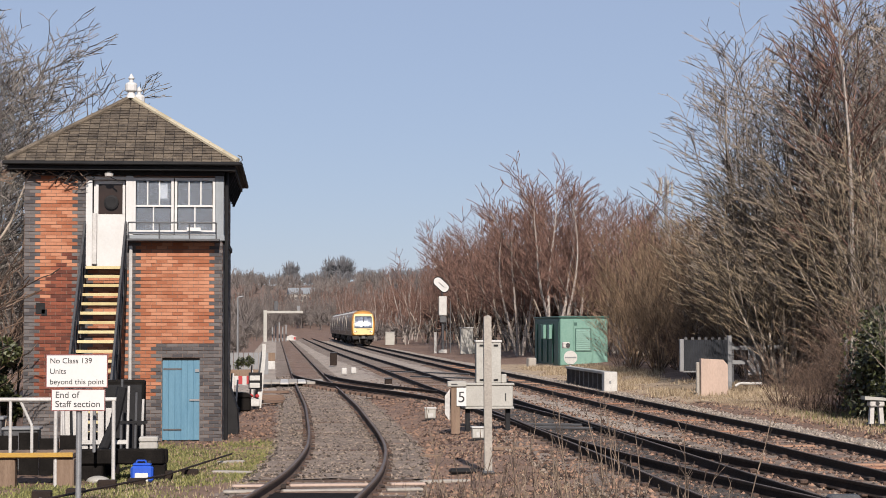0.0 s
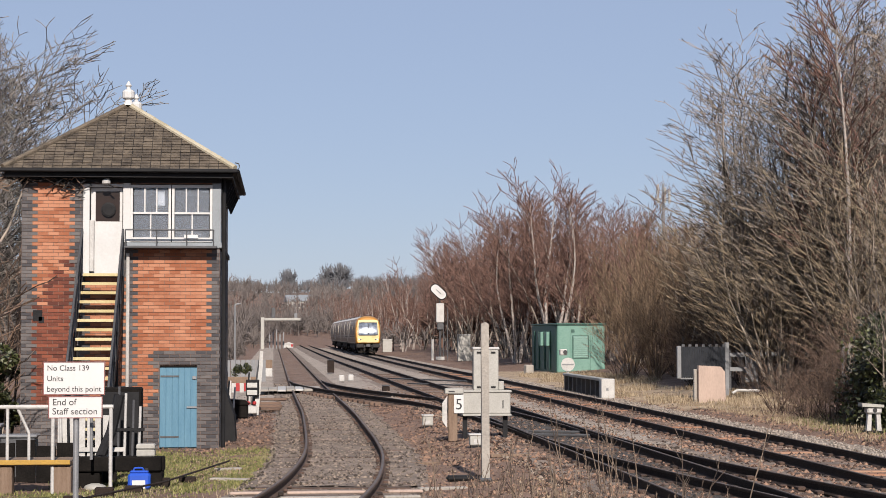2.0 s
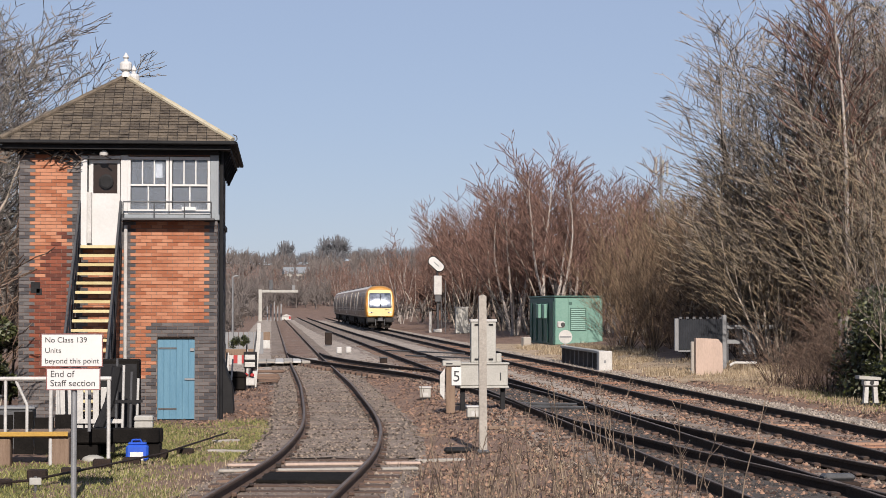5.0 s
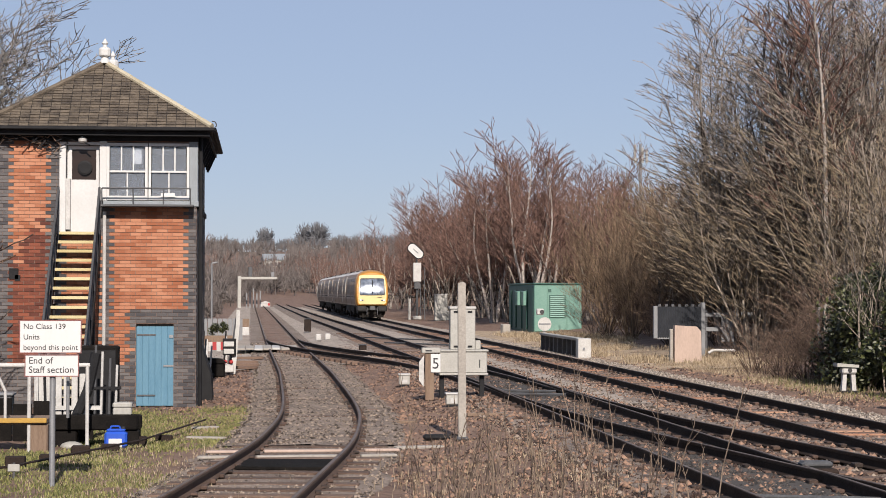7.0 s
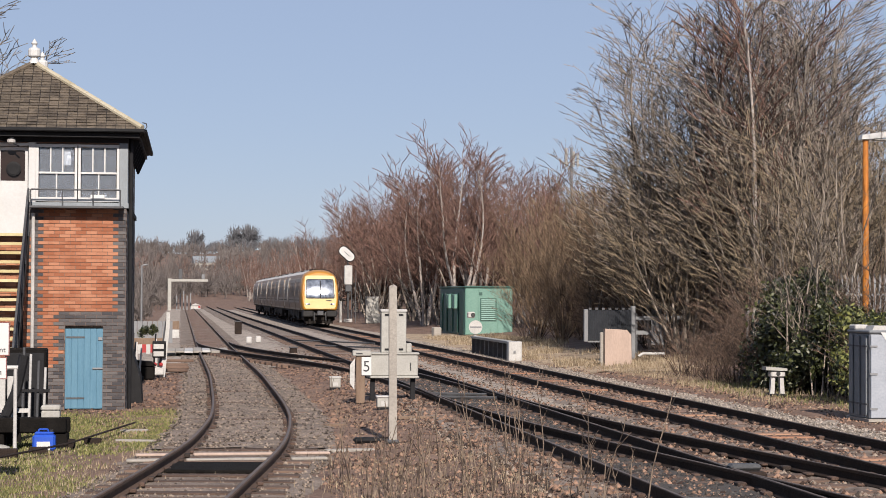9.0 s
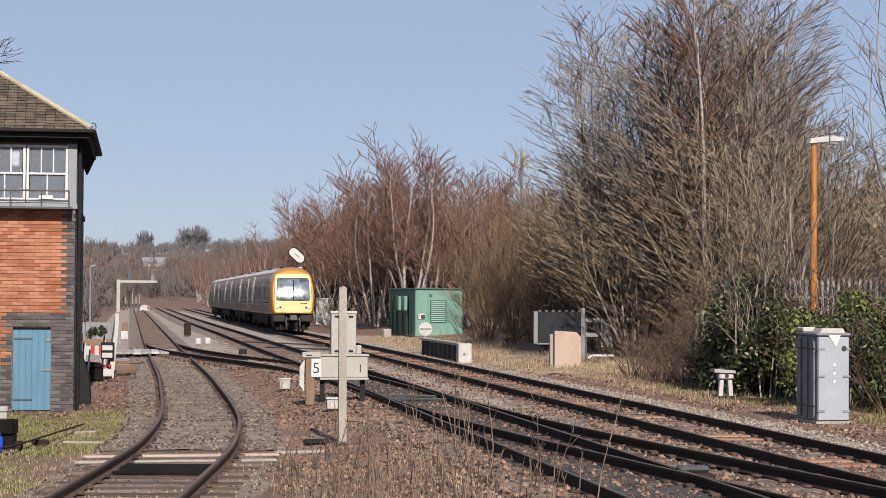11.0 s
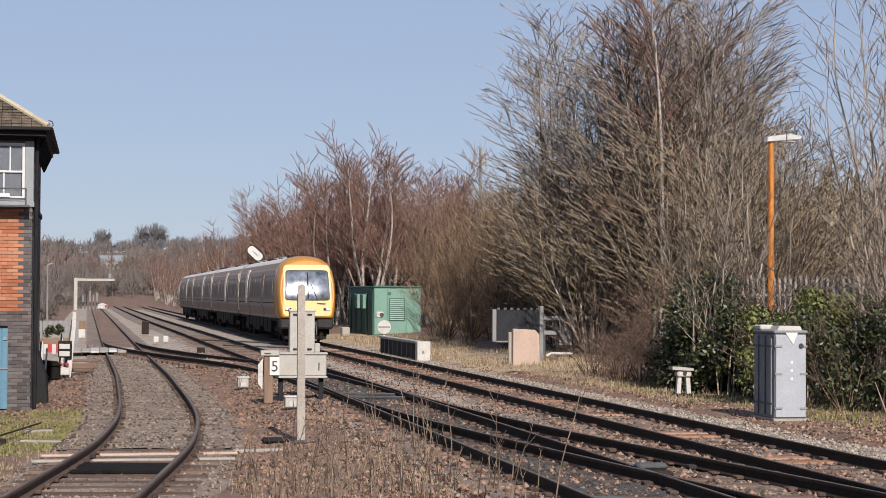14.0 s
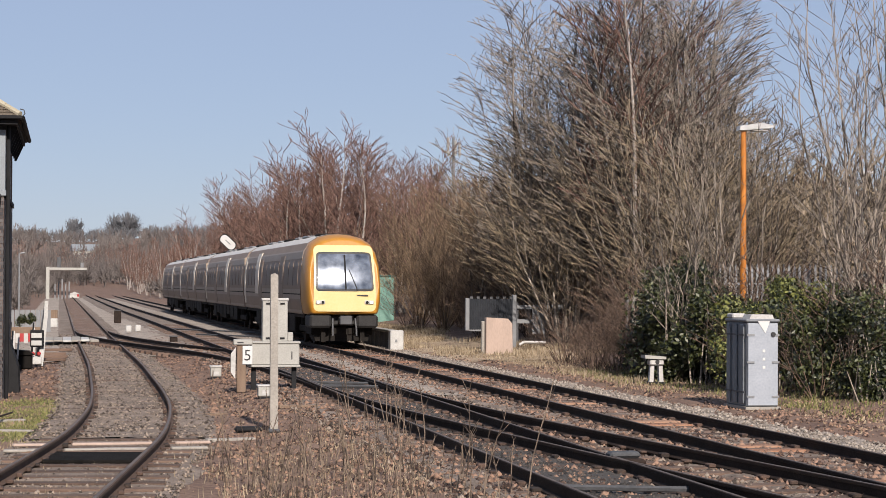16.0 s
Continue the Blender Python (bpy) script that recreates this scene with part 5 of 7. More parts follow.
ft = thing("timber_fence", "old timber rail fence behind the verge", "fence", 16.0, 66, ground_at(16, 66))
for x in (-0.5, 0.55, 2.3, 3.2):
    part("post", M().box(x - 0.07, x + 0.07, -0.07, 0.07, 0, 1.45, 0.02), DARK_GREY, ft)
for z, a in ((1.22, 0.05), (0.72, -0.03)):
    part("rail", M().prism([(-0.5, z), (3.2, z + a), (3.2, z + a + 0.14), (-0.5, z + 0.14)], -0.10, -0.072), GREY, ft)
part("board", M().box(0.05, 0.5, -0.12, -0.101, 0.35, 1.3, 0.01), GREY, ft)
wpipe = thing("white_pipe", "white plastic pipe lying on the verge", "pipe", 14.6, 61.5, ground_at(14.6, 61.5))
part("pipe_body", M().pipe([(-0.05, 0, 0.25), (0.1, 0, 0.34), (0.85, 0.1, 0.33)], 0.045, 8), OLD_WHITE, wpipe)
for x, y, h in ((15.6, 52, 1.75), (15.95, 51.5, 1.2), (16.6, 56, 1.6)):
    fp = thing("fence_post", "bleached broken fence post in the scrub", "fence post", x, y, ground_at(x, y), group="old fence posts")
    part("shaft", M().prism([(-0.055, 0), (0.055, 0), (0.045, h), (0.0, h + 0.05), (-0.05, h - 0.03)], -0.05, 0.05), PALE_CONCRETE if h > 1.7 else GREY, fp)
    if h > 1.7:
        part("rail", M().tube((0.05, 0.05, 0.95), (1.6, 0.2, 0.75), 0.035), GREY, fp)

rl = thing("ground_signal", "small white ground signal on a dark base", "signal", 13.22, 42.3, ground_at(13.2, 42.3))
part("base", M().box(-0.22, 0.22, -0.12, 0.2, 0, 0.06, 0.02), DARK, rl)
for x in (-0.12, 0.12):
    part("leg", M().prism([(x - 0.05, 0.06), (x + 0.05, 0.06), (x * 0.8 + 0.045, 0.46), (x * 0.8 - 0.045, 0.46)], -0.06, 0.06), OLD_WHITE, rl)
part("head", M().box(-0.17, 0.17, -0.12, 0.14, 0.44, 0.58, 0.03), OLD_WHITE, rl)
part("hood", M().prism([(-0.30, 0.60), (0.20, 0.58), (0.20, 0.64), (-0.30, 0.68)], -0.16, 0.16), PALE_GREY, rl)
part("lens", M().tube((0, -0.13, 0.52), (0, -0.121, 0.52), 0.05, n=12), INK, rl)

gc = thing("location_cabinet", "light blue grey steel trackside cabinet", "cabinet", 12.5, 33.5, ground_at(12.5, 33.9))
part("body", M().box(-0.29, 0.31, 0, 1.1, 0.05, 1.60, 0.015), CAB_SHADED, gc)
d = part("door", M().box(-0.28, 0.30, -0.035, -0.002, 0.07, 1.58, 0.01), CAB_GREY, gc, "light blue grey cabinet door")
for z in (0.22, 0.85, 1.35):
    part("hinge", M().box(-0.30, -0.16, -0.05, -0.036, z, z + 0.035), GALV, d)
    part("hinge", M().box(0.18, 0.32, -0.05, -0.036, z, z + 0.035), GALV, d)
for i, z in enumerate((0.75, 0.9, 1.05)):
    part("sticker", M().box(0.0, 0.05, -0.04, -0.0355, z, z + 0.05), SIGN, d)
part("lock", M().tube((0.2, -0.06, 1.38), (0.2, -0.036, 1.38), 0.045, n=12), INK, d)
part("notice", M().prism([(-0.1, 1.62), (0.14, 1.62), (0.05, 1.40)], -0.045, -0.037), SIGN, d)
for y in (0.22, 0.58, 0.94):
    part("rib", M().box(-0.32, -0.291, y - 0.1, y + 0.1, 0.1, 1.56, 0.01), CAB_SHADED, gc)
for z in (0.3, 1.35):
    part("strap", M().box(-0.335, -0.321, 0.02, 1.08, z, z + 0.03), DARK_GREY, gc)
part("lid", M().box(-0.32, 0.34, -0.04, 1.14, 1.60, 1.66, 0.02), CAB_SHADED, gc)
part("bevel_cap", M().prism([(-0.24, 1.66), (0.24, 1.66), (0.2, 1.74), (-0.2, 1.74)], 0.0, 0.4), OLD_WHITE, gc)
part("vent_cap", M().box(-0.31, -0.05, 0.72, 1.05, 1.66, 1.75, 0.02), OLD_WHITE, gc)
part("plinth", M().box(-0.33, 0.35, -0.06, 1.16, 0, 0.05), PALE_CONCRETE, gc)

ol = thing("platform_lamp", "orange lamp column with a white flat lantern", "lamp post", 16.66, 46, ground_at(16.66, 46))
zl = 6.12 - ground_at(17, 46)
part("column", M().tube((0, 0, 0), (0, 0, zl), 0.085, 0.07, 12), ORANGE, ol)
part("lantern", M().prism([(-0.15, zl), (0.1, zl + 0.02), (0.72, zl + 0.08), (0.78, zl + 0.14), (0.45, zl + 0.2), (-0.12, zl + 0.12)], -0.14, 0.14), WHITE, ol)
part("lens", M().box(0.2, 0.62, -0.1, 0.1, zl - 0.01, zl + 0.03, 0.01), PALE_GREY, ol)

pf = thing("palisade_fence", "galvanised steel palisade fence above the hedge", "fence", 0, 50.5, ground_at(18, 50))
for z in (0.75, 1.95):
    part("rail", M().box(17.0, 21.4, 0.03, 0.08, z, z + 0.06), PALISADE, pf)
pale = M().prism([(-0.035, 0), (0.035, 0), (0.035, 2.36), (0.0, 2.48), (-0.035, 2.36)], -0.012, 0.012).mesh("pale", PALISADE)
for i in range(28):
    piece("pale", pale, pf, 17.15 + i * 0.155, 0.0, 0.06)
for x in (17.6, 20.2):
    part("post", M().box(x - 0.05, x + 0.05, 0.09, 0.2, 0, 2.4), PALISADE, pf)

# the running signal: oval route board, head and cabinet
sp = thing("running_signal", "tall post signal with an oval white back board", "signal", 13.05, 160, ground_at(13, 160))
part("column", M().tube((0, 0, 0), (0, 0, 4.6), 0.10, 0.09), DARK_GREY, sp)
part("head_box", M().box(-0.33, 0.33, -0.2, 0.2, 3.15, 4.75, 0.04), OLD_WHITE, sp)
part("lamp_box", M().box(-0.26, 0.26, -0.28, -0.01, 2.55, 3.12, 0.04), DARK_GREY, sp)
outline = [(0.36 * math.sin(a), 0.36 * math.cos(a) + (0.36 if math.cos(a) >= 0 else -0.36)) for a in [2 * math.pi * i / 24 for i in range(24)]]
b1 = part("oval_board", M().prism([(u * 1.22, w * 1.1) for u, w in outline], 0.0, 0.04), DARK, sp, "oval board with a dark rim")
b1.matrix_basis = pose(-0.15, -0.25, 5.72, 0, -48, 0)
b2 = part("white_face", M().prism(outline, -0.03, -0.004), WHITE, b1)
part("bar", M().box(-0.04, 0.04, -0.045, -0.031, -0.28, 0.28), GREY, b1)
part("bracket", M().tube((0, 0, 4.6), (-0.1, -0.18, 5.3), 0.06), DARK_GREY, sp)
part("ladder", M().box(0.28, 0.33, 0.1, 0.15, 0, 4.4).box(0.62, 0.67, 0.1, 0.15, 0, 4.4), DARK_GREY, sp)
part("phone_post", M().tube((-0.62, 0, 0), (-0.62, 0, 1.75), 0.12), OLD_WHITE, sp)
part("foot_block", M().box(-0.35, 0.35, -0.3, 0.3, 0, 0.3, 0.05), OLD_WHITE, sp)
for x, y, w, h, lab in ((14.3, 152, 1.0, 2.05, "weathered pale steel cabinet among the birches"), (15.0, 152, 0.5, 0.6, "small pale box beside the cabinet"), (8.2 + 4.2, 230, 1.1, 1.5, "white trackside cabinet far along the line")):
    c = thing("steel_cabinet", lab, "cabinet", x, y, ground_at(x, y), group="far cabinets")
    part("body", M().box(-w / 2, w / 2, -0.3, 0.3, 0, h, 0.03), PALE_GREY, c)
    part("lid", M().box(-w / 2 - 0.05, w / 2 + 0.05, -0.35, 0.35, h, h + 0.08, 0.02), OLD_WHITE, c)

# cantilever signal gantry far down the line
cg = thing("signal_gantry", "pale steel cantilever signal gantry far down the line", "gantry", -3.3, 306, 0)
part("mast", M().box(-0.28, 0.28, -0.2, 0.2, -0.4, 4.7, 0.04), PALE_GREY, cg)
part("boom", M().box(0.28, 6.0, -0.2, 0.2, 4.2, 4.6, 0.04), PALE_GREY, cg)
part("signal_head", M().box(1.4, 2.0, -0.2, 0.2, 4.6, 6.2, 0.05), DARK_GREY, cg)
part("signal_head", M().box(5.0, 5.5, -0.2, 0.2, 4.6, 5.4, 0.05), GREY, cg)
for i in range(5):
    c = thing("loading_post", "grey steel post beside the far siding", "post", -2.2 + i * 0.55, 312, 0, group="far posts")
    part("shaft", M().box(-0.10, 0.10, -0.1, 0.1, -0.4, 2.0 + 0.4 * (i % 3)), GREY, c)
ws = thing("white_hut", "low white hut with a red panel far along the line", "hut", 0.9, 330, 0)
part("hut_wall", M().box(-0.8, 0.8, -0.8, 0.8, -0.3, 0.35, 0.05), OLD_WHITE, ws)
part("hut_roof", M().prism([(-0.9, 0.35), (0.9, 0.35), (0, 0.7)], -0.9, 0.9), OLD_WHITE, ws)
part("red_panel", M().box(0.4, 0.75, -0.83, -0.81, -0.1, 0.3), RED_PAINT, ws)

for x, y, w, t in ((3.4, 700, 5, 8), (8.2, 706, 4, -6)):
    hs = thing("distant_house", "small pale house on the wooded hillside", "house", x, y, ground_at(x, y) - 1.2, t, group="hillside houses")
    part("wall", M().box(-w / 2, w / 2, -3, 3, -1.5, 3.6), PALE_GREY, hs, "pale rendered wall")
    part("roof", M().prism([(-3.4, 3.6), (3.4, 3.6), (0, 6.0)], -w / 2 - 0.3, w / 2 + 0.3, "x"), BLUE_GREY, hs, "grey slate roof")
    for k in (-0.28, 0.05, 0.32):
        part("window", M().box(w * k - 0.5, w * k + 0.5, -3.05, -2.99, 1.6, 2.8), DARK_GREY, hs)

mast = thing("phone_mast", "slim grey telephone mast with pale panel aerials above the trees", "mast", 36.0, 180, ground_at(36, 180))
zm = 16.4 - ground_at(36, 180)
part("pole", M().tube((0, 0, 0), (0, 0, zm), 0.22, 0.14, 10), GALV, mast)
for i, (x, y) in enumerate(((-0.55, -0.2), (0.1, -0.5), (0.6, 0.0))):
    part("aerial", M().box(x - 0.11, x + 0.11, y - 0.1, y + 0.1, zm - 1.9, zm - 0.1 - 0.3 * i, 0.04), PALE_GREY, mast, "pale panel aerial")
part("headframe", M().box(-0.7, 0.7, -0.06, 0.06, zm - 1.5, zm - 1.4).box(-0.7, 0.7, -0.06, 0.06, zm - 0.7, zm - 0.6), GALV, mast)
yl = thing("yard_lamp", "grey lamp column with a white lantern beyond the trees", "lamp post", 34.6, 80, ground_at(34.6, 80))
zy = 7.2 - ground_at(34.6, 80)
part("column", M().tube((0, 0, 0), (0, 0, zy), 0.09, 0.06, 10), GALV, yl)
part("lantern", M().box(-0.1, 0.5, -0.12, 0.12, zy, zy + 0.14, 0.03), WHITE, yl)
# splinters, planks and scraps on the ballast
for x, y, w, t, mat, lab in ((2.55, 30.8, 0.8, 12, PALE_CONCRETE, "broken pale plank on the cinders"), (-0.9, 33.0, 0.7, -20, PALE_CONCRETE, "short pale plank in the grass"),
                             (-1.0, 35.5, 0.5, 30, PALE_CONCRETE, "weathered board in the grass"), (2.3, 45.5, 0.9, 5, TIMBER, "old brown plank beside the siding"),
                             (4.3, 36.5, 0.7, -8, TIMBER, "brown plank lying on the cinders"), (2.7, 36.8, 0.6, 20, TIMBER, "brown timber offcut on the cinders"),
                             (12.9, 54.0, 1.2, -4, TIMBER, "rotten brown plank on the verge"), (13.3, 50.5, 1.4, 3, TIMBER, "long brown board on the verge")):
    pk = thing("loose_plank", lab, "plank", x, y, ground_at(x, y), t, group="loose planks")
    part("plank", M().box(-w / 2, w / 2, -0.09, 0.09, -0.02, 0.05, 0.012), mat, pk)


# ---- the train: four coupled cars ----
CAR, GAP = 23.0, 0.62
SECTION = [(-1.26, 1.08), (-1.34, 1.55), (-1.36, 2.2), (-1.33, 2.85), (-1.24, 3.35), (-1.08, 3.66), (-0.75, 3.87), (-0.35, 3.97), (0.0, 3.99)]
SECTION = SECTION + [(-x, z) for x, z in SECTION[-2::-1]]


def ring(y, w=1.0, top=1.0, z0=1.08, lean=0.0):
    out = []
    for x, z in SECTION:
        zz = z0 + (z - 1.08) * top * (3.99 - z0) / (3.99 - 1.08)
        out.append((x * w, y + lean * max(0.0, (zz - 1.9) / 2.0) ** 1.6, zz))
    return out


def side_x(z):
    zs = [p[1] for p in SECTION[:9]]
    xs = [-p[0] for p in SECTION[:9]]
    return float(np.interp(z, zs, xs))


def side_panel(y0, y1, z0, z1, s, out):
    """A panel that lies on the curved body side."""
    n = 5
    zs = [z0 + (z1 - z0) * i / n for i in range(n + 1)]
    a = [(s * (side_x(z) + out), y0, z) for z in zs] + [(s * (side_x(z) - 0.02), y0, z) for z in zs[::-1]]
    b = [(x, y1, z) for x, _, z in a]
    return M().loft([a, b])


def bogie(car, y):
    b = part("bogie", M().box(-1.05, -0.9, y - 1.7, y + 1.7, 0.42, 0.66, 0.04).box(0.9, 1.05, y - 1.7, y + 1.7, 0.42, 0.66, 0.04).box(-0.9, 0.9, y - 0.3, y + 0.3, 0.45, 0.75, 0.04), TRAIN_UNDER, car)
    for dy in (-1.3, 1.3):
        for s in (-1, 1):
            part("wheel", M().tube((s * 0.70, y + dy, 0.42), (s * 0.83, y + dy, 0.42), 0.42, n=20), RUST, b)
        part("axle", M().tube((-0.69, y + dy, 0.42), (0.69, y + dy, 0.42), 0.08), TRAIN_UNDER, b)
    for s in (-1, 1):
        part("spring", M().tube((s * 0.98, y, 0.66), (s * 0.98, y, 0.98), 0.16, n=10), TRAIN_UNDER, b)


def build_car(front):
    car = thing("railcar", "grey bodied diesel railcar with pale waist band" if not front else "leading grey railcar with a yellow rounded cab front", "train car", group="train cars")
    y0 = 1.9 if front else 0.0
    part("body", M().loft([[p for p in ring(y0)], ring(CAR)]), TRAIN_BODY, car, smooth=False)
    roof_pts = [(x * 0.985, z + 0.018) for x, z in SECTION if z > 3.3]
    part("roof", M().loft([[(x, y0 + 0.05, z) for x, z in roof_pts], [(x, CAR - 0.05, z) for x, z in roof_pts]], closed=False, caps=False), TRAIN_ROOF, car, "pale dusty ribbed roof")
    for i, y in enumerate(np.arange(y0 + 1.2, CAR - 2.0, 3.1)):
        part("roof_unit", M().box(-0.55, 0.55, y, y + (1.7 if i % 2 else 1.0), 3.93, 4.04, 0.04), GREY if i % 3 else TRAIN_UNDER, car)
    for s in (-1, 1):
        part("waist_band", side_panel(y0 + 0.02, CAR - 0.05, 1.62, 1.98, s, 0.012), TRAIN_BAND, car)
        part("cantrail_band", side_panel(y0 + 0.02, CAR - 0.05, 3.10, 3.40, s, 0.010), TRAIN_BAND, car, "pale band under the roof edge")
        part("waist_line", side_panel(y0 + 0.02, CAR - 0.05, 1.78, 1.82, s, 0.018), TRAIN_UNDER, car, "thin dark line on the waist band")
        part("lower_band", side_panel(y0 + 0.02, CAR - 0.05, 1.12, 1.22, s, 0.012), TRAIN_BAND, car)
        part("end_pillar", side_panel(CAR - 0.7, CAR - 0.04, 1.3, 3.42, s, 0.03), TRAIN_PILLAR, car, "pale pillar at the end of the car")
        for dy in (7.3, 15.2):
            d = part("door", side_panel(dy, dy + 1.35, 1.16, 3.25, s, 0.022), TRAIN_BODY, car)
            if (dy > 10) == front:
                part("door_pillar", side_panel(dy + 1.2, dy + 2.5, 1.75, 3.5, s, 0.05), TRAIN_PILLAR, d, "pale door pillar")
            part("door_glass", side_panel(dy + 0.2, dy + 1.15, 2.15, 3.05, s, 0.03), TRAIN_GLASS, d)
        for a, b, nw in ((y0 + 0.7, 7.0, 3 if front else 4), (8.9, 14.9, 4), (16.8, CAR - 0.7, 4)):
            w = (b - a) / nw
            for i in range(nw):
                part("window", side_panel(a + i * w + 0.12, a + (i + 1) * w - 0.08, 2.12, 3.02, s, 0.016), TRAIN_GLASS, car)
        for i in range(7):
            a = 4.6 + i * 2.05
            part("underframe_box", M().box(s * 0.55, s * 1.22, a, a + 1.75, 0.38 + 0.1 * (i % 3), 1.07, 0.04), TRAIN_UNDER, car)
    part("solebar", M().box(-1.2, 1.2, y0, CAR, 0.95, 1.075), TRAIN_UNDER, car)
    # black filler closing the gaps between the underframe boxes
    part("under_filler", M().box(-1.0, 1.0, y0 + 4.4, CAR - 5.0, 0.32, 0.949, 0.05), TRAIN_UNDER, car)
    part("end_face", M().box(-1.30, 1.30, CAR + 0.001, CAR + 0.03, 1.1, 3.4), TRAIN_BAND, car)
    if not front:
        part("front_end_face", M().box(-1.31, 1.31, -0.03, -0.001, 1.1, 3.4), TRAIN_BAND, car)
    part("gangway", M().box(-0.6, 0.6, CAR + 0.031, CAR + GAP, 1.15, 3.3, 0.03), TRAIN_UNDER, car)
    for y in (3.4, CAR - 3.4):
        bogie(car, y)
    if front:
        rings = [ring(0.05, 0.90, 0.94, 1.12, 0.85), ring(0.28, 0.965, 0.965, 1.10, 0.85), ring(0.8, 0.99, 0.985, 1.08, 0.6), ring(1.9, 1.0, 1.0, 1.08, 0.0)]
        cabm = part("cab", M().loft(rings), CAB_EDGE_SHADED, car, "rounded cab shell in the yellow's shaded orange tone", True)
        mod = cabm.modifiers.new("round", "BEVEL")
        mod.width, mod.segments, mod.limit_method, mod.angle_limit = 0.10, 3, "ANGLE", radians(45)

        def face_y(z):
            return 0.05 + 0.85 * max(0.0, (z - 1.9) / 2.0) ** 1.6

        def screen(hw0, hw1, z0, z1, out, r, mat, name, label=""):
            rows = []
            for i in range(31):
                t = i / 30
                t = t * t * (3 - 2 * t)
                z = z0 + (z1 - z0) * t
                hw = hw0 + (hw1 - hw0) * t
                cut = 0.0
                for e in (z - z0, z1 - z):
                    if e < r:
                        cut = r - math.sqrt(max(0.0, r * r - (r - e) ** 2))
                hw -= cut
                rows.append([(hw * (k / 4 - 1), face_y(z) - out + 0.05 * abs(k / 4 - 1) ** 2, z) for k in range(9)])
            back = [[(x, y + 0.05, z) for x, y, z in row] for row in rows]
            m = M().loft(rows, closed=False, caps=False)
            edge = [rw[0] for rw in rows] + rows[-1][1:] + [rw[-1] for rw in rows[-2::-1]] + rows[0][-2:0:-1]
            edgeb = [(x, y + 0.08, z) for x, y, z in edge]
            m.loft([edge, edgeb], closed=True, caps=False)
            return part(name, m, mat, car, label, True)

        # panel added so the sunlit cab face gets its own paler colour
        screen(1.12, 1.06, 1.20, 3.56, 0.055, 0.20, CAB_FACE_SUNLIT, "front_panel", "front panel in the yellow's sunlit tone")
        screen(1.04, 0.98, 1.92, 3.32, 0.068, 0.14, INK, "screen_seal", "black rubber windscreen surround")
        screen(0.97, 0.91, 1.99, 3.25, 0.080, 0.10, SCREEN_GLARE, "windscreen", "large raked windscreen, sky reflections partly in its colour")
        part("centre_pillar", M().pipe([(0.02, face_y(z) - 0.09, z) for z in (2.0, 2.2, 2.45, 2.7, 2.95, 3.2)], 0.03), DARK, car)
        # added black mass so no light shows through under the cab
        part("dark_underfill", M().prism([(-1.05, 0.66), (-0.95, 0.14), (0.95, 0.14), (1.05, 0.66)], 0.75, 1.9), TRAIN_UNDER, car, "black block filling the dark space under the cab")
        part("wiper", M().pipe([(0.45 - 0.4 * (z - 1.95), face_y(z) - 0.10, z) for z in (1.95, 2.2, 2.45, 2.7)], 0.014), INK, car)
        for s in (-1, 1):
            lampb = part("light_cluster", M().box(s * 0.70, s * 1.04, -0.02, 0.075, 1.46, 1.60, 0.03), OLD_WHITE, car)
            part("headlamp", M().tube((s * 0.95, -0.035, 1.53), (s * 0.95, 0.0, 1.53), 0.05, n=12), LAMP_WHITE, lampb)
            part("marker_lamp", M().tube((s * 0.79, -0.035, 1.53), (s * 0.79, 0.0, 1.53), 0.05, n=12), DARK, lampb)
        part("number_bar", M().box(0.42, 0.82, -0.02, 0.03, 1.76, 1.80), INK, car, "short black bar of unreadable writing")
        part("valance", M().box(-1.22, -0.45, 0.16, 1.6, 0.62, 1.09, 0.08).box(0.45, 1.22, 0.16, 1.6, 0.62, 1.09, 0.08).box(-0.45, 0.45, 0.5, 1.6, 0.7, 1.09, 0.05), VALANCE, car, "dark grey lower valance")
        part("coupler", M().box(-0.17, 0.17, -0.25, 0.6, 0.78, 1.02, 0.04), GALV, car, "steel automatic coupler")
        part("coupler_face", M().box(-0.22, 0.22, -0.32, -0.251, 0.74, 1.06, 0.03), DARK_GREY, car)
        for s in (-1, 1):
            part("air_hose", M().pipe([(s * 0.4, 0.2, 0.95), (s * 0.42, 0.05, 0.6), (s * 0.42, 0.0, 0.35)], 0.035), DARK_GREY, car)
            part("guard_iron", M().box(s * 0.62, s * 0.78, 0.5, 0.62, 0.12, 0.62), TRAIN_UNDER, car)
            part("dark_flank", M().box(s * 1.1, s * 0.2, 0.7, 2.2, 0.35, 0.66, 0.04), TRAIN_UNDER, car)
    return car


cars = [build_car(True), build_car(False)]
cars += [copy_thing(cars[1], Matrix()) for _ in range(2)]


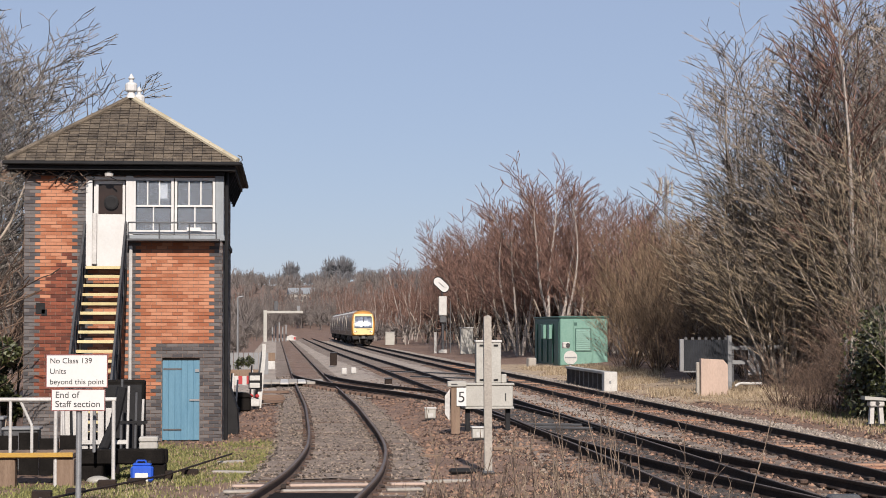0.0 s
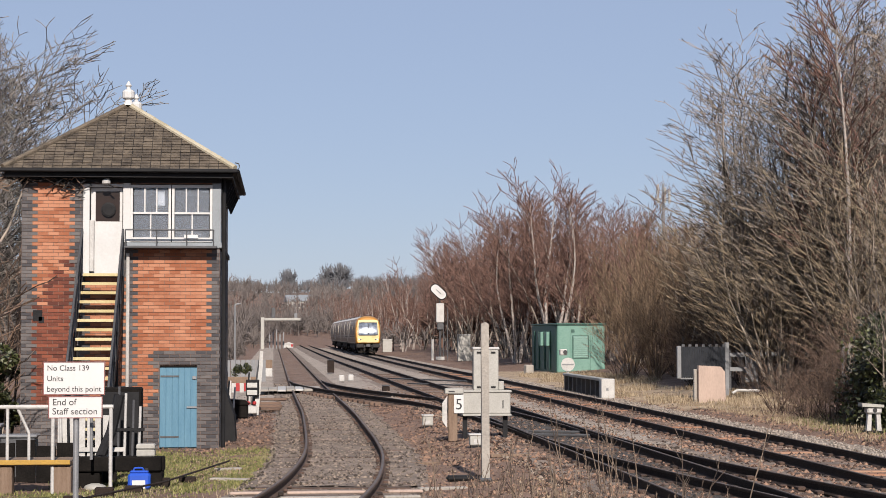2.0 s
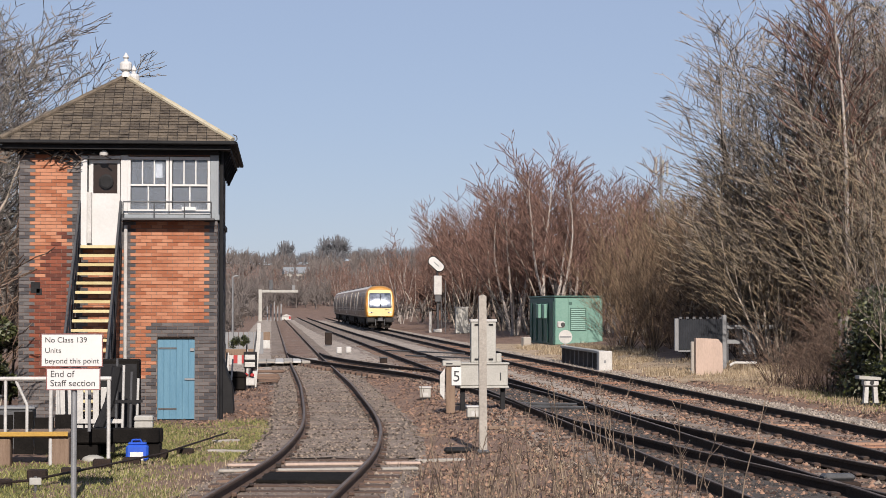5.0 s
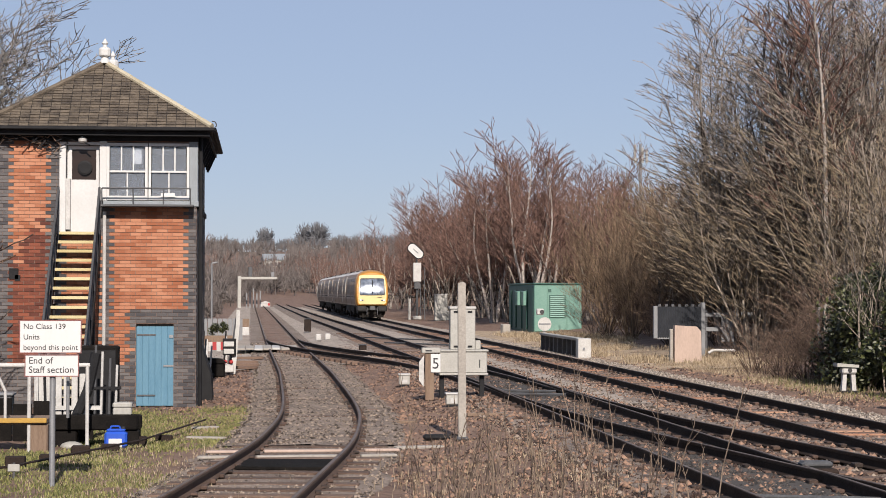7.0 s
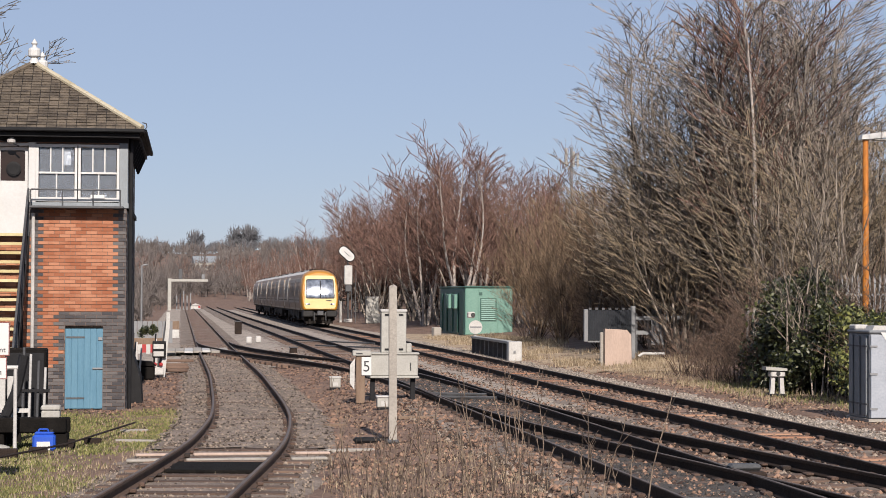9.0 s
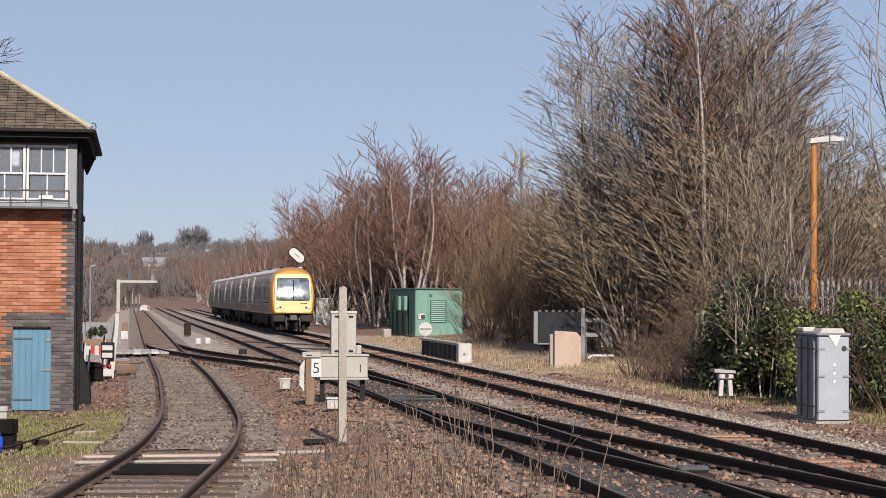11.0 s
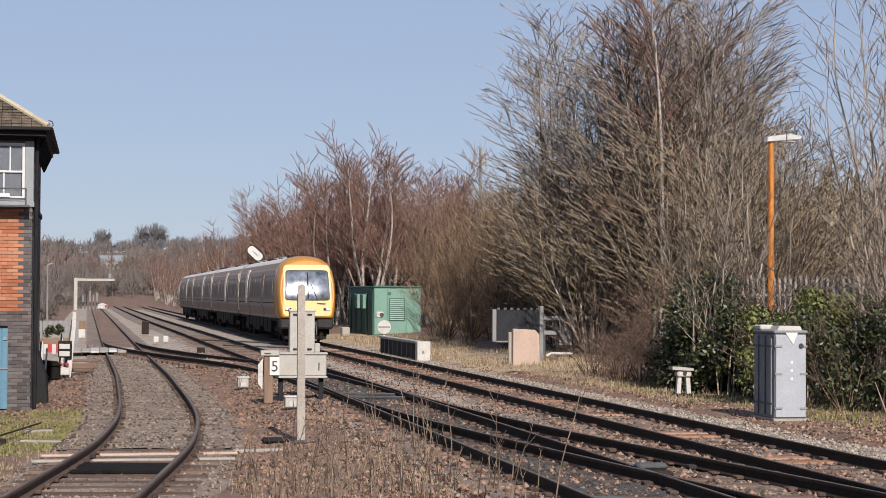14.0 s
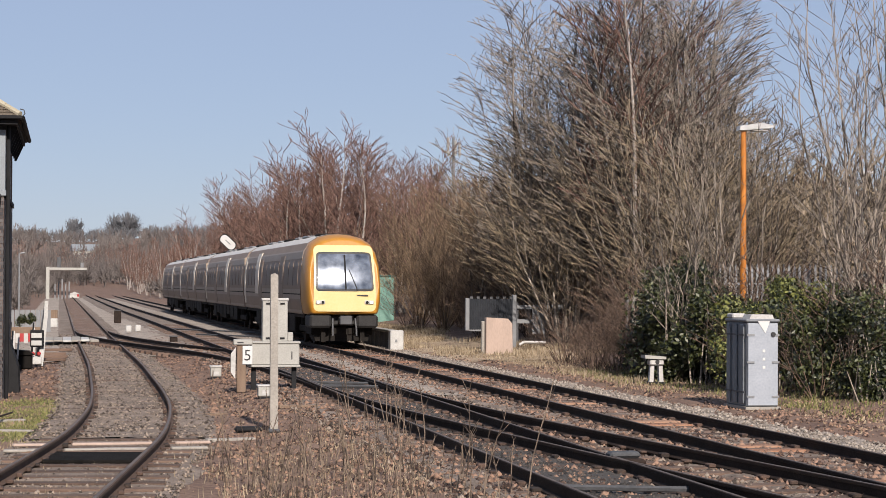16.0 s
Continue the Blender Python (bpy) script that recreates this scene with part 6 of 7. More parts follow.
# ---- bare trees ----
def tube_mesh(name, segs, mat, sides=3):
    """Many tapering twigs at once. Each row of segs: start, end, radius at start, radius at end."""
    S = np.asarray(segs, float)
    p, q, r0, r1 = S[:, 0:3], S[:, 3:6], S[:, 6], S[:, 7]
    d = q - p
    d /= np.linalg.norm(d, axis=1)[:, None] + 1e-9
    h = np.where(np.abs(d[:, 2:3]) < 0.9, np.array([[0, 0, 1.0]]), np.array([[1.0, 0, 0]]))
    a = np.cross(d, h)
    a /= np.linalg.norm(a, axis=1)[:, None]
    b = np.cross(d, a)
    V = []
    for c, r in ((p, r0), (q, r1)):
        for k in range(sides):
            w = 2 * math.pi * k / sides
            V.append(c + (a * math.cos(w) + b * math.sin(w)) * r[:, None])
    V = np.stack(V, 1)
    n = len(S)
    base = np.arange(n)[:, None] * (2 * sides)
    F = np.concatenate([base + np.array([[k, (k + 1) % sides, sides + (k + 1) % sides, sides + k]]) for k in range(sides)])
    return mesh_arrays(name, V.reshape(-1, 3), F, mat)


def grow(seed, height, stems, lean, side_len, density, twig=0.007, up=0.5, start=0.1, depth=3, wander=0.13, trunk_r=0.09, keep=0.45, lift=0.05, short=0.7, fan=0.3, splay=1.0, curl=0.05):
    """Stems with side branches and twigs: rows for trunks and rows for the crown."""
    r = random.Random(seed)
    trunks, crown = [], []
    steps = (0.6, 0.42, 0.3, 0.24)

    def shoot(p, d, length, r0, level, out):
        n = max(2, int(length / steps[level]))
        step = length / n
        for i in range(n):
            t = i / n
            q = p + d * step
            ra, rb_ = r0 * (1 - 0.85 * t), r0 * (1 - 0.85 * (i + 1) / n)
            out.append((*p, *q, max(ra, twig), max(rb_, twig * 0.7)))
            if level < depth and t >= (start if level == 0 else 0.08):
                k = density[level]
                m = int(k) + (1 if r.random() < k - int(k) else 0)
                for _ in range(m):
                    az = r.uniform(0, 2 * math.pi)
                    sidev = Vector((math.cos(az), math.sin(az), 0))
                    away = Vector((q.x, q.y, 0))
                    away = away / (away.length + 0.6)
                    nd = (d * r.uniform(0.55, 1.0) + sidev * r.uniform(0.35, 0.8) * splay + away * fan + Vector((0, 0, up * r.uniform(0.05, 0.9)))).normalized()
                    ln = side_len[level] * r.uniform(0.45, 1.15) * (1 - (1 - keep) * t)
                    if ln > 0.12:
                        shoot(q, nd, ln, max(r0 * (1 - 0.8 * t) * 0.45, twig), level + 1, crown)
            d = (d + Vector((r.uniform(-1, 1), r.uniform(-1, 1), r.uniform(-0.8, 0.9))) * wander * (1.0, 1.0, 1.15, 1.3)[level] + Vector((0, 0, lift if level == 0 else curl))).normalized()
            p = q

    for s in range(stems):
        az = 2 * math.pi * (s + r.random() * 0.7) / stems
        out = Vector((math.cos(az), math.sin(az), 0))
        f = r.uniform(0.2, 1.0)
        d = (Vector((0, 0, 1)) + out * lean * f).normalized()
        shoot(out * 0.2 * (stems > 1), d, height * r.uniform(short, 1.0) * (1 - 0.3 * f * min(1, lean * 1.3)), trunk_r * r.uniform(0.7, 1.1), 0, trunks)
    return trunks, crown


def tree_kind(name, label, seed, bark, twigs, **kw):
    t = thing(name, label, "tree")
    tr, cr = grow(seed, **kw)
    part("trunk", tube_mesh("trunk", tr, bark, 6), bark, t)
    part("crown", tube_mesh("crown", cr, twigs, 3), twigs, t)
    return t


placed = {}


def plant(kind, x, y, turn, size, sink=0.05):
    z = ground_at(x, y) - sink
    m = pose(x, y, z, 0, 0, turn) 
    if kind not in placed:
        placed[kind] = True
        kind.matrix_basis = m
        kind.scale = (size, size, size)
        return kind
    ob = copy_thing(kind, m)
    ob.scale = (size, size, size)
    return ob


BIG_A = tree_kind("bare_tree", "tall bare many-stemmed tree with fine grey brown branches", 21, BARK, BARK,
                  height=13.6, stems=13, lean=0.25, side_len=(2.8, 1.3, 0.6), density=(2.1, 1.8, 1.3), up=0.0, start=0.12, trunk_r=0.085, wander=0.13, keep=0.48, lift=0.045, short=0.75, twig=0.015, fan=0.45, splay=1.25, curl=0.08)
BIG_B = tree_kind("bare_tree", "wide bare tree with spreading olive brown branches", 22, BARK, BARK_OLIVE,
                  height=8.8, stems=15, lean=0.85, side_len=(2.2, 1.0, 0.5), density=(2.1, 1.8, 1.2), up=0.0, start=0.1, trunk_r=0.06, wander=0.15, keep=0.5, lift=0.05, short=0.65, twig=0.014, fan=0.35, splay=1.3, curl=0.10)
SLIM = tree_kind("bare_tree", "slim tall bare tree with upright dark branches", 23, BARK, BARK,
                 height=12.5, stems=3, lean=0.22, side_len=(2.2, 1.0, 0.5), density=(1.6, 1.7, 1.0), up=0.45, start=0.15, trunk_r=0.075, wander=0.11, twig=0.012, fan=0.15, splay=1.2)
BIRCH_A = tree_kind("birch_tree", "bare birch with white trunks and reddish twigs", 24, BIRCH, BARK_RED,
                    height=13.4, stems=4, lean=0.28, side_len=(2.0, 1.1, 0.6), density=(3.6, 2.4, 1.2), up=0.25, start=0.22, trunk_r=0.12, twig=0.02, wander=0.10, fan=0.1, splay=1.2, curl=0.06)
BIRCH_B = tree_kind("birch_tree", "slender bare birch with a haze of red brown twigs", 25, BARK, BARK_RED,
                    height=10.8, stems=3, lean=0.34, side_len=(2.0, 1.1, 0.6), density=(3.8, 2.4, 1.1), up=0.2, start=0.24, trunk_r=0.085, twig=0.022, wander=0.12, short=0.7, fan=0.1, splay=1.2, curl=0.06)
TAN = tree_kind("willow_thicket", "tan twiggy willow thicket of upright shoots", 26, BARK_TAN, BARK_TAN,
                height=7.2, stems=18, lean=0.75, side_len=(1.6, 0.9, 0.4), density=(2.5, 2.2, 0.8), up=0.9, start=0.05, trunk_r=0.035, twig=0.012, short=0.45, keep=0.6)
SHRUB = tree_kind("bare_shrub", "tangled brown bare shrub at the edge of the verge", 27, BARK_DARK, BARK_DARK,
                  height=3.2, stems=16, lean=1.05, side_len=(1.1, 0.6, 0.35), density=(2.4, 2.0, 0.8), up=0.3, start=0.04, trunk_r=0.028, wander=0.2, short=0.4, twig=0.010, splay=1.3)
LEFT_TREE = tree_kind("bare_tree", "broad bare tree with pale grey fine branches behind the box", 28, BARK, BARK_PALE,
                      height=14.0, stems=7, lean=0.5, side_len=(2.9, 1.4, 0.7), density=(3.2, 2.8, 1.9), up=0.0, start=0.12, trunk_r=0.12, wander=0.2, keep=0.5, twig=0.013, fan=0.1, splay=1.3, curl=0.04)
FAR_TREE = tree_kind("far_tree", "distant bare reddish birch with pale trunk", 29, BIRCH, BARK_RED,
                     height=10.5, stems=3, lean=0.3, side_len=(2.4, 1.1), density=(2.2, 1.5), up=0.6, start=0.1, trunk_r=0.09, twig=0.026, depth=2)

LONE = tree_kind("birch_tree", "single tall white stemmed birch among the bare trees", 30, BIRCH, BARK_RED,
                 height=15.0, stems=1, lean=0.05, side_len=(1.6, 0.8, 0.4), density=(1.6, 1.8, 0.8), up=0.9, start=0.35, trunk_r=0.13, wander=0.03, lift=0.06)
plant(LONE, 18.0, 59.6, 0, 1.0)
for x, y, a, s in ((18.6, 64, 10, 1.0), (21.6, 67, 140, 1.02), (20.3, 61, 250, 0.92), (17.6, 66, 80, 0.82), (17.1, 69.5, 200, 0.95), (23.0, 66, 300, 0.76)):
    plant(BIG_A, x, y, a, s)
for x, y, a, s in ((18.4, 58, 30, 1.0), (20.2, 55.5, 200, 0.95), (21.6, 59, 310, 0.95), (17.0, 65, 120, 0.92), (23.4, 64, 80, 1.0), (17.6, 70, 10, 1.05), (19.5, 72, 100, 1.1)):
    plant(BIG_B, x, y, a, s)
for x, y, a, s in ((20.9, 48.5, 20, 1.0), (22.4, 50.5, 140, 1.08), (20.6, 46.5, 260, 0.85), (16.6, 78, 200, 0.72), (17.2, 74, 10, 0.7), (19.2, 22.5, 30, 0.7)):
    plant(SLIM, x, y, a, s)
for x, y, a, s in ((17.2, 122, 0, 1.1), (19.2, 127, 90, 1.12), (16.0, 131, 200, 1.0), (21.5, 125, 300, 1.0), (19.4, 63, 160, 1.12), (24.5, 128, 40, 0.92)):
    plant(BIRCH_A, x, y, a, s)
rp = random.Random(44)
for i in range(22):
    y = 124 + i * 4.9
    plant(BIRCH_B, 16.9 + rp.uniform(-0.8, 2.5), y, rp.uniform(0, 360), rp.uniform(0.92, 1.2))
for i in range(9):
    plant(BIRCH_B, 20.0 + rp.uniform(0, 6), 106 + i * 3, rp.uniform(0, 360), rp.uniform(0.75, 0.95))
for i in range(20):
    plant(BIRCH_B, 18.4 + rp.uniform(-1, 6), 112 + i * 5, rp.uniform(0, 360), rp.uniform(0.8, 1.05))
for x, y, a, s in ((16.8, 92, 0, 1.0), (18.6, 88, 100, 1.08), (19.2, 97, 210, 1.1), (16.4, 84, 300, 0.95), (20.6, 92, 60, 1.12), (17.3, 78, 170, 1.0), (21.5, 101, 20, 1.1), (20.0, 110, 90, 1.15), (22.5, 114, 190, 1.15), (18.8, 82, 290, 1.0), (21.4, 80, 45, 1.1)):
    plant(TAN, x, y, a, s)
for i in range(12):
    y = 45.5 + i * 0.75
    plant(SHRUB, 13.5 + 0.055 * max(0.0, y - 48) + rp.uniform(0, 1.0), y, rp.uniform(0, 360), rp.uniform(0.38, 0.6))
for i in range(26):
    y = 66 + i * 1.5
    plant(SHRUB, 16.6 + rp.uniform(0.0, 2.4) + (2.2 if y > 90 else 0), y, rp.uniform(0, 360), rp.uniform(0.5, 0.95))
for i in range(34):
    y = 36 + i * 2.1
    x = 15.6 + 0.012 * (y - 40) + rp.uniform(-0.3, 2.6) + (1.6 if 52 < y < 72 else 0.0)
    if y > 92:
        x += 3.6
    plant(SHRUB, x, y, rp.uniform(0, 360), rp.uniform(0.6, 1.15) * (0.8 if x < 16 else 1))
for x, y, a, s in ((-10.2, 54, 200, 1.0), (-11.2, 60, 120, 1.0)):
    plant(LEFT_TREE, x, y, a, s)
for x, y, a, s in ((-7.6, 47, 10, 1.5), (-7.4, 42, 80, 1.4), (-8.6, 40, 190, 1.7), (-7.9, 51, 280, 1.6)):
    plant(SHRUB, x, y, a, s)
for i in range(28):
    y = 232 + i * 10.5
    x = 15.0 + rp.uniform(-0.6, 4.5) - 0.012 * (y - 230)
    plant(FAR_TREE, x, y, rp.uniform(0, 360), rp.uniform(0.75, 1.08))
for i in range(14):
    y = 300 + i * 17
    plant(FAR_TREE, -9.5 - rp.uniform(0, 9), y, rp.uniform(0, 360), rp.uniform(0.75, 1.1))
for i in range(10):
    plant(FAR_TREE, -6 + i * 2.2 + rp.uniform(-1, 1), 520 + rp.uniform(0, 40), rp.uniform(0, 360), rp.uniform(0.6, 0.9))


# woods of the far valley: thousands of fine rounded crowns, nobody could count them
def woods(name, n, x0, x1, y0, y1, h0, h1, mat, label, seed, sprays=24, thin=0.011):
    r = np.random.default_rng(seed)
    x, y = x0 + (x1 - x0) * r.random(n), y0 + (y1 - y0) * r.random(n)
    z, h = ground_height(x, y), h0 + (h1 - h0) * r.random(n) ** 1.5
    wide = 0.28 + 0.2 * r.random(n)
    segs = []
    for k in range(sprays):
        a, e = r.random(n) * 6.283, np.arccos(1 - 1.6 * r.random(n))
        grow_ = 0.75 + 0.3 * r.random(n)
        tip = np.stack([x + h * wide * np.sin(e) * np.cos(a) * grow_, y + h * wide * np.sin(e) * np.sin(a) * grow_, z + h * (0.5 + 0.5 * np.cos(e) * grow_)], -1)
        lo = 0.15 + 0.35 * r.random(n)
        root = np.stack([x, y, z + h * lo], -1)
        mid = root * 0.45 + tip * 0.55 + r.normal(0, 0.04, (n, 3)) * h[:, None]
        segs.append(np.concatenate([root, mid, (h * thin * 1.3)[:, None], (h * thin)[:, None]], 1))
        segs.append(np.concatenate([mid, tip, (h * thin * 1.6)[:, None], (h * thin * 0.5)[:, None]], 1))
    segs.append(np.stack([x, y, z - 0.5, x, y, z + h * 0.7, h * 0.022, h * 0.01], -1))
    return tagged(new(name, tube_mesh(name, np.concatenate(segs), mat, 3)), label, "woods", kind="stuff")


woods("far_woods", 330, -45, 100, 440, 640, 5.5, 9, FAR_WOOD_HAZE, "grey brown bare woods across the valley", 61, 46, 0.0065)
woods("far_scrub", 130, 13.5, 30, 235, 440, 2.5, 5, FAR_WOOD_HAZE, "low bare scrub beside the far line", 68, 30, 0.012)
woods("far_scrub", 110, -24, -5.5, 240, 440, 2.5, 5, FAR_WOOD_HAZE, "low bare scrub beside the far siding", 69, 30, 0.012)
woods("far_scrub", 90, -15, -2.8, 318, 425, 2, 4.2, FAR_WOOD_HAZE, "low scrub closing in on the far siding", 74, 34, 0.012)
woods("far_scrub", 50, -8.5, -4.0, 104, 200, 1.4, 2.6, FAR_WOOD_HAZE, "low bare hedge beside the siding", 75, 40, 0.012)
woods("far_scrub", 260, -30, 60, 462, 500, 3, 6, FAR_WOOD_HAZE, "low bare scrub closing the view down the line", 70, 30, 0.012)
woods("left_woods", 150, -46, -14, 90, 430, 6, 10, FAR_WOOD_HAZE, "bare brown woods along the left of the line", 63, 40)
woods("left_woods", 90, -34, -7, 330, 430, 6, 9.5, FAR_WOOD_HAZE, "grey bare trees closing the left of the valley", 71, 44, 0.008)
woods("right_woods", 430, 19.5, 60, 122, 430, 6.5, 10.5, material("brown bare wood edge", (0.11, 0.06, 0.045), (0.20, 0.12, 0.09), 1.0, scale=0.1, fine=0.8, spread=0.8, island=True, bump=0), "reddish bare woods behind the birches", 64, 54, 0.009)
woods("right_scrub", 170, 22.5, 52, 62, 118, 4.5, 8.5, BARK_OLIVE, "olive bare scrub behind the tall trees", 65, 36, 0.007)
woods("hill_woods", 420, -110, 170, 980, 1260, 6, 9.5, HILL_WOOD_HAZE, "hazy bare trees on the far hill", 62, 26, 0.012)
woods("left_woods", 110, -24, -5.2, 128, 232, 2, 4.5, FAR_WOOD_HAZE, "low grey scrub along the siding fence", 73, 40, 0.010)
woods("left_woods", 120, -40, -6.5, 225, 325, 3.5, 7, FAR_WOOD_HAZE, "grey bare scrub along the left of the siding", 72, 46, 0.009)
woods("hill_woods", 420, -80, 150, 640, 990, 6, 10, FAR_WOOD_HAZE, "bare brown woods on the lower hill", 64, 20, 0.012)
woods("hill_top_oaks", 3, 25, 36, 1130, 1150, 16, 19, HILL_WOOD_HAZE, "large rounded bare trees on the hill top", 66, 130, 0.012)
woods("hill_top_oaks", 2, 0, 9, 1130, 1150, 14, 17, HILL_WOOD_HAZE, "rounded bare trees on the hill top", 67, 130, 0.012)


# ---- evergreen hedge, ivy, grass and weeds ----
def leaves(name, n, centre, size, leaf, mat, label, seed, category="hedge", kind="", lumps=14):
    """A crown of many small leaves gathered in lumps."""
    r = np.random.default_rng(seed)
    c = np.asarray(centre, float)
    s = np.asarray(size, float)
    lump = (r.random((lumps, 3)) * 2 - 1) * s * 0.72 + c
    rad = (0.28 + 0.4 * r.random(lumps)) * s.min() * 1.1
    k = r.integers(0, lumps, n)
    d = r.normal(size=(n, 3))
    d /= np.linalg.norm(d, axis=1)[:, None]
    p = lump[k] + d * (rad[k] * r.random(n) ** 0.35)[:, None]
    p[:, 2] = np.maximum(p[:, 2], ground_height(p[:, 0], p[:, 1]) + 0.02)
    u = r.normal(size=(n, 3))
    u /= np.linalg.norm(u, axis=1)[:, None]
    v = np.cross(u, d + r.normal(size=(n, 3)) * 0.5)
    v /= np.linalg.norm(v, axis=1)[:, None] + 1e-9
    ls = leaf * (0.6 + 0.8 * r.random(n))[:, None]
    V = np.stack([p - u * ls, p + v * ls * 0.5, p + u * ls, p - v * ls * 0.5], 1).reshape(-1, 3)
    F = np.arange(n * 4).reshape(-1, 4)
    t = thing(name, label, category, kind=kind)
    part("foliage", mesh_arrays("foliage", V, F, mat), mat, t)
    rr = random.Random(seed)
    st_ = []
    for _ in range(24):
        x, y = c[0] + rr.uniform(-1, 1) * s[0] * 0.7, c[1] + rr.uniform(-1, 1) * s[1] * 0.7
        x2, y2 = x + rr.uniform(-0.4, 0.4), y + rr.uniform(-0.3, 0.3)
        z = ground_at(x, y) - 0.05
        st_.append((x, y, z, x2, y2, z + s[2] * rr.uniform(1.0, 1.7), 0.025, 0.008))
    part("stem_tangle", tube_mesh("stem_tangle", st_, BARK, 4), BARK, t)
    return t


for x, y, a, s in ((14.3, 38.6, 0, 0.62), (15.2, 41.0, 80, 0.75), (14.6, 36.0, 160, 0.6), (16.2, 38.0, 250, 0.85), (17.4, 45.5, 20, 0.8), (18.8, 47.5, 130, 0.85), (19.8, 46.0, 220, 0.8), (15.4, 46.0, 310, 0.75), (14.4, 48.0, 60, 0.65), (15.9, 52, 10, 0.8), (16.9, 55, 100, 0.9), (17.2, 57.5, 200, 0.7), (17.6, 59.5, 300, 0.9), (18.2, 62, 40, 0.8), (16.8, 52.5, 70, 1.0)):
    plant(SHRUB, x, y, a, s)
leaves("ivy_bush", 9000, (14.7, 42.0, 1.0), (0.9, 1.4, 1.15), 0.055, LEAF, "dense dark green ivy covered bush", 71)
leaves("ivy_bush", 9000, (15.9, 43.0, 1.2), (0.9, 1.6, 1.3), 0.055, LEAF, "dark evergreen bush tangled with bare stems", 72)
leaves("ivy_bush", 9500, (14.4, 44.9, 1.1), (1.0, 1.6, 1.6), 0.06, LEAF, "ragged dark ivy climbing among bare branches", 90, lumps=34)
leaves("ivy_bush", 8000, (15.2, 46.6, 1.5), (0.8, 1.3, 1.5), 0.06, LEAF, "ivy climbing the foot of the bare trees", 91, lumps=22)
leaves("ivy_bush", 5000, (13.95, 43.6, 0.4), (0.4, 0.8, 0.5), 0.05, LEAF, "low ivy and bramble behind the ground signal", 92, lumps=18)
for x, y, a, z_ in ((14.1, 43.4, 0, 0.5), (14.9, 44.0, 120, 0.6), (15.6, 45.2, 230, 0.62)):
    plant(SLIM, x, y, a, z_)
leaves("privet_hedge", 9000, (14.5, 39.0, 1.3), (1.15, 1.0, 1.0), 0.05, LEAF_LIGHT, "light green privet hedge beyond the cabinet", 73)
leaves("ivy_bush", 8000, (15.2, 36.8, 0.75), (1.3, 1.2, 0.9), 0.05, LEAF, "dark ivy bank behind the cabinet", 74)
leaves("privet_hedge", 5000, (17.0, 40.5, 1.3), (0.9, 1.2, 0.9), 0.05, LEAF_LIGHT, "light green leafy scrub below the fence", 75)
leaves("ivy_bush", 7000, (16.3, 36.2, 0.9), (1.2, 1.2, 1.0), 0.05, LEAF, "dark ivy bank under slim bare trunks", 79)
leaves("ivy_bush", 5000, (15.2, 34.6, 0.45), (0.9, 0.9, 0.5), 0.045, LEAF, "low dark ivy at the foot of the bank", 80)
for x, y, a, s in ((16.2, 38.3, 20, 0.7), (16.9, 39.6, 150, 0.75), (15.9, 36.6, 260, 0.6)):
    plant(SLIM, x, y, a, s)
leaves("ivy_bush", 5000, (16.4, 50.0, 1.1), (1.2, 1.4, 1.3), 0.06, LEAF, "ivy clump at the foot of the bare trees", 76)
leaves("ivy_bush", 9000, (-6.4, 42.6, 1.2), (0.6, 1.2, 1.7), 0.06, LEAF, "dark evergreen bush beside the brick box", 77)
leaves("ivy_bush", 1200, (-2.0, 92, 0.45), (0.8, 0.3, 0.3), 0.05, LEAF, "small clipped shrub growing in a planter", 78, "shrub", lumps=8)


def blades(name, n, pts, h, mat, label, seed, lean=0.5, width=0.006, category="grass"):
    r = np.random.default_rng(seed)
    x, y = pts(r, n)
    z = ground_height(x, y) - 0.01
    hh = h * (0.35 + 0.9 * r.random(n))
    a = r.random(n) * 6.283
    l = lean * hh * r.random(n)
    w = width * (0.6 + 0.8 * r.random(n))
    b = r.random(n) * 6.283
    V = np.stack([np.stack([x - np.cos(b) * w, y - np.sin(b) * w, z], -1), np.stack([x + np.cos(b) * w, y + np.sin(b) * w, z], -1),
                  np.stack([x + np.cos(a) * l, y + np.sin(a) * l, z + hh], -1)], 1).reshape(-1, 3)
    return tagged(new(name, mesh_arrays(name, V, np.arange(n * 3).reshape(-1, 3), mat)), label, category, kind="stuff")


def patch(x0, x1, y0, y1, lumps=40):
    def pick(r, n):
        cx, cy = x0 + (x1 - x0) * r.random(lumps), y0 + (y1 - y0) * r.random(lumps)
        k = r.integers(0, lumps, n)
        return cx[k] + r.normal(0, 0.28, n), cy[k] + r.normal(0, 0.7, n)
    return pick


blades("green_grass", 34000, patch(-3.2, 0.0, 31.5, 41.5, 75), 0.055, GRASS, "patchy green and yellow grass before the box", 81, width=0.016, lean=0.9)
blades("green_grass", 22000, patch(-5.5, -1.6, 21.0, 30.3, 55), 0.06, GRASS, "short green grass round the sign post", 82, width=0.012, lean=0.9)
blades("dead_grass", 8000, patch(-3.2, 0.2, 21.5, 40, 60), 0.07, DEAD_GRASS, "dead straw grass beside the siding", 83, width=0.008)
blades("dead_grass", 5000, patch(12.1, 14.6, 40, 62, 40), 0.13, DEAD_GRASS, "dead straw grass along the verge", 84, width=0.010)
blades("dead_grass", 16000, patch(12.0, 16.0, 57, 104, 90), 0.20, DEAD_GRASS, "pale dry grass along the far verge", 85, width=0.016)
blades("dead_grass", 1300, patch(1.9, 4.6, 19, 32, 90), 0.13, STEM, "sparse dry grass among the cinders", 86, width=0.005, lean=0.4)
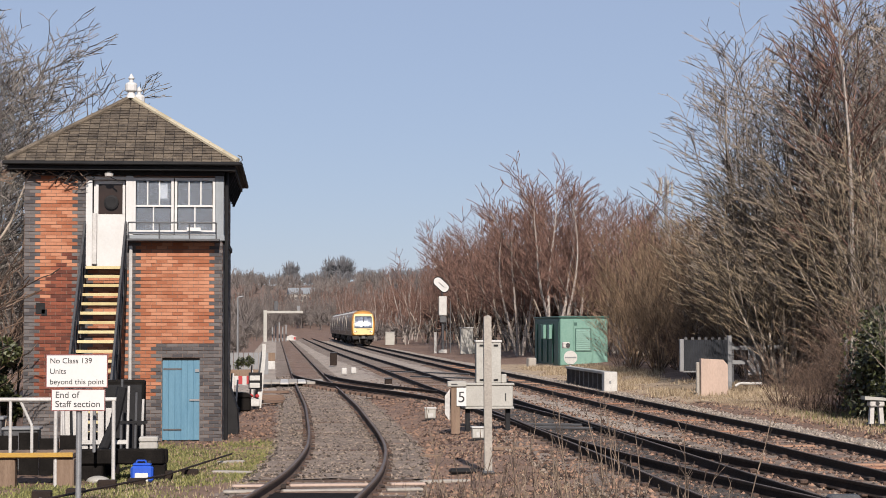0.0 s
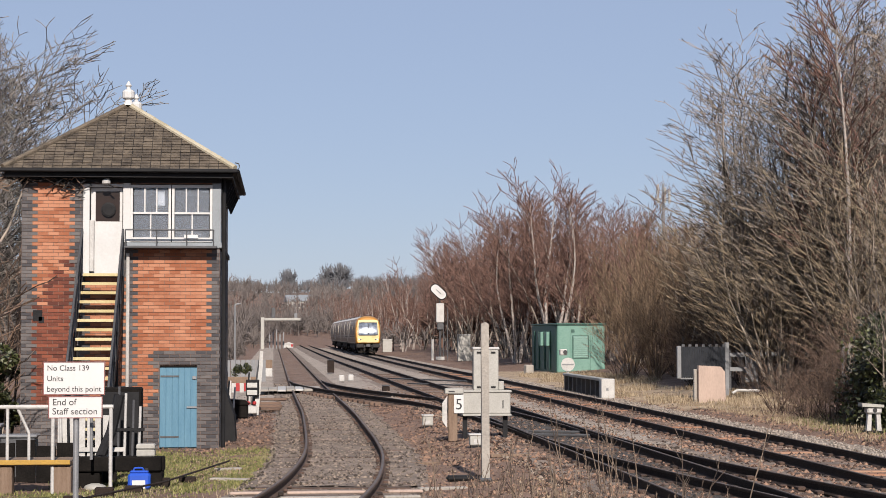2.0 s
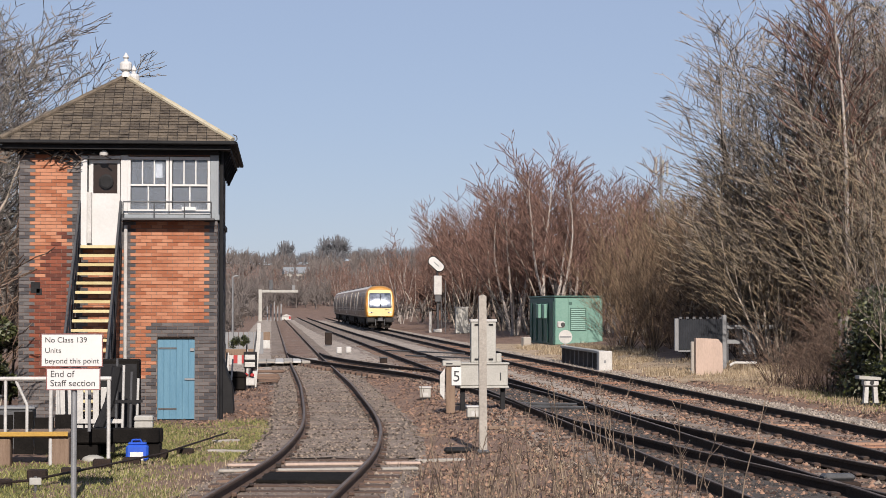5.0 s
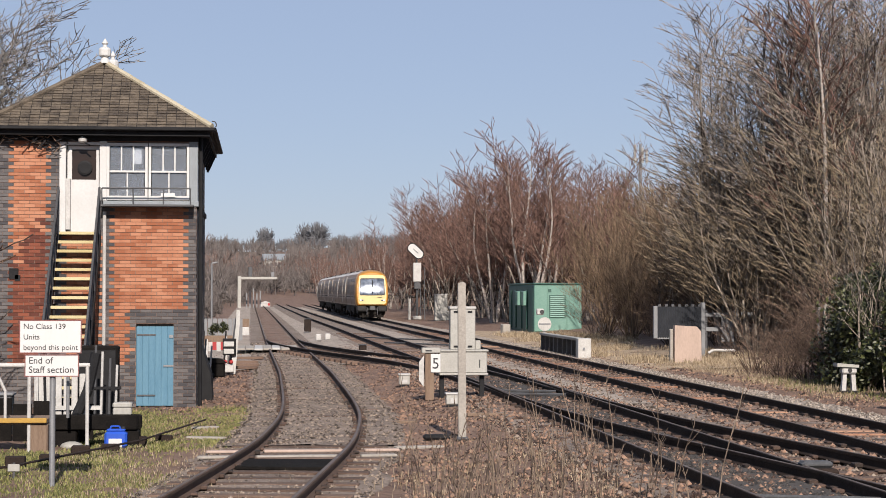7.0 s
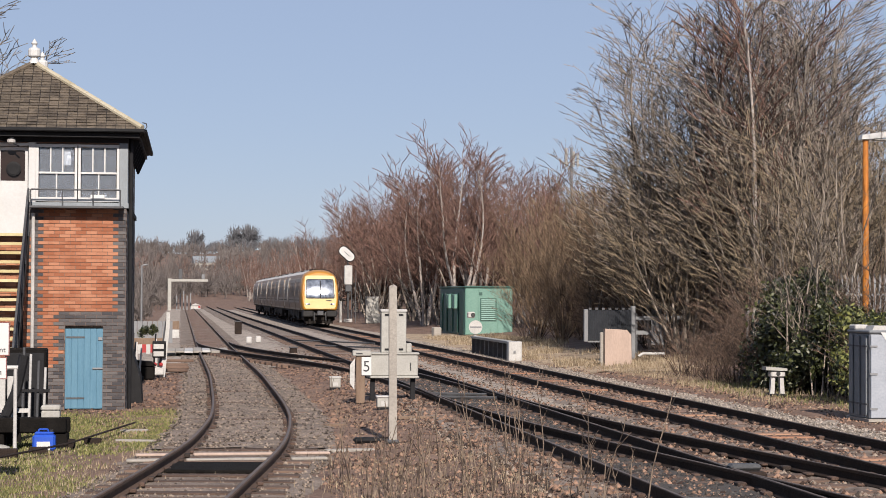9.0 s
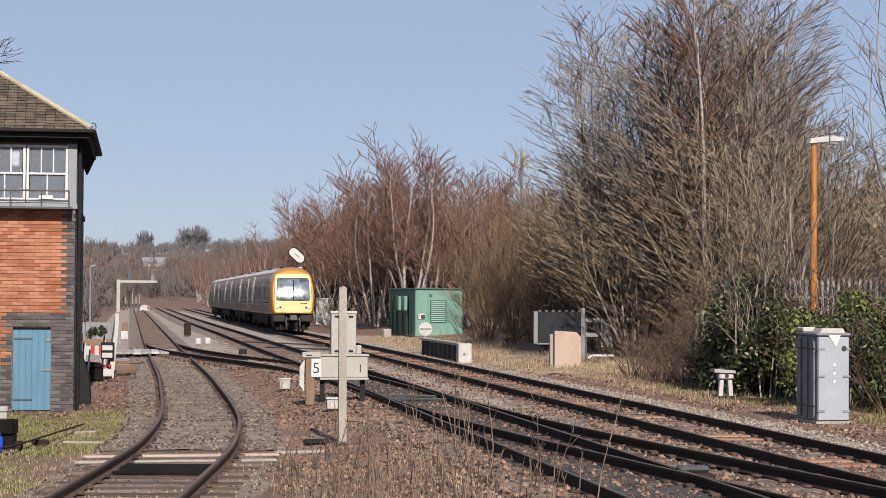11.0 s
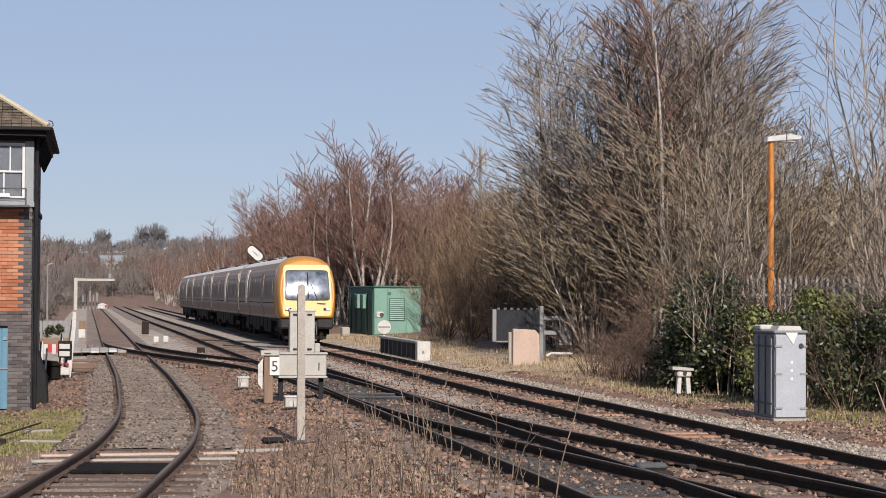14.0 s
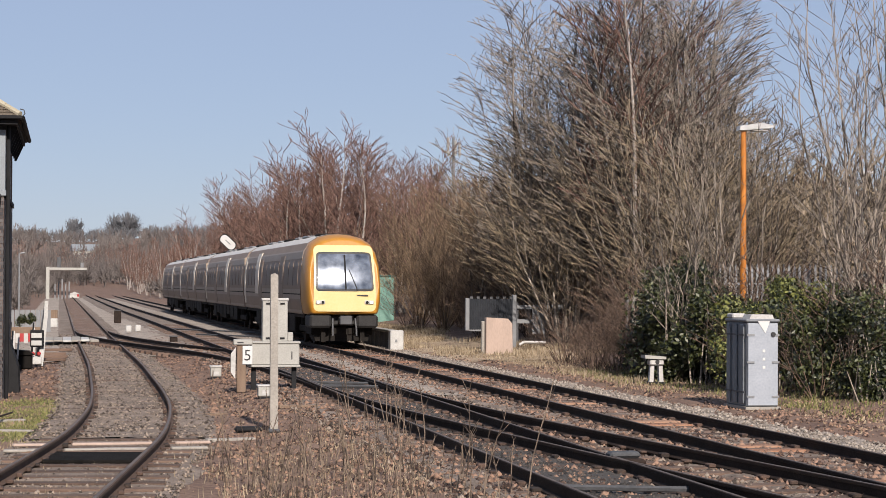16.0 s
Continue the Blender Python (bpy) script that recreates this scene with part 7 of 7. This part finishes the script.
blades("dead_grass", 900, patch(1.8, 4.4, 18.5, 28, 70), 0.17, DEAD_GRASS, "pale dry stalks among the cinders", 93, width=0.0055, lean=0.45)
blades("leaf_litter", 5000, patch(12.4, 15.0, 26, 62, 110), 0.05, LITTER, "dead brown leaves strewn over the verge", 94, lean=2.0, width=0.03)
blades("leaf_litter", 3000, patch(2.0, 5.0, 19, 45, 110), 0.04, LITTER, "dead leaves and straw strewn over the cinders", 95, lean=2.0, width=0.018)
blades("green_grass", 1800, patch(13.3, 15.6, 31, 40, 30), 0.13, GRASS, "tufts of green and dry grass round the cabinet", 97, width=0.010)
blades("green_grass", 1500, patch(12.8, 15.0, 40, 50, 30), 0.12, GRASS, "mixed green and dry grass under the hedge", 87, width=0.010)

rw_ = random.Random(9)
weed = []
for _ in range(120):
    x, y = 1.9 + 3.0 * rw_.random(), 19.5 + 10.5 * rw_.random() ** 1.2
    if x > 4.9:
        continue
    z = ground_at(x, y) - 0.02
    h = 0.3 + 1.15 * rw_.random() ** 2.0
    p = Vector((x, y, z))
    d = Vector((rw_.uniform(-0.18, 0.18), rw_.uniform(-0.18, 0.18), 1)).normalized()
    n = 5
    for i in range(n):
        q = p + d * (h / n)
        weed.append((*p, *q, 0.011 * (1 - 0.12 * i), 0.011 * (1 - 0.12 * (i + 1))))
        if i > 1:
            for _ in range(2):
                e = (d + Vector((rw_.uniform(-0.8, 0.8), rw_.uniform(-0.5, 0.5), 0.3))).normalized()
                weed.append((*q, *(q + e * h * rw_.uniform(0.08, 0.25)), 0.004, 0.003))
        d = (d + Vector((rw_.uniform(-0.12, 0.12), rw_.uniform(-0.1, 0.1), 0))).normalized()
        p = q
tagged(new("dead_weeds", tube_mesh("dead_weeds", weed, STEM, 3)), "tall dead brown weed stems among the cinders", "weeds", kind="stuff")


# ---- what moves ----
def nose_at(t):
    return 219.3 - 8.9 * t - 0.0375 * t * t


def car_pose(k, t):
    y0 = nose_at(t) + k * (CAR + GAP)
    ya, yb = y0 + 3.4, y0 + CAR - 3.4
    xa, xb = float(line_x(FAR_MAIN, ya)), float(line_x(FAR_MAIN, yb))
    slope = (xb - xa) / (yb - ya)
    return pose(xa - slope * 3.4, y0, 0, 0, 0, -math.degrees(math.atan(slope)))


def motions():
    for k, car in enumerate(cars):
        walk(car, [(float(t), car_pose(k, t)) for t in range(17)])


motions()
